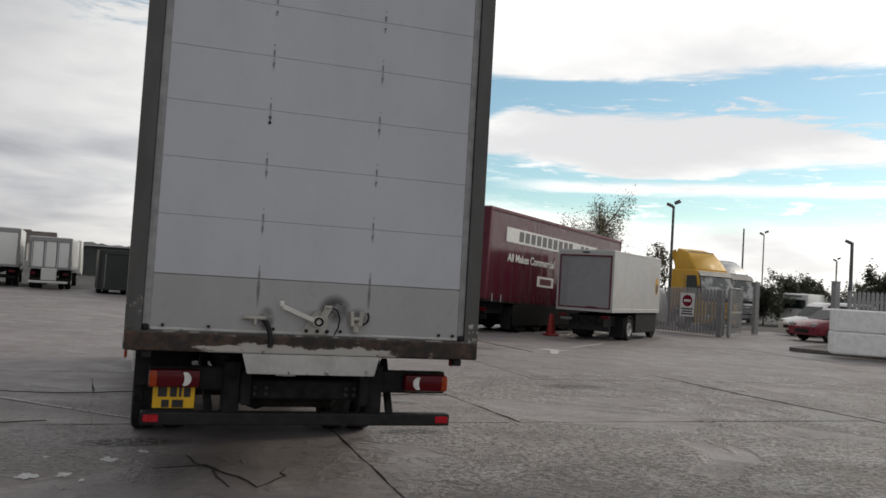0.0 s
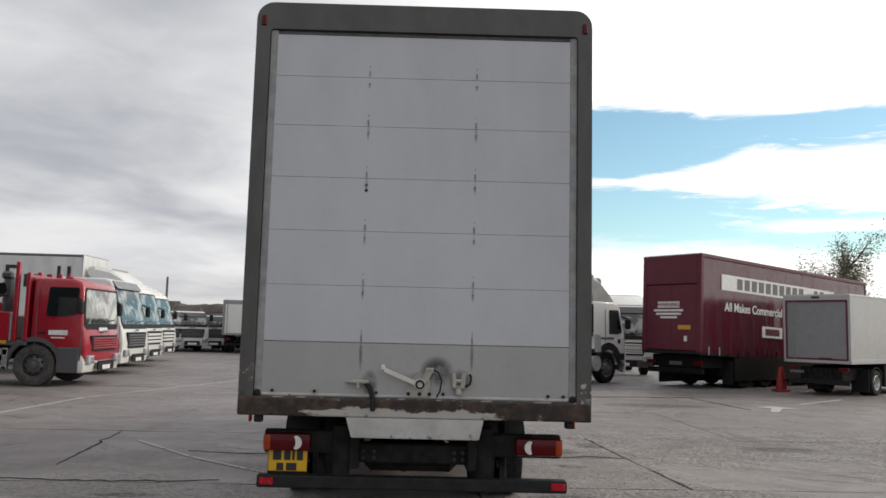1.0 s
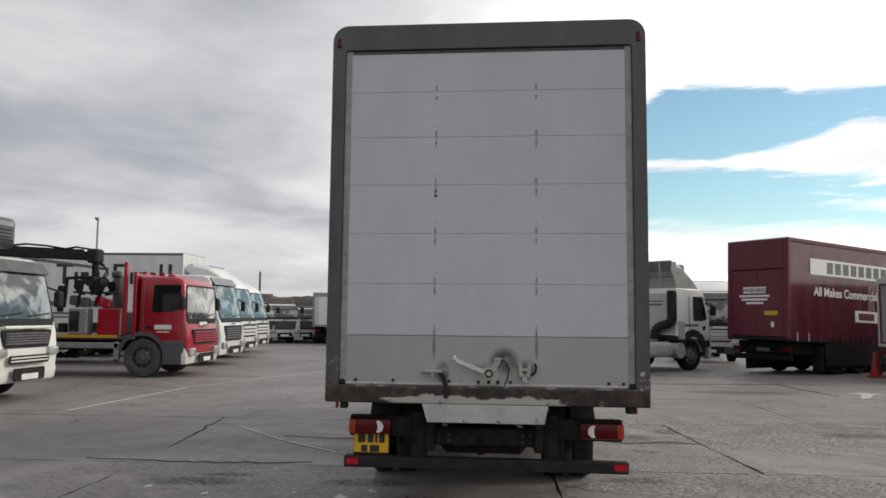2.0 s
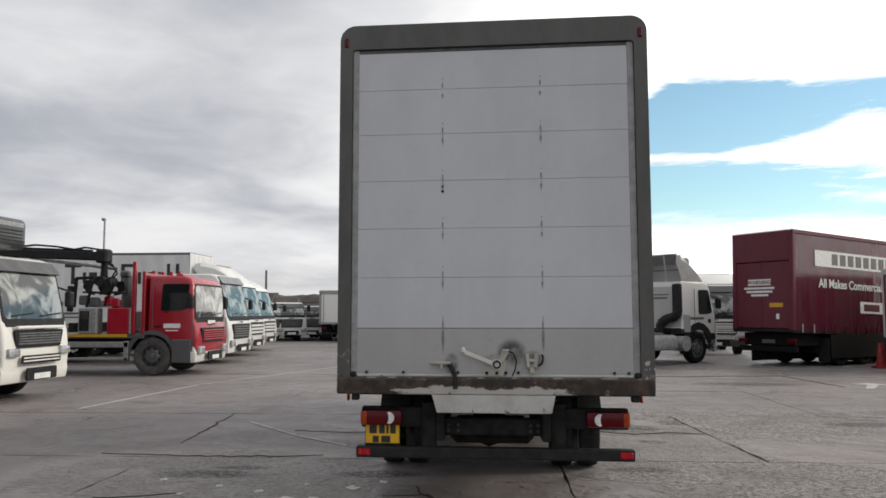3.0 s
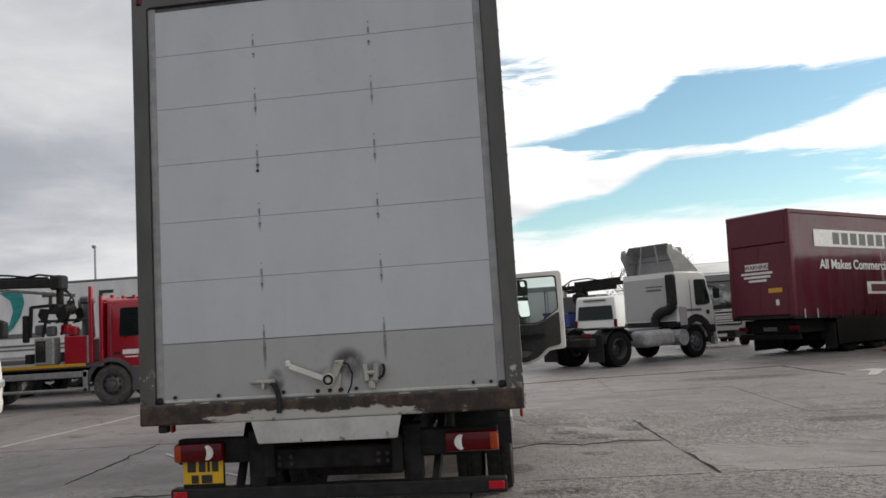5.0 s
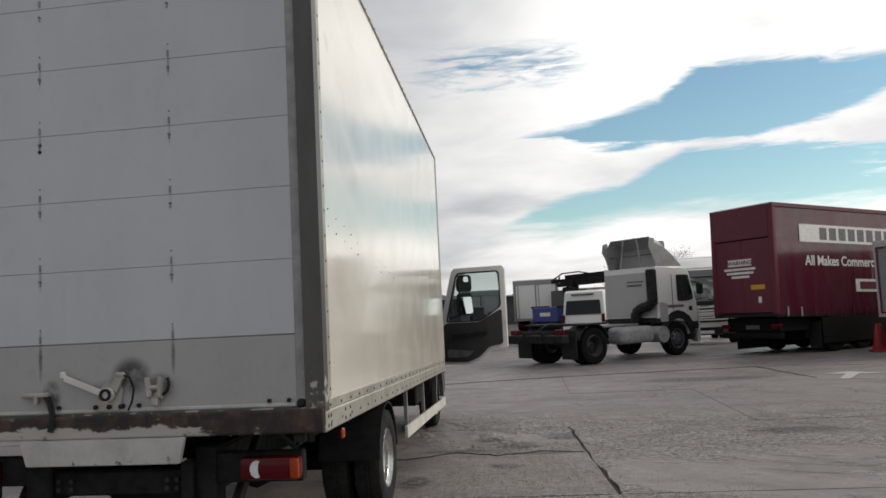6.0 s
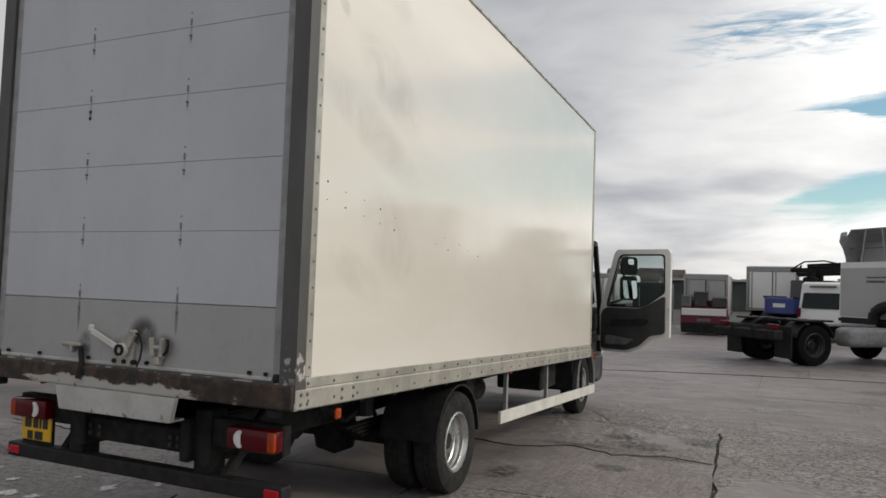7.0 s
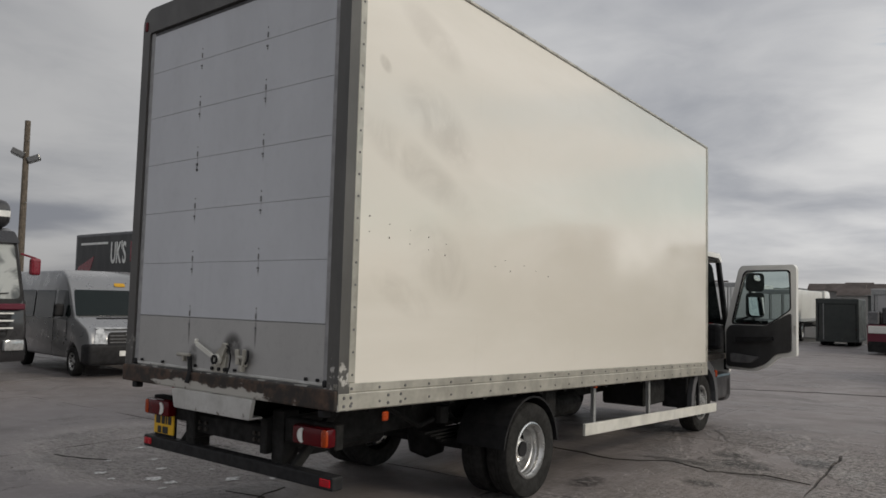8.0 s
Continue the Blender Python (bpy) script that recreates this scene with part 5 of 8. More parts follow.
    outline = rpoly([(0.02, 0.86), (0.42, 0.85), (0.60, 0.93), (0.74, 1.07), (0.98, 1.10), (0.985, 2.31), (0.955, 2.36), (0.25, 2.36), (0.205, 2.31), (0.0, 1.45)], 0.03)
    window = rpoly([(0.13, 1.53), (0.58, 1.53), (0.70, 1.59), (0.90, 1.74), (0.895, 2.24), (0.86, 2.27), (0.32, 2.27), (0.28, 2.22), (0.145, 1.66), (0.125, 1.58)], 0.04)
    dm = hinge @ axes((0, 0, 0), (-1, 0, 0), (0, 0, 1)) @ Matrix.Diagonal((1.11, 1, 1, 1))
    door = part("cab_door", ring(outline, window, dm, 0.06), WHITE, truck, "open white cab door with dark trim")
    door_in = rpoly([(0.035, 0.90), (0.40, 0.89), (0.58, 0.97), (0.72, 1.12), (0.925, 1.16), (0.925, 1.70), (0.70, 1.565), (0.58, 1.505), (0.10, 1.505), (0.035, 1.42)], 0.05)
    for w in (-0.014, 0.06):
        part("door_trim" if w < 0 else "door_skin", prism(door_in, dm @ Matrix.Translation((0, 0, w)), 0.014), PLASTIC if w < 0 else WHITE, door)
    part("door_trim", prism(door_in, dm @ Matrix.Translation((0, 0, 0.06)), 0.03), DOORTRIM, door)
    part("door_pocket", prism(rpoly([(0.12, 0.97), (0.40, 0.97), (0.52, 1.06), (0.12, 1.10)], 0.03), dm @ Matrix.Translation((0, 0, 0.09)), 0.05), GREYPL, door)
    part("arm_rest", prism(rpoly([(0.2, 1.26), (0.7, 1.30), (0.7, 1.36), (0.2, 1.33)], 0.02), dm @ Matrix.Translation((0, 0, 0.09)), 0.06), PLASTIC, door)
    part("window_seal", ring([(0.55 + (u - 0.55) * 1.05, 1.85 + (v - 1.85) * 1.05) for u, v in window], window, dm @ Matrix.Translation((0, 0, -0.004)), 0.068), PLASTIC, door)
    pane = part("door_pane", prism(window, dm @ Matrix.Translation((0, 0, 0.026)), 0.006), CLEAR, door)
    pane.visible_shadow = False
    part("lock_plate", prism(rrect(0.955, 1.40, 0.975, 1.52, 0.008), dm @ Matrix.Translation((0, 0, 0.06)), 0.01), STEEL, door)
    # mirrors on their arm
    arm = part("mirror_arm", tube([(x1 - 0.16, -h - 0.33, 2.16), (x1 - 0.16, -h - 0.34, 2.05), (x1 - 0.16, -h - 0.32, 1.55), (x1 - 0.12, -h - 0.03, 1.45)], 0.016, 8), PLASTIC, truck)
    for z, hh in ((2.05, 0.15), (1.72, 0.20)):
        mm = axes((x1 - 0.20, -h - 0.43, z), (0, -1, 0.0), (0, 0, 1)) @ pose(0, 0, 0, 0, 36, 0)
        shell = part("mirror_housing", prism(rrect(-0.125, -hh * 0.9, 0.125, hh * 0.9, 0.06), mm @ Matrix.Translation((0, 0, -0.07)), 0.07), PLASTIC, arm)
        glass = rrect(-0.03, 0.02, 0.06, hh * 0.7, 0.02) if z > 2 else rrect(-0.11, -hh * 0.78, 0.11, hh * 0.78, 0.05)
        part("mirror_glass", prism(glass, mm @ pose(0, 0, 0.014, -9, 0, 0), 0.004), MIRROR, shell)


build_truck_cab()

# the lorry stands a little askew on the yard
ASKEW = Matrix(((1, 0.042, 0, 0), (0.017, 1, 0, 0), (0, 0, 1, 0), (0, 0, 0, 1)))
for piece in truck.children:
    if piece.name.startswith("wheel") and not piece.name.startswith("wheel_arch"):
        piece.location = ASKEW @ piece.location
    else:
        for ob in (piece, *piece.children_recursive):
            ob.data.transform(ASKEW)


# ---- parked lorries along the edge of the yard, noses to +x ----
def reefer_truck():
    p = thing("refrigerated_truck", place(-7.66, 13.88, -2), "white lorry cab with fridge unit and black lettered body", "truck", "lorries parked in a row")
    truck_cab(p, 2.12, 1.7, 2.76, CREAM, 0.34, -1.22, 0.42, "dark", FRIDGE, CREAM, 0.55, lower=GREYPL, gz=(1.0, 1.34), lz=(0.84, 1.0))
    part("upper_grille_bar", block(-0.02, 0.06, -0.75, 0.75, 1.36, 1.42, 0.02), CREAM, p)
    part("lower_slot", prism(rrect(-0.62, 0.70, 0.62, 0.86, 0.04), FRONT(0.055), 0.02), PLASTIC, p)
    for z in (0.74, 0.80):
        part("slot_bar", block(0.07, 0.085, -0.58, 0.58, z, z + 0.025, 0.005, 1), CREAM, p)
    chassis(p, -7.7, -1.0, (-5.4,), 0.42)
    cargo_box(p, -7.85, -1.85, 2.45, 0.95, 3.30, BLACKCURT, DARKGREY, DARKGREY, rear="2", rear_mat=BLACKP)
    bs = side_axes(-1.228, True)
    part("body_lettering", text_mesh("UK'S", 0.78, bs @ Matrix.Translation((-5.95, 2.50, 0)), WHITEINK, squeeze=0.5), None, p)
    part("red_panel", prism([(-7.7, 1.2), (-6.9, 1.2), (-7.2, 1.9), (-6.8, 2.7), (-7.7, 2.4)], bs, 0.004), CARRED, p)
    for bar in ((-7.55, 3.00, -6.1, 3.06), (-6.0, 1.85, -5.75, 2.2), (-5.5, 1.85, -5.3, 2.2)):
        part("small_lettering", bars([bar], bs, 0.005), WHITEINK, p)
    for bar in ((-4.95, 2.52, -4.80, 3.04), (-4.68, 2.52, -4.52, 3.08)):
        part("red_lettering", bars([bar], bs, 0.005), CARRED, p)
    part("picture_panel", prism(rpoly([(-5.0, 1.9), (-3.6, 1.7), (-3.4, 2.4), (-4.2, 2.5)], 0.2), bs, 0.004), HOUSEM, p)
    u = part("fridge_unit", block(-1.86, -0.98, -0.98, 0.98, 2.98, 3.62, 0.12, 3), FRIDGE, p, "dark rounded refrigeration unit", smooth=True)
    part("unit_lettering", bars([(-0.2, 3.44, 0.85, 3.53)], FRONT(-0.985), 0.008), GALV, u)
    for i in range(5):
        part("unit_vent", bars([(-0.8, 3.06 + 0.07 * i, 0.8, 3.09 + 0.07 * i)], FRONT(-0.985), 0.008), PLASTIC, u)
    part("marker_lamp", block(-1.9, -1.85, -1.22, -1.18, 2.70, 2.76, 0.01), AMBER, p)


reefer_truck()


def crane_truck():
    p = thing("crane_truck", place(-6.64, 20.7, 0), "red flatbed lorry with folded loading crane and grab", "truck", "lorries parked in a row")
    truck_cab(p, 2.4, 1.38, 2.66, RED, 0.15, -1.25, 0.51, "bars", None, WHITE2, 0.62, DUSTY, DARKGREY, DARKGREY, win=(-0.98, 1.72, 2.44), gz=(0.86, 1.26))
    for bar in ((-0.92, 1.26, -0.46, 1.38), (-0.86, 1.18, -0.52, 1.21)):
        part("door_lettering", bars([bar], side_axes(-1.2, True), 0.006), WHITEINK, p)
    for q in (-1, 1):
        part("step_panel", block(-0.68, -0.16, min(q * 1.19, q * 1.225), max(q * 1.19, q * 1.225), 0.34, 0.96, 0.02, 1), DARKGREY, p)
    part("bonnet_panel", bars([(-0.28, 1.36, 0.28, 1.46)], FRONT(-0.055), 0.012), WHITEINK, p)
    part("roof_beacon", join(block(-0.9, -0.7, -0.5, 0.5, 2.65, 2.74, 0.02)), RED, p)
    chassis(p, -8.4, -0.8, (-5.6, -6.95), 0.47, tyre=DUSTY)
    bed = part("flatbed", block(-8.6, -1.44, -1.22, 1.22, 0.98, 1.10, 0.02, 1), DARKGREY, p)
    for s in (-1, 1):
        part("bed_edge", block(-8.6, -1.9, min(s * 1.21, s * 1.24), max(s * 1.21, s * 1.24), 1.02, 1.10, 0.005, 1), YELLOW, bed)
    part("headboard", join(block(-1.52, -1.44, -1.2, 1.2, 1.10, 2.62, 0.02, 1), beam((-1.48, -1.16, 2.7), (-1.48, 1.16, 2.7), 0.08, 0.08)), RED, p)
    for y, z in ((-1.18, 2.78), (1.18, 2.9), (-0.6, 2.82), (0.0, 2.82), (0.6, 2.86)):
        part("headboard_post", beam((-1.48, y, 1.10), (-1.48, y, z), 0.10, 0.09), RED, p)
    part("stanchion", beam((-1.74, -1.2, 1.10), (-1.74, -1.2, 3.04), 0.11, 0.09), RED, p)
    part("side_panel", block(-2.46, -1.86, -1.24, -1.18, 1.10, 1.80, 0.02, 1), RED, p)
    part("panel_edge", block(-1.85, -1.80, -1.25, -1.17, 1.10, 1.80, 0.01, 1), GALV, p)
    locker = part("control_locker", block(-3.26, -2.74, -1.25, -0.9, 1.10, 1.80, 0.03, 1), GALV, p, "pale metal control locker")
    part("control_panel", block(-3.22, -2.95, -1.262, -1.24, 1.18, 1.72, 0.01, 1), PLASTIC, locker)
    for i in range(5):
        part("lever", rod((-3.18 + 0.05 * i, -1.26, 1.5), (-3.17 + 0.05 * i, -1.34, 1.68), 0.012, 6), TIMBER, locker)
    for z0, z1 in ((0.74, 0.90), (0.40, 0.48)):
        part("side_guard", block(-5.2, -1.85, -1.22, -1.17, z0, z1, 0.02, 1), GALV, p)
    part("guard_post", block(-2.0, -1.86, -1.22, -1.17, 0.40, 0.92, 0.02, 1), GALV, p)
    # crane: column, folded booms, hoses, grab
    crane = part("loading_crane", join(block(-2.75, -2.2, -0.4, 0.4, 1.10, 1.75, 0.05, 1), rod((-2.5, 0.0, 1.7), (-2.5, 0.0, 2.8), 0.18, 12, 0.14), block(-2.66, -2.36, -0.2, 0.2, 2.66, 2.86, 0.05, 1)), DARKGREY, p, "dark folded hydraulic crane")
    part("boom", join(beam((-2.75, -1.0, 3.20), (-8.0, -0.9, 3.42), 0.24, 0.24), block(-2.90, -2.58, -1.15, -0.75, 3.02, 3.40, 0.05, 1)), PLASTIC, crane)
    part("boom_extension", beam((-3.2, -0.7, 3.36), (-6.5, -0.7, 3.50), 0.10, 0.10), CHASSIS, crane)
    part("boom_ram", rod((-2.6, -0.4, 2.9), (-5.0, -0.6, 3.2), 0.06, 10), STEEL, crane)
    part("hose", tube([(-2.8, -1.1, 3.38), (-3.2, -1.1, 3.44), (-3.5, -1.1, 3.39), (-4.0, -1.1, 3.47), (-4.6, -1.1, 3.52), (-5.2, -1.1, 3.46)], 0.03, 6), PLASTIC, crane)
    part("hose", tube([(-2.65, -1.1, 3.05), (-2.42, -1.12, 2.98), (-2.32, -1.12, 2.80), (-2.42, -1.12, 2.62), (-2.6, -1.12, 2.55)], 0.022, 6), PLASTIC, crane)
    part("hose", tube([(-2.65, -0.9, 3.0), (-2.48, -0.9, 2.92), (-2.38, -0.9, 2.74), (-2.5, -0.9, 2.6)], 0.022, 6), PLASTIC, crane)
    for s in (-1, 1):
        pts = rpoly([(0.05, 0.0), (0.34, 0.04), (0.40, -0.15), (0.26, -0.34), (0.05, -0.38), (0.20, -0.20)], 0.04)
        pts = pts if s > 0 else [(-u, v) for u, v in reversed(pts)]
        part("grab_jaw", join(prism(pts, axes((-2.78, -0.35, 2.52), (1, 0, 0), (0, 0, 1)), 0.05), prism(pts, axes((-2.78, -1.15, 2.52), (1, 0, 0), (0, 0, 1)), 0.05), block(-2.78 + s * 0.25 - 0.18, -2.78 + s * 0.25 + 0.18, -1.15, -0.3, 2.20, 2.25, 0.01, 1)), CHASSIS, crane, "oily clamshell grab jaw")
    part("rotator", join(rod((-2.72, -0.95, 3.1), (-2.72, -0.95, 2.5), 0.09, 10), rod((-2.72, -1.22, 2.52), (-2.72, -0.4, 2.52), 0.14, 14)), CHASSIS, crane)
    part("outrigger", join(block(-3.55, -3.38, -1.2, 1.2, 1.15, 1.4, 0.02, 1), block(-3.62, -3.48, -1.2, -1.05, 1.7, 2.4, 0.03, 1)), CHASSIS, crane)
    part("link_frame", join(beam((-3.45, -1.12, 1.82), (-3.40, -1.12, 2.62), 0.08, 0.08), beam((-3.40, -1.12, 2.60), (-2.9, -1.12, 2.62), 0.08, 0.08), beam((-3.1, -1.12, 1.82), (-2.95, -1.12, 2.5), 0.06, 0.06), beam((-2.6, -1.12, 1.85), (-2.35, -1.12, 2.45), 0.06, 0.06)), CHASSIS, crane)
    for x, z in ((-3.2, 2.0), (-2.9, 1.95), (-2.5, 1.98), (-2.3, 1.92)):
        part("crane_linkage", block(x - 0.12, x + 0.12, -1.15, -0.95, z - 0.12, z + 0.14, 0.04, 1), RED if x > -2.7 else DARKGREY, crane)
    part("pale_plate", block(-3.28, -3.12, -1.17, -1.15, 2.32, 2.46, 0.008, 1), WHITEINK, crane)


crane_truck()


def plain_white_truck(x, y, label, H=2.9, visor=DARKGREY, deflector=None, box=None, grille="dark", box_mat=None, heading=0, W=2.45, L=2.1, body=None):
    p = thing("white_truck", place(x, y, heading), label, "truck", "lorries parked in a row")
    truck_cab(p, W, L, H, body or WHITE, 0.42, -1.4, 0.5, grille, visor, None, 0.6, deflector=deflector)
    chassis(p, -8.6, -0.9, (-6.2,), 0.5)
    if box:
        cargo_box(p, -9.6, -2.3, 2.5, 1.1, box, box_mat or WHITE, roof=DARKGREY if box_mat else WHITE, rear="2")
    else:
        part("load_bed", block(-8.8, -2.4, -1.22, 1.22, 1.05, 1.2, 0.02, 1), DARKGREY, p)
    return p


plain_white_truck(-7.33, 25.4, "white lorry cab with dark visor and slatted grille", 2.95, DARKGREY, None, None)
tf = plain_white_truck(-8.15, 29.9, "white lorry with roof deflector and printed curtain body", 2.9, None, 0.75, 4.0, "few", GREYCURT)
# printed side of its body: plain bars and a sail-like emblem
ts = side_axes(-1.262, True)
letters = [(-7.28, 3.28, -6.62, 3.40), (-7.02, 2.62, -6.88, 3.28), (-6.55, 2.62, -6.42, 3.08), (-6.30, 2.62, -5.98, 3.08), (-5.85, 2.62, -5.55, 3.08), (-5.02, 2.62, -4.88, 3.40), (-4.88, 3.28, -4.45, 3.40), (-4.88, 2.95, -4.52, 3.06), (-4.35, 2.62, -4.22, 3.08), (-4.05, 2.62, -3.72, 3.08), (-3.55, 2.62, -3.44, 3.08), (-3.2, 2.62, -3.08, 3.40), (-2.85, 2.62, -2.72, 3.40)]
for u0, v0, u1, v1 in letters:
    part("body_letter", bars([(u0, v0 + 0.17, u1, v1 + 0.17)], ts, 0.004), INK, tf)
for bar in ((-9.3, 1.95, -7.3, 2.12), (-9.2, 1.62, -6.2, 1.70), (-9.2, 1.48, -6.2, 1.54), (-6.4, 1.9, -5.2, 2.15)):
    part("body_stripe", bars([bar], ts, 0.004), GREYINK, tf)
part("body_emblem", prism([(-9.0, 3.72), (-8.1, 3.8), (-8.0, 3.3), (-8.15, 2.8), (-8.45, 2.35), (-8.85, 2.05), (-8.6, 2.5), (-8.45, 3.0), (-8.55, 3.4)], ts, 0.004), TEAL, tf)
plain_white_truck(-8.85, 34.2, "white lorry cab with pale grille", 2.85, None, 0.5, 3.4, "few")


def dark_tractor():
    p = thing("dark_truck", place(-9.84, 7.87, 2), "dark maroon lorry cab with red mirrors and white trim bars", "truck", "lorries parked in a row")
    truck_cab(p, 2.4, 2.2, 2.95, BLACKP, 0.42, -1.45, 0.5, "bars", BLACKP, BLACKP, 0.6, mirror=CARRED, mz=0.24)
    for i in range(3):
        part("trim_strip", bars([(-0.9, 0.98 + 0.14 * i, 0.9, 1.01 + 0.14 * i)], FRONT(0.04), 0.004), WHITEINK, p)
    part("roof_fairing", block(-2.1, -0.5, -1.08, 1.08, 2.93, 3.52, 0.22, 4), BLACKP, p, smooth=True)
    part("roof_lettering", bars([(0.2, 3.16, 0.98, 3.28)], FRONT(-0.5), 0.02), WHITEINK, p)
    part("maroon_band", block(-0.02, 0.03, -1.12, 1.12, 1.34, 1.46, 0.02, 1), MAROOND, p)
    chassis(p, -7.5, -1.0, (-4.6, -5.9), 0.5)
    cargo_box(p, -9.0, -2.6, 2.5, 1.1, 2.9, BLACKP)


dark_tractor()


def minibus():
    """Silver high-roof van with side windows."""
    p = thing("minibus", place(-9.03, 10.71, -9) @ Matrix.Scale(0.88, 4), "dark silver high-roof minibus with tinted windows", "van")
    W, H = 1.97, 2.48
    pts = [(0.0, 0.42), (0.02, 0.72), (-0.05, 1.00), (-0.18, 1.12), (-0.82, 1.36), (-1.36, 2.02), (-1.66, 2.31), (-2.1, H), (-5.6, H), (-5.78, 2.2), (-5.85, 0.5), (-5.0, 0.40)]
    pts += [(-4.55 + 0.4 * math.cos(radians(a)), 0.36 + 0.4 * math.sin(radians(a))) for a in range(175, 0, -25)]
    pts += [(-4.1, 0.36)]
    pts += [(-0.87 + 0.4 * math.cos(radians(a)), 0.36 + 0.4 * math.sin(radians(a))) for a in range(175, 0, -25)]
    pts += [(-0.42, 0.34)]
    bm = bmesh.new()
    f = bm.faces.new([bm.verts.new((x, -W / 2, z)) for x, z in pts])
    e = bmesh.ops.extrude_face_region(bm, geom=[f])["geom"]
    bmesh.ops.translate(bm, verts=[v for v in e if isinstance(v, bmesh.types.BMVert)], vec=(0, W, 0))
    bmesh.ops.recalc_face_normals(bm, faces=bm.faces)
    bmesh.ops.bevel(bm, geom=[ed for ed in bm.edges if abs(ed.verts[0].co.y - ed.verts[1].co.y) < 1e-4], offset=0.10, segments=3, profile=0.5, affect="EDGES", clamp_overlap=True)
    for v in bm.verts:
        if v.co.z > 1.15:
            v.co.y *= 1 - 0.09 * (v.co.z - 1.15)
        if v.co.x > -0.6:
            v.co.y *= 1 - 0.10 * (v.co.x + 0.6) / 0.6
    part("body", bm, VANGREY, p, smooth=True)
    up = Vector((-0.54, 0, 0.66))
    part("windscreen", prism(rpoly([(-0.93, 0.02), (0.93, 0.02), (0.83, 0.80), (-0.83, 0.80)], 0.06), axes((-0.82, 0, 1.375), (0, 1, 0), up), 0.012), GLASS, p)
    for s in (-1, 1):
        right = s < 0
        for wpts in ([(-1.05, 1.42), (-1.46, 1.98), (-2.12, 1.98), (-2.12, 1.30), (-1.3, 1.28)], [(-2.3, 1.30), (-2.3, 1.98), (-3.7, 1.98), (-3.7, 1.30)], [(-3.8, 1.30), (-3.8, 1.98), (-5.5, 1.98), (-5.5, 1.30)]):
            b = side_plate(rpoly(wpts, 0.06), 0, right, 0.012)
            for v in b.verts:
                v.co.y += s * (W / 2 * (1 - 0.09 * (v.co.z - 1.15)) - 0.002)
            part("side_window", b, GLASS, p)
        for sx, sa, sb in ((-2.21, 0.5, 1.28), (-1.28, 0.8, 1.27)):
            part("door_seam", side_plate([(sx, sa), (sx + 0.01, sa), (sx + 0.01, sb), (sx, sb)], s * (W / 2 - 0.012), right, 0.014), PLASTIC, p)
        part("headlight", prism(rpoly([(0, 0), (0.30, 0.0), (0.24, 0.36), (0.08, 0.40)], 0.05) if s > 0 else rpoly([(0, 0), (-0.08, 0.40), (-0.24, 0.36), (-0.30, 0.0)], 0.05), axes((0.045, s * 0.50, 0.74), (-0.16 * s, 1, 0), (-0.26, 0, 1)), 0.04), CLEARLENS, p)
        part("mirror", block(-1.55, -1.38, min(s * 1.0, s * 1.22), max(s * 1.0, s * 1.22), 1.36, 1.66, 0.05), PLASTIC, p)
        wheel(p, -0.87, s * 0.86, 0.34, 0.22, None, None, "car", None, right)
        wheel(p, -4.55, s * 0.86, 0.34, 0.22, None, None, "car", None, right)
    part("front_bumper", block(-0.40, 0.13, -0.95, 0.95, 0.30, 0.78, 0.08, 3), PLASTIC, p, "dark grey bumper", smooth=True)
    part("grille", prism(rpoly([(-0.50, 0.0), (0.50, 0.0), (0.46, 0.28), (-0.46, 0.28)], 0.05), axes((0.03, 0, 0.76), (0, 1, 0), (-0.22, 0, 1)), 0.03), PLASTIC, p)
    for i in range(3):
        part("grille_slat", block(-0.02, 0.072 - 0.018 * i, -0.46, 0.46, 0.79 + 0.075 * i, 0.82 + 0.075 * i, 0.008, 1), GREYPL, p)
    part("badge", lathe([(0, 0), (0.09, 0), (0.08, 0.015), (0, 0.018)], 20, axes((0.02, 0, 0.98), (0, 1, 0), (-0.3, 0, 1)) @ Matrix.Diagonal((1, 0.5, 1, 1))), GALV, p)
    part("number_plate", bars([(-0.26, 0.50, 0.26, 0.62)], FRONT(0.13), 0.008), WHITEINK, p)
    # thin pale plate laid on as the bonnet's highlight
    part("bonnet_lip", prism(rrect(-0.72, 0.0, 0.72, 0.10, 0.03), axes((-0.12, 0, 1.10), (0, 1, 0), (-0.9, 0, 0.35)), 0.012), CLEARLENS, p, "pale strip painting the sheen on the bonnet edge")
    part("bonnet_vent", prism(rrect(-0.5, 0.0, 0.5, 0.07, 0.02), axes((-0.70, 0, 1.315), (0, 1, 0), (-0.9, 0, 0.34)), 0.012), PLASTIC, p)
    part("roof_emblem", prism(rrect(0.16, 0.0, 0.42, 0.12, 0.03), axes((-1.42, 0, 2.09), (0, 1, 0), (-0.7, 0, 0.66)), 0.012), YELLOW, p)


minibus()


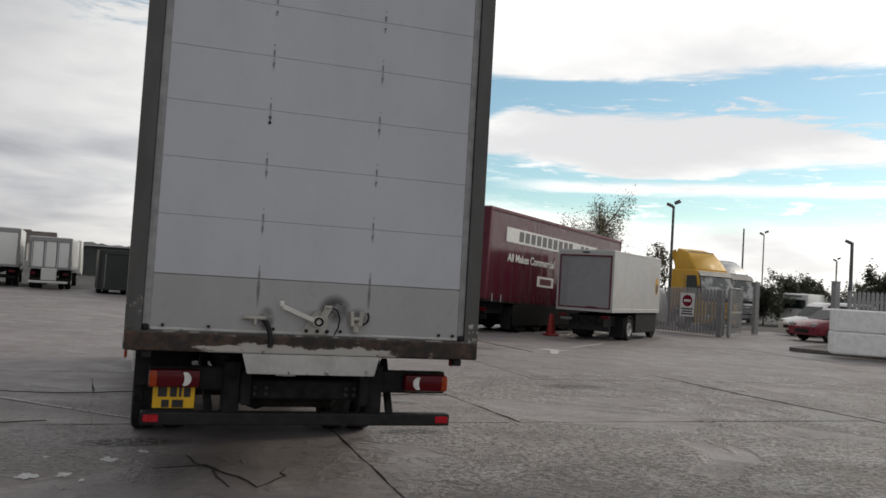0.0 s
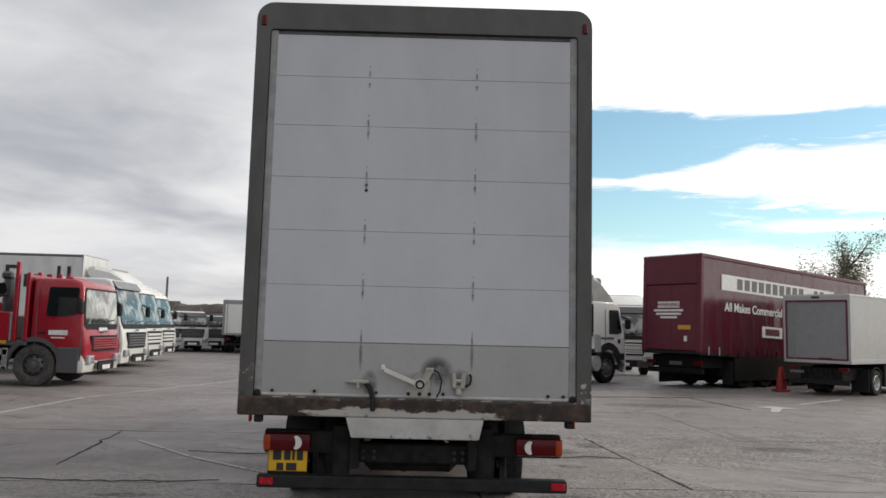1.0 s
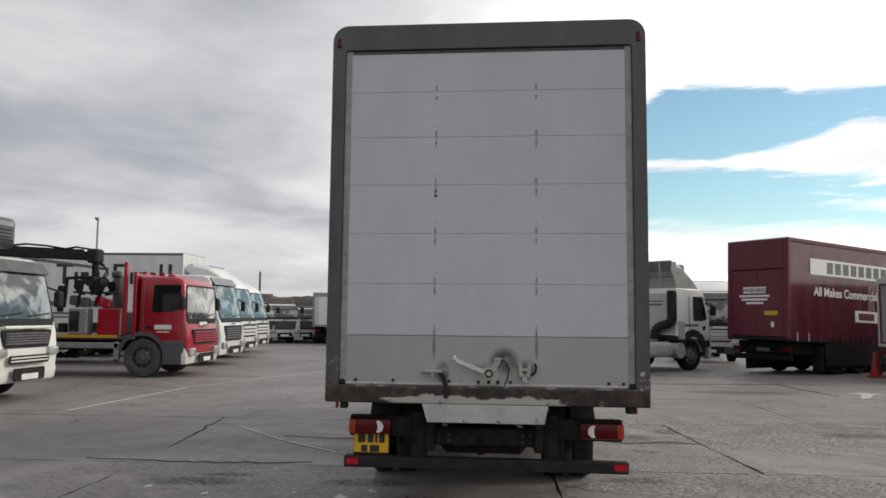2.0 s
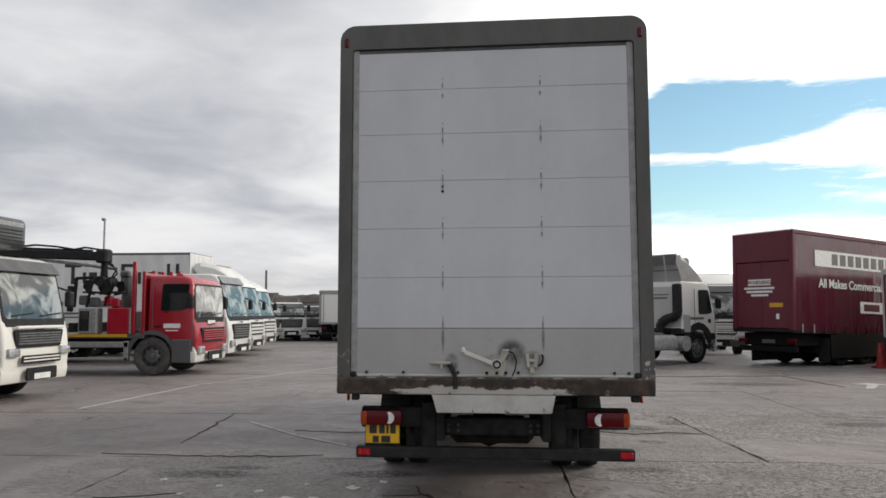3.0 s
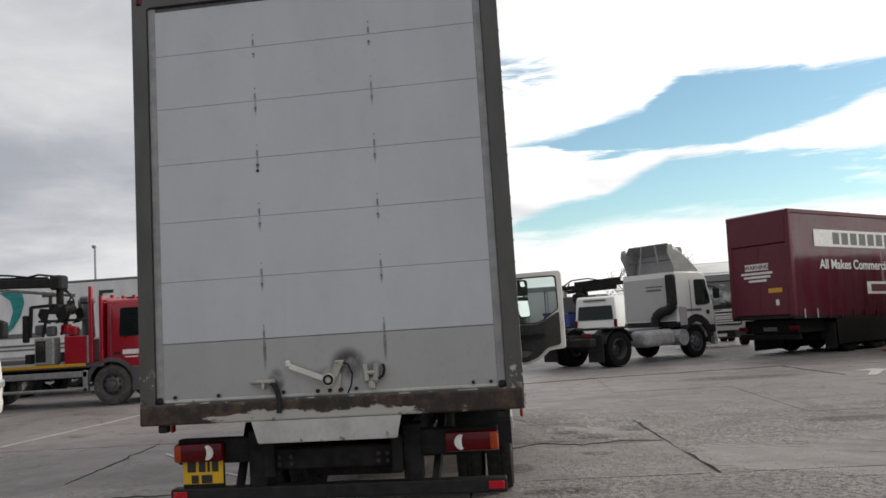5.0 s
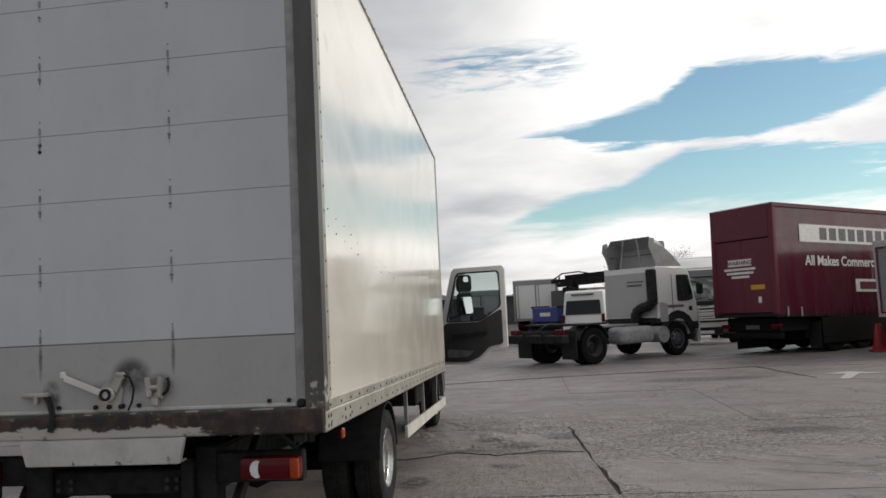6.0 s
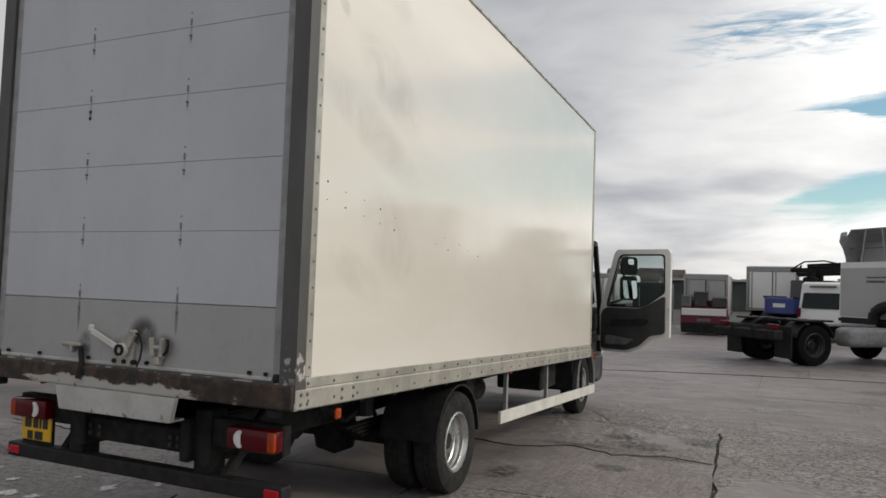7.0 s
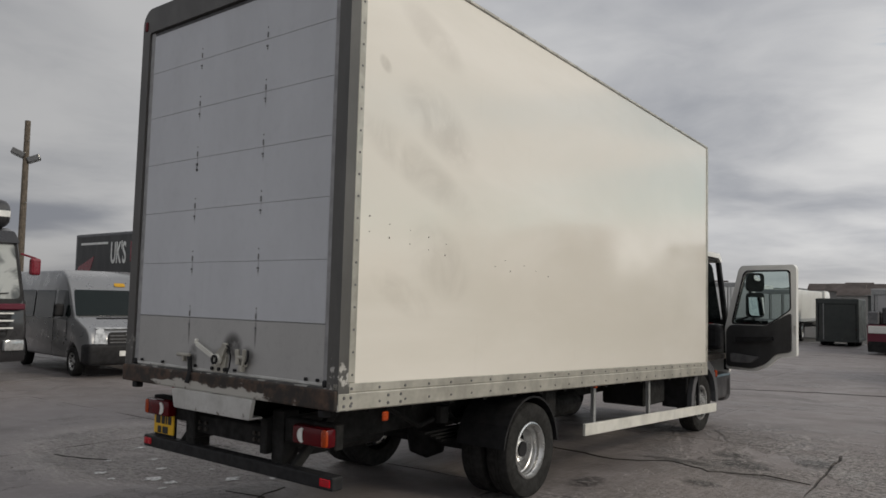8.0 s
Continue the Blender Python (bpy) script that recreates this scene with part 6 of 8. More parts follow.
def light_pole(x, y, h, label, heads=2, mat=None, r=0.11, name="light_pole", cross=False):
    p = thing(name, pose(x, y, 0), label, "lamp post")
    part("pole", rod((0, 0, -0.03), (0, 0, h), r, 12, r * 0.72), mat or GALV, p)
    if cross:
        for k, z in enumerate((h - 0.3, h - 0.7, h - 1.2, h - 2.8, h - 3.6)):
            part("step_iron", rod((0, 0, z), (0.22 * (1 if k % 2 else -1), 0.0, z), 0.015, 6), GALV, p)
    for k in range(heads):
        s = -1 if k else 1
        lamp = part("floodlight", block(-0.15, 0.15, 0.10, 0.52, 0, 0.20, 0.03) if s > 0 else block(-0.15, 0.15, -0.52, -0.10, 0, 0.20, 0.03), DARKGREY, p)
        lamp.matrix_basis = pose(0, 0, h - (1.5 if cross else 0.12) + 0.16 * k, 24 * s, 0, -29 if cross else 47) @ Matrix.Scale(1.0 if cross else 0.8 if heads == 2 else 0.6, 4)
        part("lens", block(-0.10, 0.10, 0.14 if s > 0 else -0.48, 0.48 if s > 0 else -0.14, -0.012, 0.004), CLEARLENS, lamp)
    return p


light_pole(-21.5, 14.15, 7.5, "dark timber pole with two floodlights", 2, TIMBER, 0.125, "floodlight_pole", True)


# ---- front right: tractor unit, curtain trailer and their neighbours ----
def tractor_unit():
    c, s = math.cos(radians(41)), math.sin(radians(41))
    fx, fy = 7.92 + 1.06 * c - 1.05 * s, 25.33 + 1.06 * s + 1.05 * c
    p = thing("tractor_unit", place(fx, fy, 41), "white two-axle tractor unit with open roof deflector", "truck")
    truck_cab(p, 2.18, 1.86, 2.66, WHITE, 0.32, -1.06, 0.5, "bars", None, WHITE, 0.94, DARKTYRE, DARKGREY, PLASTIC, deflector=0.92, win=(-0.98, 1.60, 2.40), flare=0.33, roof=SMOKED)
    part("door_lettering", bars([(-1.5, 1.42, -0.75, 1.50)], side_axes(-1.088, True), 0.004), GREYINK, p)
    for bar in ((-0.1, 2.22, 0.55, 2.26), (-0.1, 2.10, 0.5, 2.16)):
        part("rear_lettering", bars([bar], REAR(-1.869), 0.004), GREYPL, p)
    # greyer plate over the white cab back paints in its shade
    part("rear_wall", block(-1.868, -1.858, -1.0, 1.0, 1.18, 2.50, 0.003, 1), DULLWHITE, p, "rear wall of the cab, greyed for shade")
    part("rear_skirt", block(-1.87, -1.80, -1.0, 1.0, 0.98, 1.16, 0.02, 1), PLASTIC, p)
    part("front_valance", block(-0.40, 0.03, -1.06, 1.06, 0.76, 0.97, 0.03, 1), WHITE, p)
    for q in (-1, 1):
        part("step_panel", block(-0.46, -0.10, min(q * 0.98, q * 1.10), max(q * 0.98, q * 1.10), 0.42, 0.98, 0.03, 1), PLASTIC, p)
    part("air_intake", join(block(-2.08, -1.87, -1.09, -0.81, 1.62, 2.58, 0.05, 2), tube([(-1.98, -1.0, 1.66), (-2.0, -0.82, 1.50), (-2.02, -0.55, 1.44), (-2.05, -0.35, 1.30), (-2.05, -0.30, 1.05)], 0.15, 10)), PLASTIC, p, "black air intake duct behind the cab")
    part("corner_panel", prism(rpoly([(-1.84, 1.02), (-1.84, 1.60), (-1.50, 1.55), (-1.50, 1.02)], 0.04), side_axes(-1.092, True), 0.012), PALEPL, p)
    part("door_recess", prism(rrect(-0.52, 1.30, -0.36, 1.44, 0.04), side_axes(-1.088, True), 0.006), PLASTIC, p)
    chassis(p, -5.9, -0.6, (-4.65,), 0.5, tyre=DARKTYRE, rim=FRIDGE)
    part("fuel_tank", block(-3.6, -2.2, -1.18, -0.55, 0.46, 0.94, 0.14, 3), TRACK, p, "dull silver fuel tank", smooth=True)
    part("air_tank", rod((-1.86, -0.72, 0.66), (-1.86, -1.2, 0.66), 0.24, 16), TRACK, p)
    part("coupling_plate", lathe([(0, 0), (0.5, 0), (0.5, 0.06), (0, 0.06)], 20, Matrix.Translation((-4.5, 0, 1.05))), CHASSIS, p)
    part("catwalk", block(-3.7, -2.2, -0.55, 0.55, 0.95, 1.0), GALV, p)
    for q in (-1, 1):
        part("wing_top", block(-5.15, -4.15, min(q * 0.70, q * 1.2), max(q * 0.70, q * 1.2), 1.07, 1.12, 0.02, 1), PLASTIC, p)
        part("tail_lamp", block(-5.76, -5.68, min(q * 0.75, q * 1.1), max(q * 0.75, q * 1.1), 0.86, 1.0, 0.02), REDLENS, p)
    for q in (-1, 1):
        part("rear_mudflap", block(-5.42, -5.38, min(q * 0.62, q * 1.2), max(q * 0.62, q * 1.2), 0.18, 0.95, 0.01, 1), PLASTIC, p)
    part("rear_beam", block(-5.9, -5.6, -1.15, 1.15, 0.62, 0.85, 0.03, 1), CHASSIS, p)


tractor_unit()


def maroon_trailer():
    H, S = 33.0, 0.909
    th = radians(H)
    # near rear corner of the curtain side
    cx, cy = 10.17 - 1.10 * math.sin(th), 22.95 + 1.10 * math.cos(th)
    p = thing("curtain_trailer", place(cx, cy, H) @ Matrix.Scale(S, 4), "maroon curtain-sided trailer with white lettering", "trailer")
    M = Matrix.Translation((0, 0, 4.51)) @ Matrix.Rotation(radians(2.1), 4, "Y") @ Matrix.Translation((0, 0, -4.4))
    L, z0, z1, h = 11.2, 1.16, 4.45, 1.21
    def t(b):
        b.transform(M)
        return b
    for s in (-1, 1):
        # curtain hangs in shallow vertical folds with straps at its hem
        bm = bmesh.new()
        n = 140
        cols = []
        for i in range(n + 1):
            x = 0.16 + (L - 0.3) * i / n
            wave = 0.005 * math.sin(x * 9.0) + 0.003 * math.sin(x * 23.0 + 1) + 0.004 * math.sin(x * 3.1 + 2)
            cols.append([bm.verts.new((x, s * (h - 0.012 + wave * k), z)) for z, k in ((z0 - 0.05, 1.4), (z0 + 0.25, 1.1), (z0 + 1.2, 0.8), (z1 - 0.5, 0.4), (z1 - 0.12, 0.1))])
        for a, b in zip(cols, cols[1:]):
            for k in range(4):
                bm.faces.new((a[k], b[k], b[k + 1], a[k + 1]))
        bmesh.ops.solidify(bm, geom=list(bm.faces), thickness=0.01)
        part("curtain", t(bm), MAROON, p, "maroon vinyl curtain", smooth=True)
        part("cant_rail", t(block(0.0, L, min(s * (h - 0.08), s * (h + 0.02)), max(s * (h - 0.08), s * (h + 0.02)), z1 - 0.14, z1, 0.02, 1)), MAROOND, p)
        part("side_rave", t(block(0.0, L, min(s * (h - 0.08), s * (h - 0.02)), max(s * (h - 0.08), s * (h - 0.02)), z0 - 0.12, z0 + 0.02, 0.01, 1)), CHASSIS, p)
        for i in range(18):
            x = 0.45 + 0.59 * i
            part("buckle_strap", t(block(x, x + 0.05, min(s * h, s * (h + 0.022)), max(s * h, s * (h + 0.022)), z0 - 0.10, z0 + 0.18, 0.006, 1)), PALEPL if i < 2 else MAROOND, p)
        part("corner_post", t(block(0.0, 0.16, min(s * (h - 0.16), s * (h + 0.012)), max(s * (h - 0.16), s * (h + 0.012)), z0 - 0.05, z1 - 0.02, 0.03, 2)), MAROOND, p)
    part("roof", t(block(0.02, L, -h + 0.05, h - 0.05, z1 - 0.04, z1 + 0.01, 0.01, 1)), GREYCURT, p)
    part("bulkhead", t(block(L - 0.08, L, -h, h, z0, z1 - 0.01, 0.02)), MAROOND, p)
    part("floor_panel", t(block(0.05, L, -h + 0.05, h - 0.05, z0 - 0.10, z0)), CHASSIS, p)
    part("rear_header", t(block(-0.01, 0.12, -h + 0.15, h - 0.15, z1 - 1.02, z1 - 0.02, 0.015, 1)), MAROOND, p)
    for y0, y1 in ((-h + 0.16, -0.002), (0.002, h - 0.16)):
        part("rear_door", t(block(0.02, 0.07, y0, y1, z0 + 0.02, z1 - 1.04, 0.015, 1)), MAROOND, p)
    part("warning_panel", t(bars([(-0.56, 2.62, 0.36, 2.83)], REAR(0.018), 0.003)), WHITEINK, p)
    wm = text_mesh("WARNING", 0.185, M @ REAR(0.012) @ Matrix.Translation((-0.10, 2.66, 0)), MAROOND, "CENTER", 1.05)
    part("warning_word", wm, None, p)
    for bar in ((-0.72, 2.49, 0.50, 2.56), (-0.62, 2.37, 0.42, 2.44), (-0.44, 2.25, 0.26, 2.32)):
        part("warning_line", t(bars([bar], REAR(0.018), 0.004)), WHITEINK, p)
    part("yellow_label", t(bars([(0.30, 1.88, 0.82, 2.02)], REAR(0.018), 0.004)), YELLOW, p)
    part("white_label", t(bars([(0.56, 1.48, 0.68, 1.66)], REAR(0.018), 0.004)), WHITEINK, p)
    # side print
    ss = M @ side_axes(-h - 0.004, True)
    part("name_panel", t(bars([(1.15, 3.30, 8.6, 3.84)], side_axes(-h - 0.004, True), 0.004)), WHITEINK, p)
    for bar in [(2.05 + 0.44 * i, 3.38, 2.05 + 0.44 * i + 0.32, 3.76) for i in range(10)] + [(7.1, 3.38, 7.35, 3.76), (7.5, 3.38, 7.8, 3.76)]:
        part("name_bar", t(bars([bar], side_axes(-h - 0.009, True), 0.004)), GREYINK, p)
    part("side_lettering", text_mesh("All Makes Commercial", 0.42, ss @ Matrix.Translation((1.35, 2.60, 0)), WHITEINK, "LEFT", 0.92), None, p)
    part("small_panel", t(bars([(3.6, 1.80, 4.9, 2.2)], side_axes(-h - 0.004, True), 0.004)), WHITEINK, p)
    part("small_panel_bar", t(bars([(3.8, 1.88, 4.7, 2.12)], side_axes(-h - 0.009, True), 0.004)), MAROOND, p)
    # dark blocks added to fill the shade under the trailer
    part("rear_valance", block(0.2, 1.5, -1.0, 1.0, 0.70, 1.12, 0.02, 1), DARKTYRE, p)
    part("bogie_frame", block(1.5, 5.9, -0.85, 0.85, 0.42, 1.0, 0.03, 1), DARKTYRE, p)
    chassis(p, 0.3, 11.0, (2.4, 3.7, 5.0), 0.48, 2.4, 0.9, twin=False, style="flat", rim=DARKTYRE, tyre=DARKTYRE)
    # black board added so that no bright ground shows through under the floor
    part("pallet_carrier", block(0.6, 9.4, 0.98, 1.06, 0.12, 1.02, 0.02, 1), CHASSIS, p, "black board added for the shade under the trailer")
    part("rear_bumper", block(0.1, 0.22, -1.15, 1.15, 0.5, 0.68, 0.02, 1), DARKTYRE, p)
    part("number_plate", bars([(-0.26, 0.78, 0.26, 0.9)], REAR(0.2), 0.006), GREYPL, p)
    for s in (-1, 1):
        part("landing_leg", join(block(9.2, 9.35, min(s * 0.75, s * 0.9), max(s * 0.75, s * 0.9), 0.0, 1.1, 0.01, 1), block(9.1, 9.45, min(s * 0.68, s * 0.97), max(s * 0.68, s * 0.97), 0.0, 0.05, 0.01, 1)), CHASSIS, p)
        # added dark boards stand in for the shade that hides the wheels
        part("side_skirt", block(1.78, 9.3, min(s * 1.215, s * 1.235), max(s * 1.215, s * 1.235), 0.26, 1.05, 0.008, 1), DARKTYRE, p)
        part("mudflap", block(1.72, 1.75, min(s * 0.78, s * 1.2), max(s * 0.78, s * 1.2), 0.14, 0.95, 0.01, 1), PLASTIC, p)
        part("bogie_guard", block(1.8, 5.7, min(s * 0.72, s * 0.74), max(s * 0.72, s * 0.74), 0.14, 0.98, 0.008, 1), PLASTIC, p)
        part("tail_lamp", block(0.08, 0.14, min(s * 0.8, s * 1.15), max(s * 0.8, s * 1.15), 0.8, 0.93, 0.015), REDLENS, p)


maroon_trailer()


def small_box_truck():
    H, S = 37.0, 0.80
    th = radians(H)
    ox, oy = 12.5 + 0.96 * math.sin(th), 22.54 - 0.96 * math.cos(th)
    p = thing("small_box_truck", place(ox, oy, H) @ Matrix.Scale(S, 4), "small white box lorry with grey shutter and maroon frame", "truck")
    cargo_box(p, 0, 5.9, 2.4, 1.16, 3.62, DULLWHITE, DULLWHITE, DULLWHITE, rear_mat=GREYDOOR, rear="1", rear_frame=DULLWHITE)
    part("rear_surround", ring(rrect(-1.12, 1.27, 1.12, 3.42, 0.04), rrect(-1.06, 1.33, 1.06, 3.36, 0.03), REAR(0.0), 0.012), MAROOND, p)
    em = part("emblem", lathe([(0, 0), (0.20, 0), (0.20, 0.006), (0, 0.006)], 20, axes((5.4, -1.205, 2.35), (1, 0, 0), (0, 0, 1)) @ Matrix.Diagonal((1, 1.9, 1, 1))), YELLOW, p)
    part("emblem_centre", lathe([(0, 0), (0.13, 0), (0.13, 0.004), (0, 0.004)], 20, axes((5.42, -1.213, 2.25), (1, 0, 0), (0, 0, 1)) @ Matrix.Diagonal((1, 1.8, 1, 1))), TIMBER, em)
    part("header_lamp", block(-0.03, 0.0, -0.15, 0.15, 3.49, 3.55, 0.01), PLASTIC, p)
    part("bottom_latch", block(-0.03, 0.02, -0.55, -0.1, 1.30, 1.36, 0.01), MAROOND, p)
    part("under_frame", block(0.3, 5.6, -0.75, 0.75, 0.55, 1.0, 0.03, 1), CHASSIS, p)
    part("underrun_bar", block(0.06, 0.16, -1.1, 1.1, 0.40, 0.58, 0.02, 1), CHASSIS, p)
    for s in (-1, 1):
        part("mudflap", block(1.62, 1.66, min(s * 0.5, s * 1.12), max(s * 0.5, s * 1.12), 0.12, 0.95, 0.01, 1), PLASTIC, p)
        # dark boxes added in place of the shade below the body
        part("side_locker", block(3.05, 5.75, min(s * 0.8, s * 1.12), max(s * 0.8, s * 1.12), 0.30, 1.12, 0.03, 1), CHASSIS, p)
    chassis(p, 0.2, 7.4, (2.3,), 0.46, 2.3, 0.85, rim=RIM)
    for s in (-1, 1):
        part("tail_lamp", block(0.02, 0.1, min(s * 0.75, s * 1.08), max(s * 0.75, s * 1.08), 0.90, 1.02, 0.015), REDLENS, p)
    part("number_plate", bars([(-1.0, 0.78, -0.5, 0.88)], REAR(0.05), 0.01), GREYPL, p)
    cabp = part("cab", cab_shell(1.9, 2.1, 2.3, 0.6, 0.4, 0), DARKGREY, p, smooth=True)
    cabp.location = (7.9, 0, 0)
    for s in (-1, 1):
        wheel(p, 6.15, s * 0.74, 0.42, 0.22, DARKTYRE, CHASSIS, "flat", None, s < 0)


small_box_truck()


def white_tractor():
    p = thing("grille_truck", place(9.75, 30.0, -98), "white lorry with wide slatted grille and roof fairing", "truck")
    truck_cab(p, 2.45, 2.1, 2.75, WHITE, 0.36, -1.4, 0.5, "bars", DARKGREY, DARKGREY, 0.62, deflector=0.5)
    for i in range(3):
        part("bonnet_slat", block(0.0, 0.03, -0.75, 0.75, 1.08 + 0.11 * i, 1.13 + 0.11 * i, 0.01, 1), WHITE, p)
    chassis(p, -7.0, -1.0, (-5.2,), 0.5)


white_tractor()


def cone(x, y):
    p = thing("traffic_cone", pose(x, y, 0), "tall faded orange traffic cone beside the trailer", "cone")
    part("base", block(-0.19, 0.19, -0.19, 0.19, 0.0, 0.05, 0.015), ORANGE, p)
    part("body", lathe([(0.13, 0.04), (0.14, 0.06), (0.045, 0.72), (0.03, 0.74), (0, 0.74)], 20), ORANGE, p, smooth=True)


cone(12.70, 23.22)
cone(12.88, 23.46)


# ---- far row, seen over the yard ----
def parked_body(x, y, W, z1, wall, label, doors="2", heading=90, length=7.0, rear_mat=None, name="parked_truck", z0=1.0, cab=True, frame=None):
    """A rigid lorry that stands with its tail to the yard."""
    p = thing(name, place(x, y, heading), label, "truck", "lorries in the far row")
    cargo_box(p, 0, length, W, z0, z1, wall, frame or GALV, wall, rear=doors, rear_mat=rear_mat or wall)
    chassis(p, 0.2, length + 1.6, (1.6,), 0.48, W, 0.78)
    part("underrun_bar", block(0.15, 0.25, -W / 2 + 0.1, W / 2 - 0.1, 0.42, 0.54, 0.01, 1), CHASSIS, p)
    for s in (-1, 1):
        part("tail_lamp", block(0.04, 0.12, min(s * W * 0.32, s * W * 0.44), max(s * W * 0.32, s * W * 0.44), 0.72, 0.85, 0.01), REDLENS, p)
    if cab:
        c = part("cab", cab_shell(1.9, 2.3, 2.7, 0.6, 0.4, 0), WHITE2, p, smooth=True)
        c.location = (length + 2.1, 0, 0)
        for s in (-1, 1):
            wheel(p, length + 0.8, s * (W / 2 - 0.2), 0.48, 0.28, None, None, "flat", None, s < 0)
    return p


parked_body(-7.7, 45.0, 2.5, 3.0, GREYCURT, "pale curtain lorry with white twin rear doors", "2", 96, rear_mat=WHITE)
tp = parked_body(-4.85, 43.5, 1.95, 2.62, WHITE2, "white box lorry with three rear doors and tail ladder", "3", 92, rear_mat=WHITE)
part("tail_ladder", join(block(-0.06, -0.01, -0.35, 0.35, 0.45, 1.05, 0.02, 1), block(-0.06, -0.01, -0.9, 0.9, 0.30, 0.42, 0.02, 1)), WHITE2, tp)
# this body is drawn down to 0.2 m to fill the shade underneath
parked_body(-1.57, 41.0, 1.75, 2.15, DARKGREEN, "dark green box body with plain rear", "1", 95, length=4.0, rear_mat=DARKGREEN, z0=0.2, frame=DARKGREEN, cab=False)
pw = parked_body(1.42, 36.3, 1.75, 2.5, PALEPL, "pale twin-door lorry with maroon tail platform", "2", 92, length=5.0, rear_mat=PALEPL, z0=0.75, cab=False)
tail = part("tail_platform", block(-1.1, -0.02, -0.9, 0.9, 0.22, 1.12, 0.04, 2), MAROOND, pw, "maroon tail platform with white bumper band")
# black bar added for the shaded lower half of the tail
part("under_bar", block(-1.13, -0.9, -0.88, 0.88, 0.10, 0.50, 0.02, 1), CHASSIS, tail)
part("bumper_band", block(-1.14, -1.08, -0.86, 0.86, 0.80, 1.08, 0.015, 1), WHITE2, tail)
part("number_plate", bars([(-0.26, 0.56, 0.26, 0.68)], REAR(-1.1), 0.01), GREYPL, tail)
for y0, y1, top in ((-0.86, -0.30, 1.55), (-0.14, 0.42, 1.78)):
    part("dark_crate", block(-0.9, -0.3, y0, y1, 1.12, top, 0.05, 2), BLACKP, tail)
part("side_board", block(-1.05, -0.1, 0.50, 0.88, 1.12, 1.62, 0.04, 1), GREYPL, tail)
part("back_board", block(-0.22, -0.12, -0.88, 0.88, 1.12, 1.42, 0.02, 1), MAROOND, tail)
parked_body(3.9, 40.0, 2.2, 3.0, WHITE, "white box van behind a small blue tipper", "2", 84, length=5.5)


def far_cab(x, y, heading, body, label, H=2.75):
    p = thing("parked_truck", place(x, y, heading), label, "truck", "lorries in the far row")
    truck_cab(p, 2.0, 1.8, H, body, 0.4, -1.25, 0.46, "dark", DARKGREY, None, 0.6)
    chassis(p, -7.0, -0.9, (-5.4,), 0.48)
    part("load_bed", block(-7.2, -2.3, -1.15, 1.15, 1.0, 1.6, 0.03, 1), DARKGREY, p)


far_cab(-11.75, 44.5, -38, WHITE2, "white lorry cab facing across the far row", 2.3)
far_cab(-10.75, 45.5, -55, WHITE, "white tipper cab in the far row", 2.3)
far_cab(-9.75, 46.5, -70, WHITE2, "small white lorry cab in the far row", 2.1)


def grab_loader():
    """Small blue tipper with a folded black lattice of crane booms."""
    p = thing("grab_loader", place(4.15, 36.4, 66), "blue tipper with folded black grab crane", "truck")
    bed = part("tipper_bed", block(0.2, 2.2, -0.62, 0.62, 0.95, 1.62, 0.04, 1), NAVY, p)
    part("bed_label", bars([(-0.25, 1.22, 0.25, 1.38)], REAR(0.2), 0.005), WHITEINK, bed)
    for s in (-1, 1):
        part("bed_edge", block(0.18, 2.22, min(s * 0.58, s * 0.66), max(s * 0.58, s * 0.66), 1.58, 1.68, 0.02, 1), CHASSIS, bed)
    chassis(p, 0.2, 4.6, (0.9,), 0.48, 1.8, 0.75)
    c = part("crane_column", join(block(2.4, 2.9, -0.95, -0.3, 1.0, 2.2, 0.04, 1), rod((2.65, -0.6, 2.0), (2.65, -0.6, 2.75), 0.15, 10)), CHASSIS, p)
    for z, a, b in ((2.80, 0.5, -2.6), (2.62, 0.2, -2.2), (2.98, -0.2, -2.4)):
        part("boom", beam((2.4, a, z), (2.6, b, z + 0.10), 0.16, 0.18), CHASSIS, c)
    for k in range(5):
        part("boom_link", beam((2.45, 0.3 - 0.55 * k, 2.62), (2.5, 0.1 - 0.55 * k, 3.02), 0.07, 0.07), CHASSIS, c)
    part("hose", tube([(2.4, 0.4, 2.9), (2.3, -0.1, 3.16), (2.35, -0.9, 3.2), (2.4, -1.6, 3.05)], 0.035, 6), PLASTIC, c)
    for s in (-1, 1):
        jaw = [(0, 0), (0.30 * s, -0.08), (0.28 * s, -0.45), (0.05 * s, -0.62)]
        part("grab_jaw", prism(rpoly(jaw if s > 0 else jaw[::-1], 0.04), axes((2.1, -0.55 + 0.05 * s, 2.55), (0, -1, 0), (0, 0, 1)), 0.4), CHASSIS, c)
    part("grab_rotator", rod((2.2, -0.55, 2.85), (2.2, -0.55, 2.45), 0.10, 8), CHASSIS, c)
    part("load_clutter", join(block(2.3, 3.0, -1.9, -1.2, 1.0, 2.35, 0.08, 1), block(2.2, 2.8, -1.3, -0.6, 1.0, 1.9, 0.06, 1)), FRIDGE, p)
    cb = part("cab", cab_shell(1.9, 2.0, 2.4, 0.6, 0.4, 0), DARKGREY, p, smooth=True)
    cb.location = (5.2, 0, 0)
    for s in (-1, 1):
        wheel(p, 3.9, s * 0.8, 0.48, 0.26, None, None, "flat", None, s < 0)


grab_loader()


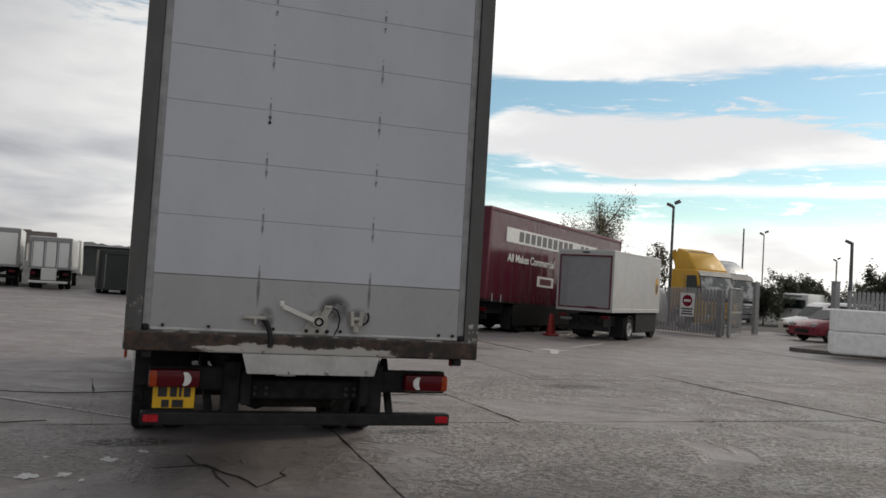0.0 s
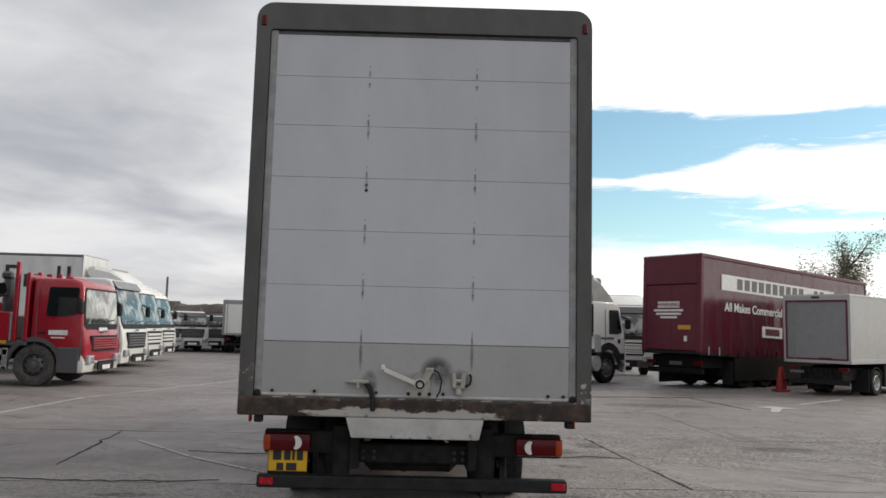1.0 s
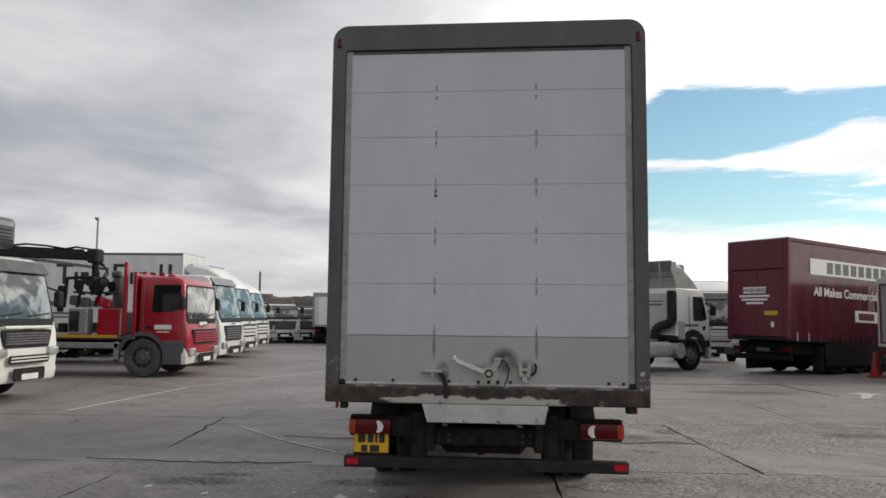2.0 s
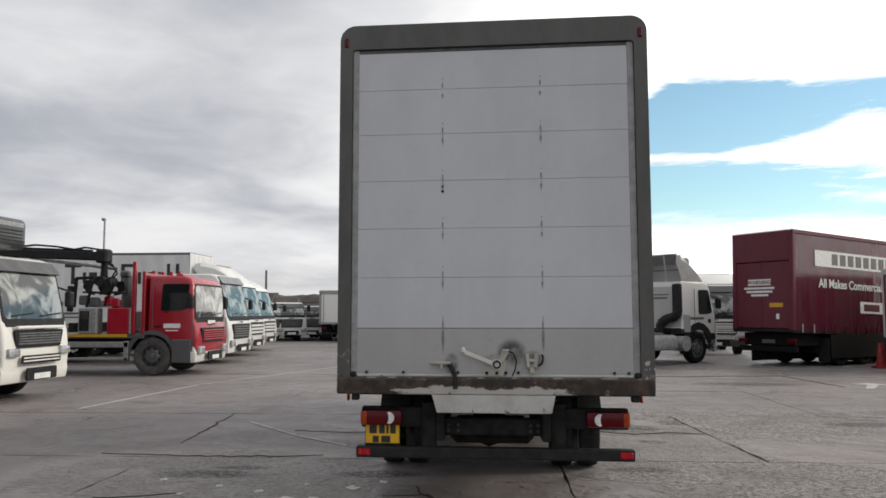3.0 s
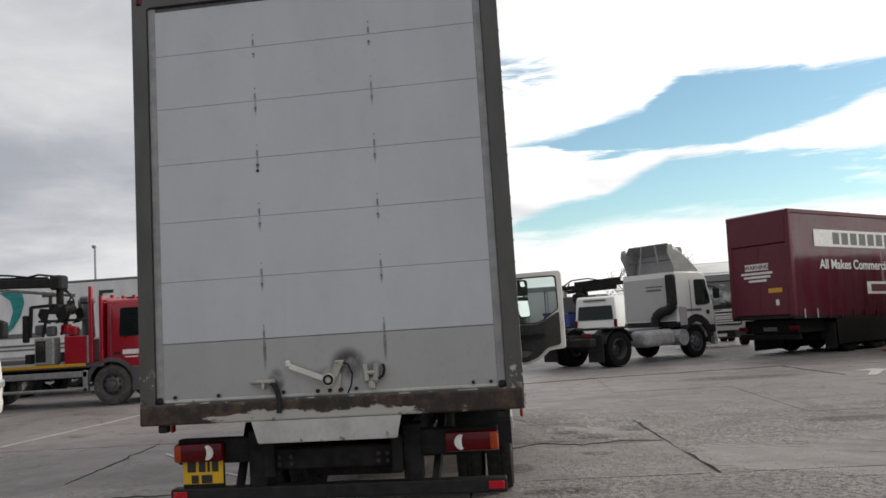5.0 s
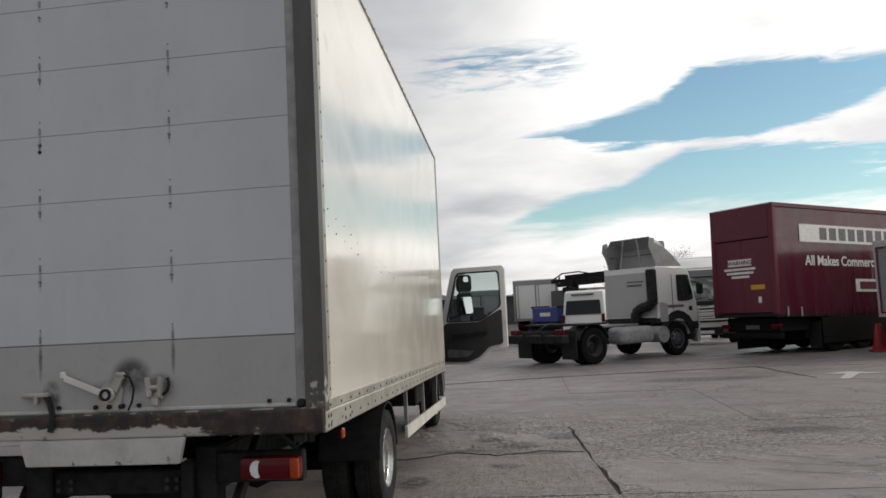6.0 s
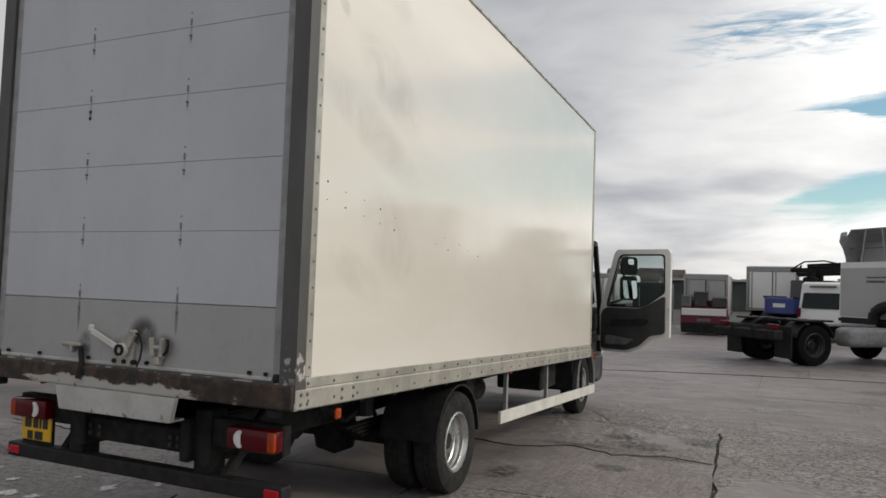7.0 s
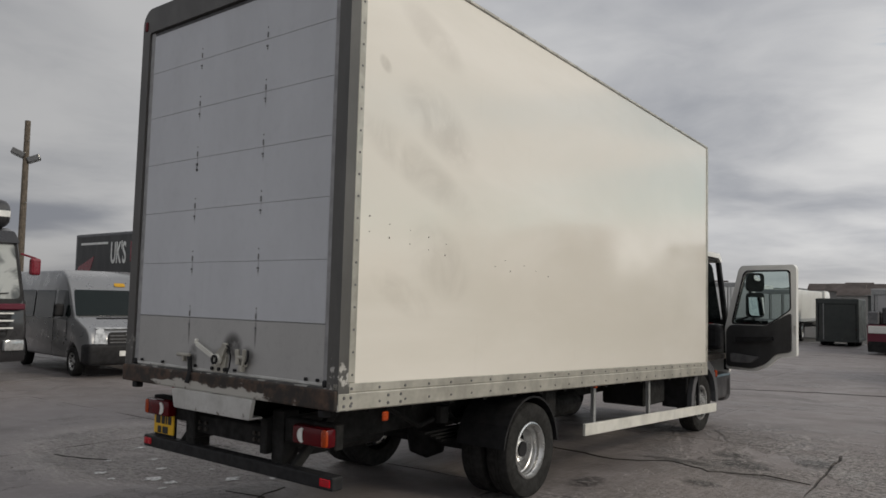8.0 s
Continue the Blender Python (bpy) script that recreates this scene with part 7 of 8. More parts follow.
def panel_van(x, y, heading, body, label, W=1.9, H=2.25, L=5.0, rear_glass=True, name="panel_van"):
    p = thing(name, place(x, y, heading), label, "van")
    pts = [(0.0, 0.35), (0.0, 0.95), (0.04, 1.10), (0.16, H - 0.08), (0.30, H), (L - 1.9, H), (L - 1.1, 1.35), (L - 0.2, 1.05), (L, 0.75), (L, 0.35)]
    bm = bmesh.new()
    f = bm.faces.new([bm.verts.new((u, -W / 2, z)) for u, z in pts])
    e = bmesh.ops.extrude_face_region(bm, geom=[f])["geom"]
    bmesh.ops.translate(bm, verts=[v for v in e if isinstance(v, bmesh.types.BMVert)], vec=(0, W, 0))
    bmesh.ops.recalc_face_normals(bm, faces=bm.faces)
    bmesh.ops.bevel(bm, geom=[ed for ed in bm.edges if abs(ed.verts[0].co.y - ed.verts[1].co.y) < 1e-4], offset=0.08, segments=2, profile=0.5, affect="EDGES", clamp_overlap=True)
    for v in bm.verts:
        if v.co.z > 1.1:
            v.co.y *= 1 - 0.08 * (v.co.z - 1.1)
    part("body", bm, body, p, smooth=True)
    if rear_glass:
        part("rear_window", prism(rpoly([(-W * 0.42, 0.12), (W * 0.42, 0.12), (W * 0.39, 0.72), (-W * 0.39, 0.72)], 0.06), axes((0.03, 0, 1.12), (0, -1, 0), (0.12, 0, H - 1.2)), 0.015), GLASS, p)
    for s in (-1, 1):
        part("tail_lamp", block(-0.02, 0.06, min(s * W * 0.43, s * W * 0.5), max(s * W * 0.43, s * W * 0.5), 0.9, 1.25, 0.015), REDLENS, p)
        part("headlight", block(L - 0.12, L + 0.02, min(s * W * 0.28, s * W * 0.46), max(s * W * 0.28, s * W * 0.46), 0.74, 0.95, 0.03), CLEARLENS, p)
        b = side_plate(rpoly([(L - 1.95, 1.22), (L - 1.95, H - 0.28), (L - 1.75, H - 0.28), (L - 1.15, 1.30)], 0.05), 0, s < 0, 0.012)
        for v in b.verts:
            v.co.y += s * (W / 2 * (1 - 0.08 * (v.co.z - 1.1)) - 0.002)
        part("side_window", b, GLASS, p)
        for x_ in (0.85, L - 0.95):
            wheel(p, x_, s * (W / 2 - 0.11), 0.33, 0.21, None, None, "car", None, s < 0)
    part("windscreen", prism(rpoly([(-W * 0.42, 0.05), (W * 0.42, 0.05), (W * 0.37, 1.05), (-W * 0.37, 1.05)], 0.06), axes((L - 1.09, 0, 1.36), (0, 1, 0), (-0.8, 0, H - 1.35)), 0.012), GLASS, p)
    part("rear_bumper", block(-0.08, 0.1, -W * 0.48, W * 0.48, 0.32, 0.55, 0.04), GREYPL, p)
    part("roof_lettering", bars([(-0.5, H - 0.22, 0.5, H - 0.14)], REAR(0.07), 0.01), GREYINK, p)
    return p


panel_van(5.75, 34.4, 64, WHITE, "white panel van with dark rear window")


def hatchback(x, y, heading, body, label, L=4.0, W=1.7, H=1.45):
    p = thing("car", place(x, y, heading), label, "car", "cars behind the gate")
    def sect(pts, taper, mat, nm):
        bm = bmesh.new()
        f = bm.faces.new([bm.verts.new((u, -W / 2, z)) for u, z in pts])
        e = bmesh.ops.extrude_face_region(bm, geom=[f])["geom"]
        bmesh.ops.translate(bm, verts=[v for v in e if isinstance(v, bmesh.types.BMVert)], vec=(0, W, 0))
        bmesh.ops.recalc_face_normals(bm, faces=bm.faces)
        bmesh.ops.bevel(bm, geom=[ed for ed in bm.edges if abs(ed.verts[0].co.y - ed.verts[1].co.y) < 1e-4], offset=0.06, segments=2, profile=0.5, affect="EDGES", clamp_overlap=True)
        for v in bm.verts:
            if v.co.z > 0.9:
                v.co.y *= 1 - taper * (v.co.z - 0.9)
        return part(nm, bm, mat, p, smooth=True)
    sect([(0, 0.28), (0.03, 0.62), (-0.15, 0.80), (-0.95, 0.95), (-1.55, H - 0.08), (-1.9, H), (-3.1, H), (-3.75, 0.98), (-L, 0.85), (-L, 0.28)], 0.28, body, "body")
    for s in (-1, 1):
        b = side_plate(rpoly([(-1.12, 0.96), (-1.62, H - 0.13), (-3.02, H - 0.13), (-3.5, 0.98)], 0.05), 0, s < 0, 0.012)
        for v in b.verts:
            v.co.y += s * (W / 2 * (1 - 0.28 * (v.co.z - 0.9)) - 0.003)
        part("side_window", b, GLASS, p)
        part("headlight", block(-0.22, 0.0, min(s * W * 0.30, s * W * 0.47), max(s * W * 0.30, s * W * 0.47), 0.62, 0.78, 0.03), CLEARLENS, p)
        for x_ in (-0.75, -3.2):
            wheel(p, x_, s * (W / 2 - 0.09), 0.30, 0.19, None, None, "car", None, s < 0)
    part("windscreen", prism(rpoly([(-W * 0.44, 0.02), (W * 0.44, 0.02), (W * 0.37, 0.68), (-W * 0.37, 0.68)], 0.06), axes((-0.93, 0, 0.955), (0, 1, 0), (-0.6, 0, H - 1.0)), 0.012), GLASS, p)
    part("grille", block(0.0, 0.035, -0.4, 0.4, 0.36, 0.52, 0.01), PLASTIC, p)


hatchback(26.25, 26.0, 176, CARRED, "bright red hatchback parked behind the gate")
hatchback(32.2, 31.6, 165, SILVER, "silver people carrier beside the red car", 4.4, 1.8, 1.75)
hatchback(29.3, 29.9, 172, WHITE, "white estate car in the row of cars", 4.6, 1.75, 1.7)
panel_van(40.3, 41.0, 20, WHITE2, "white van at the back of the compound")


def compound_cab(x, y, heading, body, label, deflector):
    p = thing("compound_truck", place(x, y, heading), label, "truck", "lorries behind the fence")
    truck_cab(p, 2.45, 2.2, 2.95, body, 0.42, -1.4, 0.5, "bars", DARKGREY, None, 0.62, deflector=deflector)
    chassis(p, -6.2, -0.9, (-5.0,), 0.5)


compound_cab(26.0, 30.9, -82, YELLOW, "yellow lorry cab with tall roof fairing", 1.05)
compound_cab(29.6, 33.6, -85, SILVER, "silver lorry cab with roof fairing", 0.8)


# ---- fence, gate, blocks ----
def palisade(a, b, h, label, name="palisade_fence"):
    a, b = Vector((*a, 0)), Vector((*b, 0))
    d = b - a
    p = thing(name, pose(a.x, a.y, 0, 0, 0, math.degrees(math.atan2(d.y, d.x))), label, "fence", kind="")
    L, n = d.length, max(2, int(d.length / 0.155))
    pale = None
    for i in range(n + 1):
        x = L * i / n
        if pale is None:
            pts = [(-0.060, 0.06), (0.060, 0.06), (0.060, h - 0.12), (0.018, h - 0.02), (0.0, h - 0.08), (-0.018, h - 0.02), (-0.060, h - 0.12)]
            pale = part("pale", prism(pts, axes((0, 0.02, 0), (1, 0, 0), (0, 0, 1)), 0.012), GALV, p)
            pale.location = (x, 0, 0)
        else:
            q = part("pale", pale.data, None, p)
            q.location = (x, 0, 0)
    for z in (0.4, h - 0.45):
        part("rail", block(0, L, 0.025, 0.065, z, z + 0.05), GALV, p)
    for i in range(max(2, int(L / 2.6) + 1)):
        x = L * i / max(1, int(L / 2.6))
        part("post", block(x - 0.05, x + 0.05, 0.065, 0.16, -0.03, h - 0.08), GALV, p)
    return p


palisade((21.2, 29.6), (22.1, 26.4), 2.02, "grey galvanised palisade fence panel")
palisade((22.15, 26.3), (22.25, 25.9), 2.02, "folded palisade gate leaf", "palisade_gate")
palisade((23.9, 21.4), (46.0, 10.5), 2.2, "grey palisade fence behind the blocks")


def mesh_gate(a, b, h):
    a, b = Vector((*a, 0)), Vector((*b, 0))
    d = b - a
    p = thing("mesh_gate", pose(a.x, a.y, 0, 0, 0, math.degrees(math.atan2(d.y, d.x))), "open wire mesh gate in a steel frame", "gate")
    L = d.length
    part("gate_frame", join(beam((0, 0, 0.1), (0, 0, h), 0.06, 0.06), beam((L, 0, 0.1), (L, 0, h), 0.06, 0.06), beam((0, 0, 0.12), (L, 0, 0.12), 0.05, 0.05), beam((0, 0, h), (L, 0, h), 0.05, 0.05), beam((0, 0, h / 2), (L, 0, h / 2), 0.04, 0.04)), GALV, p)
    tagged(part("mesh_wire", join(*[block(L * i / 40 - 0.005, L * i / 40 + 0.005, -0.004, 0.004, 0.12, h) for i in range(1, 40)], *[block(0, L, -0.004, 0.004, 0.12 + (h - 0.12) * i / 16 - 0.005, 0.12 + (h - 0.12) * i / 16 + 0.005) for i in range(1, 16)]), GALV, p), kind="stuff")


mesh_gate((22.3, 25.9), (24.4, 27.6), 2.05)
for x, y in ((27.05, 29.7), (23.5, 21.7)):
    g = thing("gate_post", pose(x, y, 0), "square grey steel gate post", "post", "posts of the gate")
    part("shaft", block(-0.11, 0.11, -0.11, 0.11, -0.03, 2.45, 0.01, 1), GALV, g)
    part("cap", block(-0.125, 0.125, -0.125, 0.125, 2.45, 2.48, 0.008, 1), GALV, g)


def sign():
    p = thing("warning_sign", pose(21.62, 27.7, -0.20, 0, 0, -74), "white notice with red disc on the fence", "sign")
    m = axes((0, -0.02, 0), (1, 0, 0), (0, 0, 1))
    part("board", prism(rrect(-0.36, 0.95, 0.36, 1.95, 0.03), m, 0.008), WHITEINK, p)
    part("disc", lathe([(0, 0), (0.25, 0), (0.25, 0.004), (0, 0.004)], 28, m @ Matrix.Translation((0, 1.62, 0.009))), CARRED, p)
    part("disc_bar", bars([(-0.17, 1.57, 0.17, 1.67)], m @ Matrix.Translation((0, 0, 0.014)), 0.003), WHITEINK, p)
    for bar in ((-0.30, 1.24, 0.30, 1.30), (-0.26, 1.13, 0.26, 1.19), (-0.3, 1.02, 0.3, 1.08)):
        part("text_bar", bars([bar], m @ Matrix.Translation((0, 0, 0.009)), 0.003), INK, p)


sign()


def barrier_blocks():
    first = None
    d = Vector((0.80, -0.60, 0))
    o = Vector((19.75, 18.3, 0))
    ang = math.degrees(math.atan2(d.y, d.x))
    for row in range(2):
        for i in range(6):
            c = o + d * (0.75 + 1.52 * i + 0.02 * row) + Vector((0, 0, 0.128 + 0.685 * row))
            if first is None:
                p = thing("concrete_block", pose(c.x, c.y, c.z, 0, 0, ang), "whitewashed interlocking concrete block in a low wall", "block", "stacked concrete blocks")
                part("body", block(-0.75, 0.75, -0.38, 0.38, 0, 0.68, 0.05, 2), BLOCK, p)

                first = p
            else:
                copy_thing(first, pose(c.x, c.y, c.z, 0, 0, ang + 0.6 * (i % 3 - 1)))


barrier_blocks()
kb = bmesh.new()
kp = rpoly([(19.7, 20.1), (21.0, 18.0), (30.6, 10.6), (46, 0.0), (46, 11.5), (25.4, 22.2), (24.4, 22.4)], 0.6)
kb = prism(kp, Matrix.Translation((0, 0, -0.03)), 0.16, 0.0)
kerb = solid("pavement", kb, KERB, "raised concrete kerb island under the blocks", "pavement", kind="structure")

light_pole(25.5, 34.3, 6.3, "slim dark lamp column with cluster head", 2, DARKGREY, 0.09, "lamp_column")
light_pole(47.1, 51.5, 7.1, "grey double-headed lamp column", 2, GALV, 0.065)
light_pole(26.6, 23.9, 4.2, "dark camera column by the gate", 1, DARKGREY, 0.09, "lamp_column")
light_pole(65.5, 61.4, 6.2, "far grey double-headed lamp column", 2, GALV, 0.1)
light_pole(-20.4, 41.5, 6.9, "grey lamp column behind the lorries", 1, GALV, 0.07)
light_pole(42.6, 48.7, 7.1, "bare dark pole over the compound", 0, DARKGREY, 0.08, "bare_pole")
light_pole(-14.2, 52.0, 4.6, "dark post beyond the row of lorries", 0, DARKGREY, 0.10, "bare_pole")


# ---- distance: sheds, woods, trees ----
def shed(x0, x1, y0, y1, h, ridge, label):
    p = thing("warehouse", pose((x0 + x1) / 2, (y0 + y1) / 2, 0), label, "building")
    w, d = (x1 - x0) / 2, (y1 - y0) / 2
    part("wall", block(-w, w, -d, d, -0.03, h), CLAD, p)
    part("roof", prism([(-d - 0.4, h - 0.02), (d + 0.4, h - 0.02), (0, h + ridge)], axes((-w - 0.3, 0, 0), (0, 1, 0), (0, 0, 1)), 2 * w + 0.6), ROOFM, p)
    n = int(w / 3)
    for i in range(n):
        x = -w + (2 * w) * (i + 0.5) / n
        part("cladding_rib", block(x - 0.1, x + 0.1, -d - 0.06, -d, 0, h), ROOFM, p)
    part("roller_door", block(-w * 0.3, -w * 0.3 + 4, -d - 0.05, -d + 0.02, 0, 3.6), GALV, p)


shed(-8, 40, 90, 108, 3.1, 0.3, "long low warehouse with dark sheet roof")
shed(-62, -30, 78, 94, 2.4, 0.5, "low shed beyond the parked lorries")


def hill(y, x0, x1, h, seed, label, a=0.0):
    rng = random.Random(seed)
    n, m = 420, 6
    bm = bmesh.new()
    rows = []
    for j in range(m + 1):
        row = []
        for i in range(n + 1):
            x = x0 + (x1 - x0) * i / n
            env = math.sin(math.pi * (j / m) * 0.5)
            z = h * env * (0.62 + 0.38 * math.sin(x * 0.006 + seed)) + (rng.random() * 0.10 * h * env) + 0.16 * h * noise.noise((x * 0.05, j * 1.3, seed)) * env + 0.13 * h * abs(noise.noise((x * 0.16, j * 1.3, seed + 7))) * env
            row.append(bm.verts.new((x, y + j * 14 + a * x, z - 0.2 if j else -0.2)))
        rows.append(row)
    for p, q in zip(rows, rows[1:]):
        for i in range(n):
            bm.faces.new((p[i], p[i + 1], q[i + 1], q[i]))
    top, back = rows[-1], [bm.verts.new((v.co.x, v.co.y + 8, -0.2)) for v in rows[-1]]
    for i in range(n):
        bm.faces.new((top[i], top[i + 1], back[i + 1], back[i]))
    return solid("backdrop", bm, HILLM, label, "hill", kind="structure", smooth=False)


hill(360, -520, 520, 13, 3, "distant wooded ridge on the horizon")


def far_houses():
    rng = random.Random(5)
    p = thing("far_houses", pose(0, 300, 0), "pale houses with dark roofs on the distant hillside", "houses", kind="stuff")
    walls, roofs = [], []
    for i in range(110):
        x, y, w, hh = rng.uniform(-340, -50), rng.uniform(0, 52), rng.uniform(6, 13), rng.uniform(4, 6.5)
        base = y * 0.09
        walls.append(block(x, x + w, y, y + 6, -0.1, base + hh))
        roofs.append(prism([(y - 0.6, base + hh), (y + 6.6, base + hh), (y + 3, base + hh + 2.6)], axes((x - 0.3, 0, 0), (0, 1, 0), (0, 0, 1)), w + 0.6))
    part("house_walls", join(*walls), HOUSEM, p)
    part("house_roofs", join(*roofs), HOUSER, p)


far_houses()


def tree(x, y, h, spread, seed, label, leaf=None, clumps=260, size=1.0, droop=0.0):
    rng = random.Random(seed)
    p = thing("tree", pose(x, y, -0.03), label, "tree")
    tips, limbs = [], []
    top = h * 0.8
    trunk = []
    q = Vector((0, 0, 0))
    for i in range(6):
        e = Vector((rng.uniform(-0.12, 0.12) * i, rng.uniform(-0.12, 0.12) * i, top * (i + 1) / 6))
        trunk.append(rod(q, e, 0.022 * h * (1 - i / 7), 8, 0.022 * h * (1 - (i + 1) / 7)))
        if i >= 1:
            for k in range(4):
                a = rng.uniform(0, 2 * math.pi)
                r = spread * rng.uniform(0.5, 1.0) * (1 - 0.45 * i / 6)
                t = e + Vector((r * math.cos(a), r * math.sin(a), rng.uniform(0.05, 0.28) * h))
                mid = e.lerp(t, 0.5) + Vector((0, 0, -0.03 * h))
                limbs += [rod(e, mid, 0.007 * h, 5, 0.005 * h), rod(mid, t, 0.005 * h, 5, 0.002 * h)]
                tips += [mid, t, t.lerp(mid, 0.5)]
        q = e
    part("trunk", join(*trunk), BARK, p)
    part("limbs", join(*limbs), BARK, p)
    bm = bmesh.new()
    for i in range(clumps):
        c = rng.choice(tips) + Vector([rng.gauss(0, spread * 0.10) for _ in range(3)])
        c.z -= droop * h * rng.random() ** 2
        for k in range(22):
            o = c + Vector((rng.gauss(0, 0.026 * h), rng.gauss(0, 0.026 * h), rng.gauss(-0.02 * h, 0.045 * h)))
            s = rng.uniform(0.006, 0.013) * h * size
            u = Vector([rng.gauss(0, 1) for _ in range(3)]).normalized()
            v = u.orthogonal().normalized()
            bm.faces.new([bm.verts.new(o + u * s), bm.verts.new(o + v * s * 0.6), bm.verts.new(o - u * s), bm.verts.new(o - v * s * 0.6)])
    part("crown", bm, leaf or LEAF, p)


tree(23.7, 39.2, 6.5, 2.5, 31, "tall airy birch with sparse drooping olive leaves", LEAFD, 1100, 0.85, 0.2)
tree(22.9, 41.0, 5.2, 1.8, 12, "small rounded tree behind the trailer", LEAF, 300, 1.6, 0.15)
tree(12.0, 46.0, 4.2, 2.0, 13, "low sparse tree beyond the yard", LEAFD, 260, 0.8)
tree(24.5, 33.9, 4.2, 0.8, 14, "thin shrub beside the lamp column", LEAFD, 130, 1.6)
tree(41.9, 43.0, 3.2, 2.4, 15, "dense dark roadside tree", LEAF, 700, 2.6)
tree(44.6, 43.0, 2.8, 2.2, 16, "low dark hedge tree", LEAF, 600, 2.6)
tree(39.2, 42.5, 2.7, 2.2, 19, "low dark bush behind the silver cab", LEAF, 600, 2.6)
tree(48.5, 42.0, 3.0, 2.2, 20, "low dark hedge bush by the fence", LEAF, 600, 2.6)
tree(38.2, 32.0, 3.6, 1.8, 17, "dark tree at the end of the fence", LEAF, 600, 2.4)
tree(40.5, 31.5, 2.9, 1.8, 21, "low dark bush at the end of the fence", LEAF, 500, 2.4)
tree(9.3, 52.0, 4.3, 1.8, 18, "thin bare tree far behind the lorries", LEAFD, 60)


# ---- worn paint on the yard ----
def paint_mark(name, pts, label):
    return solid(name, prism(pts, Matrix.Translation((0, 0, 0.002)), 0.003), SPILL if name == "marking_spot" else LINE, label, "road marking", kind="structure")


def strip(a, b, w):
    a, b = Vector(a), Vector(b)
    n = (b - a).orthogonal().normalized() * w / 2
    return [tuple(a + n), tuple(a - n), tuple(b - n), tuple(b + n)]


paint_mark("marking_arrow", [(9.22, 16.6), (9.40, 16.57), (9.90, 17.45), (10.4, 17.36), (9.9, 17.98), (9.35, 17.68), (9.68, 17.52)], "worn white arrow painted on the concrete")
paint_mark("marking_line", strip((10.9, 18.6), (13.0, 20.4), 0.10), "faded white bay line")
for a, b, w in (((-2.5, 10.84), (-1.98, 10.2), 0.05), ((-1.94, 10.14), (-1.48, 9.57), 0.035), ((-1.42, 9.52), (-0.65, 8.8), 0.045), ((-0.6, 8.75), (0.0, 8.22), 0.03)):
    paint_mark("marking_line", strip(a, b, w), "worn thin diagonal white line on the concrete")
for a, b in (((-6.0, 12.3), (-5.6, 16.9)), ((-5.57, 17.0), (-3.5, 23.3))):
    paint_mark("marking_line", strip(a, b, 0.07), "faded white bay line by the lorries")


def blotch(x, y, r, seed):
    rng = random.Random(seed)
    reach = [r * rng.uniform(0.35, 1.15) for k in range(18)]
    return [(x + reach[k] * math.cos(k * math.pi / 9), y + 1.3 * reach[k] * math.sin(k * math.pi / 9)) for k in range(18)]


for k, (x, y, r) in enumerate(((-0.68, 5.96, 0.08), (-0.44, 5.97, 0.06), (-0.16, 6.43, 0.07), (-1.0, 6.25, 0.05), (0.1, 6.7, 0.05), (-1.25, 5.75, 0.05), (-0.95, 5.7, 0.035), (-1.45, 6.45, 0.05), (-0.62, 6.55, 0.03), (-1.7, 6.1, 0.04), (-0.3, 5.8, 0.03), (-2.1, 6.7, 0.05))):
    paint_mark("marking_spot", blotch(x, y, r, k), "spilled white paint spot on the concrete")


def crack(points, w, seed):
    """A jagged open crack, widest in its middle."""
    rng = random.Random(seed)
    line = []
    for a, b in zip(points, points[1:]):
        n = max(2, int((Vector(b) - Vector(a)).length / 0.12))
        line += [Vector(a).lerp(Vector(b), i / n) + Vector((rng.gauss(0, 0.019), rng.gauss(0, 0.019))) for i in range(n)]
    line.append(Vector(points[-1]))
    left, right = [], []
    for i, p in enumerate(line):
        d = (line[min(i + 1, len(line) - 1)] - line[max(i - 1, 0)]).normalized()
        q = Vector((-d.y, d.x)) * w * rng.uniform(0.25, 0.75) * math.sin(math.pi * (i + 0.6) / (len(line) + 0.2))
        left.append(p + q), right.append(p - q)
    bm = bmesh.new()
    rows = [[bm.verts.new((v.x, v.y, z)) for v in side] for side in (left, right) for z in (0.0035, -0.01)]
    for a, b in ((0, 2), (0, 1), (2, 3)):
        for i in range(len(line) - 1):
            bm.faces.new((rows[a][i], rows[a][i + 1], rows[b][i + 1], rows[b][i]))
    part("crack", bm, UNDER, ground)


for k, (pts, w) in enumerate((
        ([(0.21, 6.1), (0.55, 6.2), (0.75, 5.79), (0.91, 5.49), (1.14, 5.78), (1.18, 5.99)], 0.022),
        ([(-1.6, 10.0), (-0.7, 9.9), (0.1, 10.1), (1.7, 9.9), (2.08, 9.8), (2.65, 10.16), (3.1, 9.9), (3.6, 10.05), (4.05, 9.95)], 0.035),
        ([(-2.8, 8.9), (-2.9, 10.1), (-3.08, 11.9)], 0.025),
        ([(0.41, 6.54), (0.65, 5.95), (0.7, 5.5)], 0.018),
        ([(-2.4, 5.9), (-2.0, 6.0), (-1.7, 6.15)], 0.02),
        ([(-3.45, 8.1), (-2.5, 8.02), (-1.87, 8.02), (-1.27, 8.05), (-0.8, 8.14)], 0.026),
        ([(9.42, 12.9), (9.46, 10.5), (9.65, 8.7), (9.75, 7.7)], 0.055),
        ([(0.4, 18.2), (2.2, 19.0), (4.2, 19.5), (5.6, 19.7), (7.0, 19.9), (8.7, 20.1), (8.8, 18.5), (8.95, 17.0)], 0.085))):
    crack(pts, w, 40 + k)


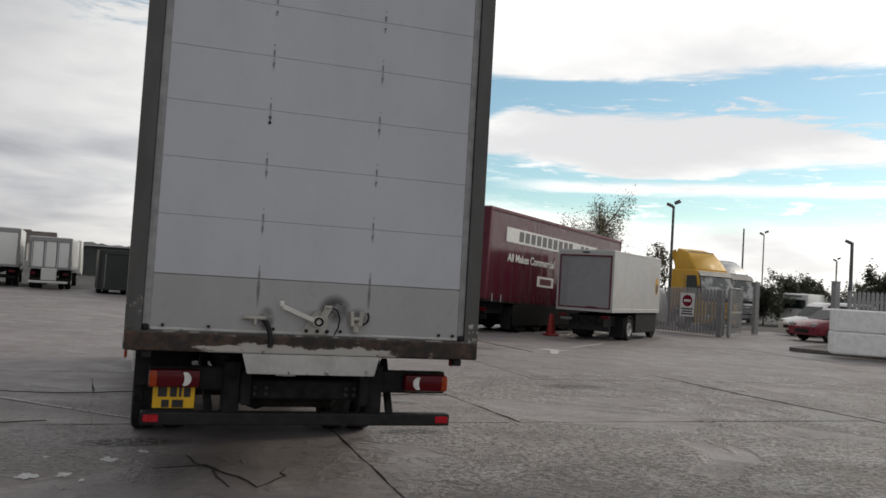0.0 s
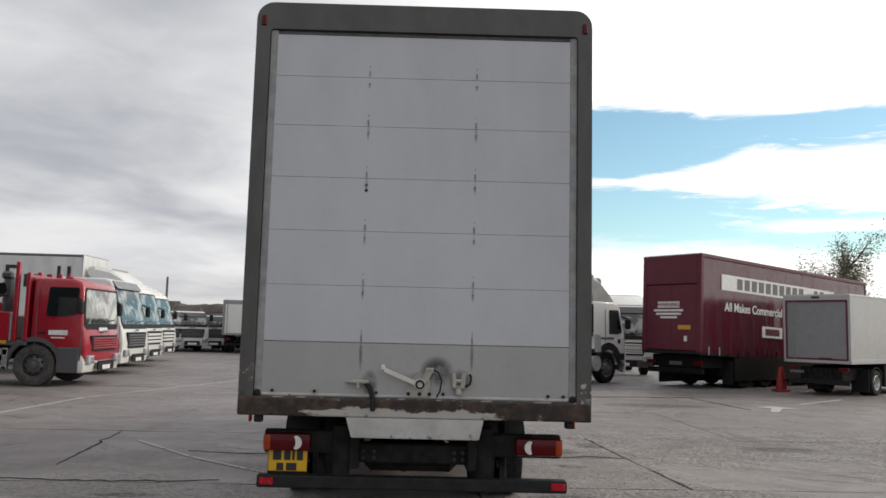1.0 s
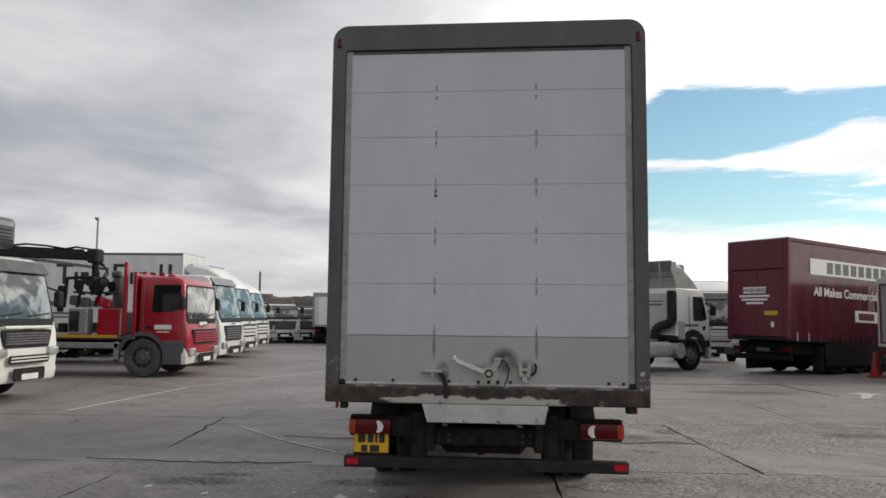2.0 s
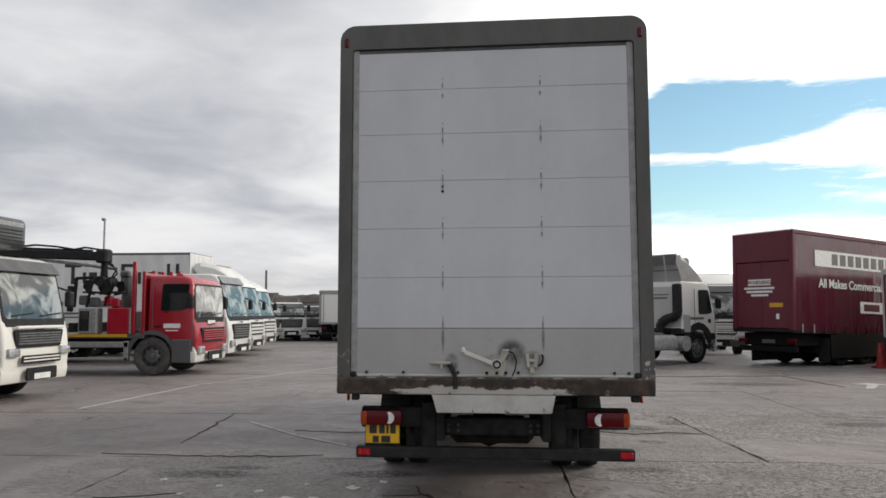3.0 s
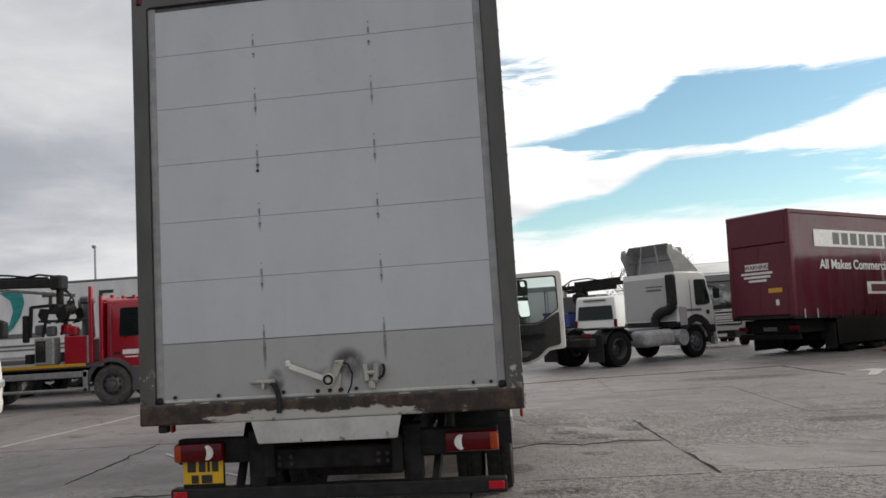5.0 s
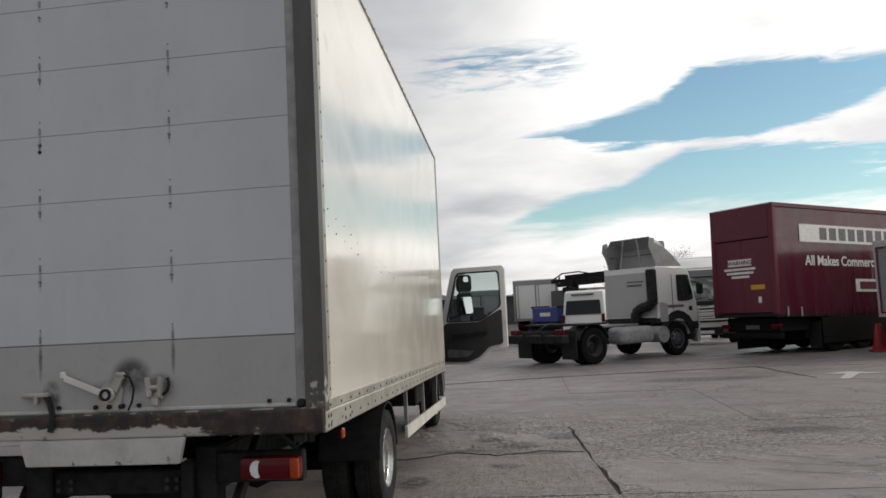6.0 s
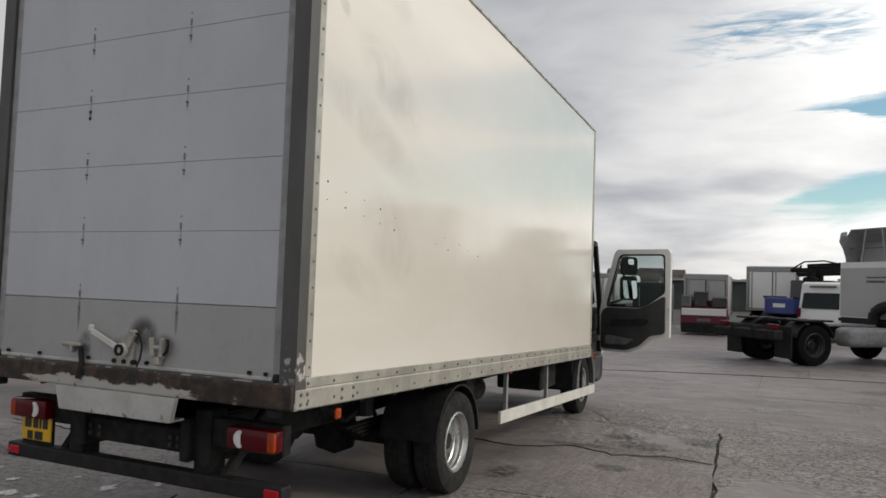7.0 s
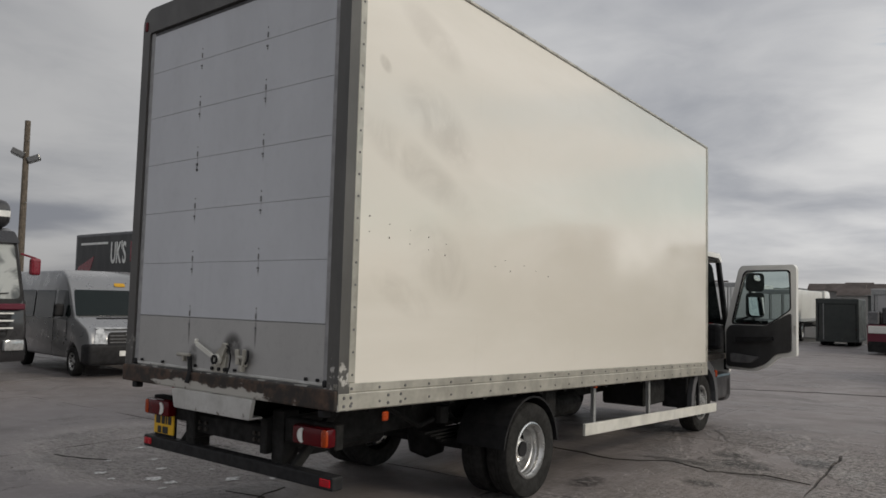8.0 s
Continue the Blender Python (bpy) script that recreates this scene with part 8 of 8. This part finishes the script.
def loose_grit():
    """Small stones and flakes that have come loose from the worn slabs."""
    rng = random.Random(77)
    verts, faces = [], []
    zones = ((1.9, 7.0, 4.2, 9.6, 2600), (-2.6, 0.0, 5.2, 8.4, 900), (3.0, 8.0, 9.5, 12.5, 700))
    for x0, x1, y0, y1, n in zones:
        made = 0
        while made < n:
            x, y = rng.uniform(x0, x1), rng.uniform(y0, y1)
            if noise.noise((x * 0.9, y * 0.9, 4.0)) + 0.5 * noise.noise((x * 2.7, y * 2.7, 1.0)) < rng.uniform(-0.05, 0.35):
                continue
            if -0.2 < x < 2.5 and y > 5.2:
                continue
            s, a = rng.uniform(0.003, 0.008), rng.uniform(0, 6.28)
            k = len(verts)
            for i in range(4):
                b = a + i * math.pi / 2 + rng.uniform(-0.4, 0.4)
                r = s * rng.uniform(0.7, 1.3)
                verts.append((x + r * math.cos(b), y + r * math.sin(b), -0.004))
            verts.append((x, y, rng.uniform(0.3, 0.9) * s + 0.001))
            faces += [(k + i, k + (i + 1) % 4, k + 4) for i in range(4)]
            made += 1
    me = bpy.data.meshes.new("loose_grit")
    me.from_pydata(verts, [], faces)
    m = Mat("grit_stone", 0.9)
    m.color(m.mix(m.n.new("ShaderNodeNewGeometry").outputs["Random Per Island"], (0.13, 0.118, 0.114), (0.46, 0.43, 0.42)))
    me.materials.append(m.m)
    tagged(new("loose_grit", me), "loose grey grit scattered on the worn concrete", "grit", kind="stuff")


loose_grit()


# ---- concrete slabs ----
def slabs():
    rng = random.Random(21)
    rows_y = [-14.6, -10.8, -6.9, -3.2, 0.4, 4.15, 7.95, 11.85, 15.9, 20.15, 24.3, 28.4, 32.6, 36.8, 41.0, 45.2]
    offs = {4.15: 1.9, 7.95: 4.12, 11.85: 6.4, 15.9: 8.8}
    for ya, yb in zip(rows_y, rows_y[1:]):
        x = offs.get(ya, rng.uniform(0, 4.6)) - 4.6 * 7
        while x < 28:
            x1 = x + 4.6
            g = 0.014 if ya < 9 else 0.003
            lean = -0.064 if ya == 7.95 else 0.0
            def edge(p, q, k):
                out = []
                for i in range(k):
                    t = i / k
                    px_, py_ = p[0] + (q[0] - p[0]) * t, p[1] + (q[1] - p[1]) * t
                    j = (0.012 if ya < 9 else 0.001) if i else 0.0
                    if rng.random() < 0.14 and i and ya < 9:
                        j = 0.036
                    out.append((px_ + rng.uniform(-j, j) * (1 if p[0] == q[0] else 0), py_ + rng.uniform(-j, j) * (1 if p[1] == q[1] else 0)))
                return out
            w = 0.002
            # two joints have opened wide
            wa = {4.15: 0.009, 7.95: 0.017}.get(ya, w) if abs(x - offs.get(ya, 99)) < 0.1 else w
            wb = {4.15: 0.009, 7.95: 0.017}.get(ya, w) if abs(x1 - offs.get(ya, 99)) < 0.1 else w
            a, b, c, d = (x + wa, ya + g), (x1 - wb, ya + g), (x1 - wb, yb - g), (x + wa, yb - g)
            pts = edge(a, b, 14) + edge(b, c, 12) + edge(c, d, 14) + edge(d, a, 12)
            bm = bmesh.new()
            lift = rng.uniform(-0.006, 0.0)
            top = [bm.verts.new((u + lean * (v - 9.4), v, lift)) for u, v in pts]
            low = [bm.verts.new((u + lean * (v - 9.4), v, -0.029)) for u, v in pts]
            bm.faces.new(top)
            n = len(pts)
            for i in range(n):
                bm.faces.new((top[i], low[i], low[(i + 1) % n], top[(i + 1) % n]))
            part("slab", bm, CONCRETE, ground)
            x = x1


slabs()
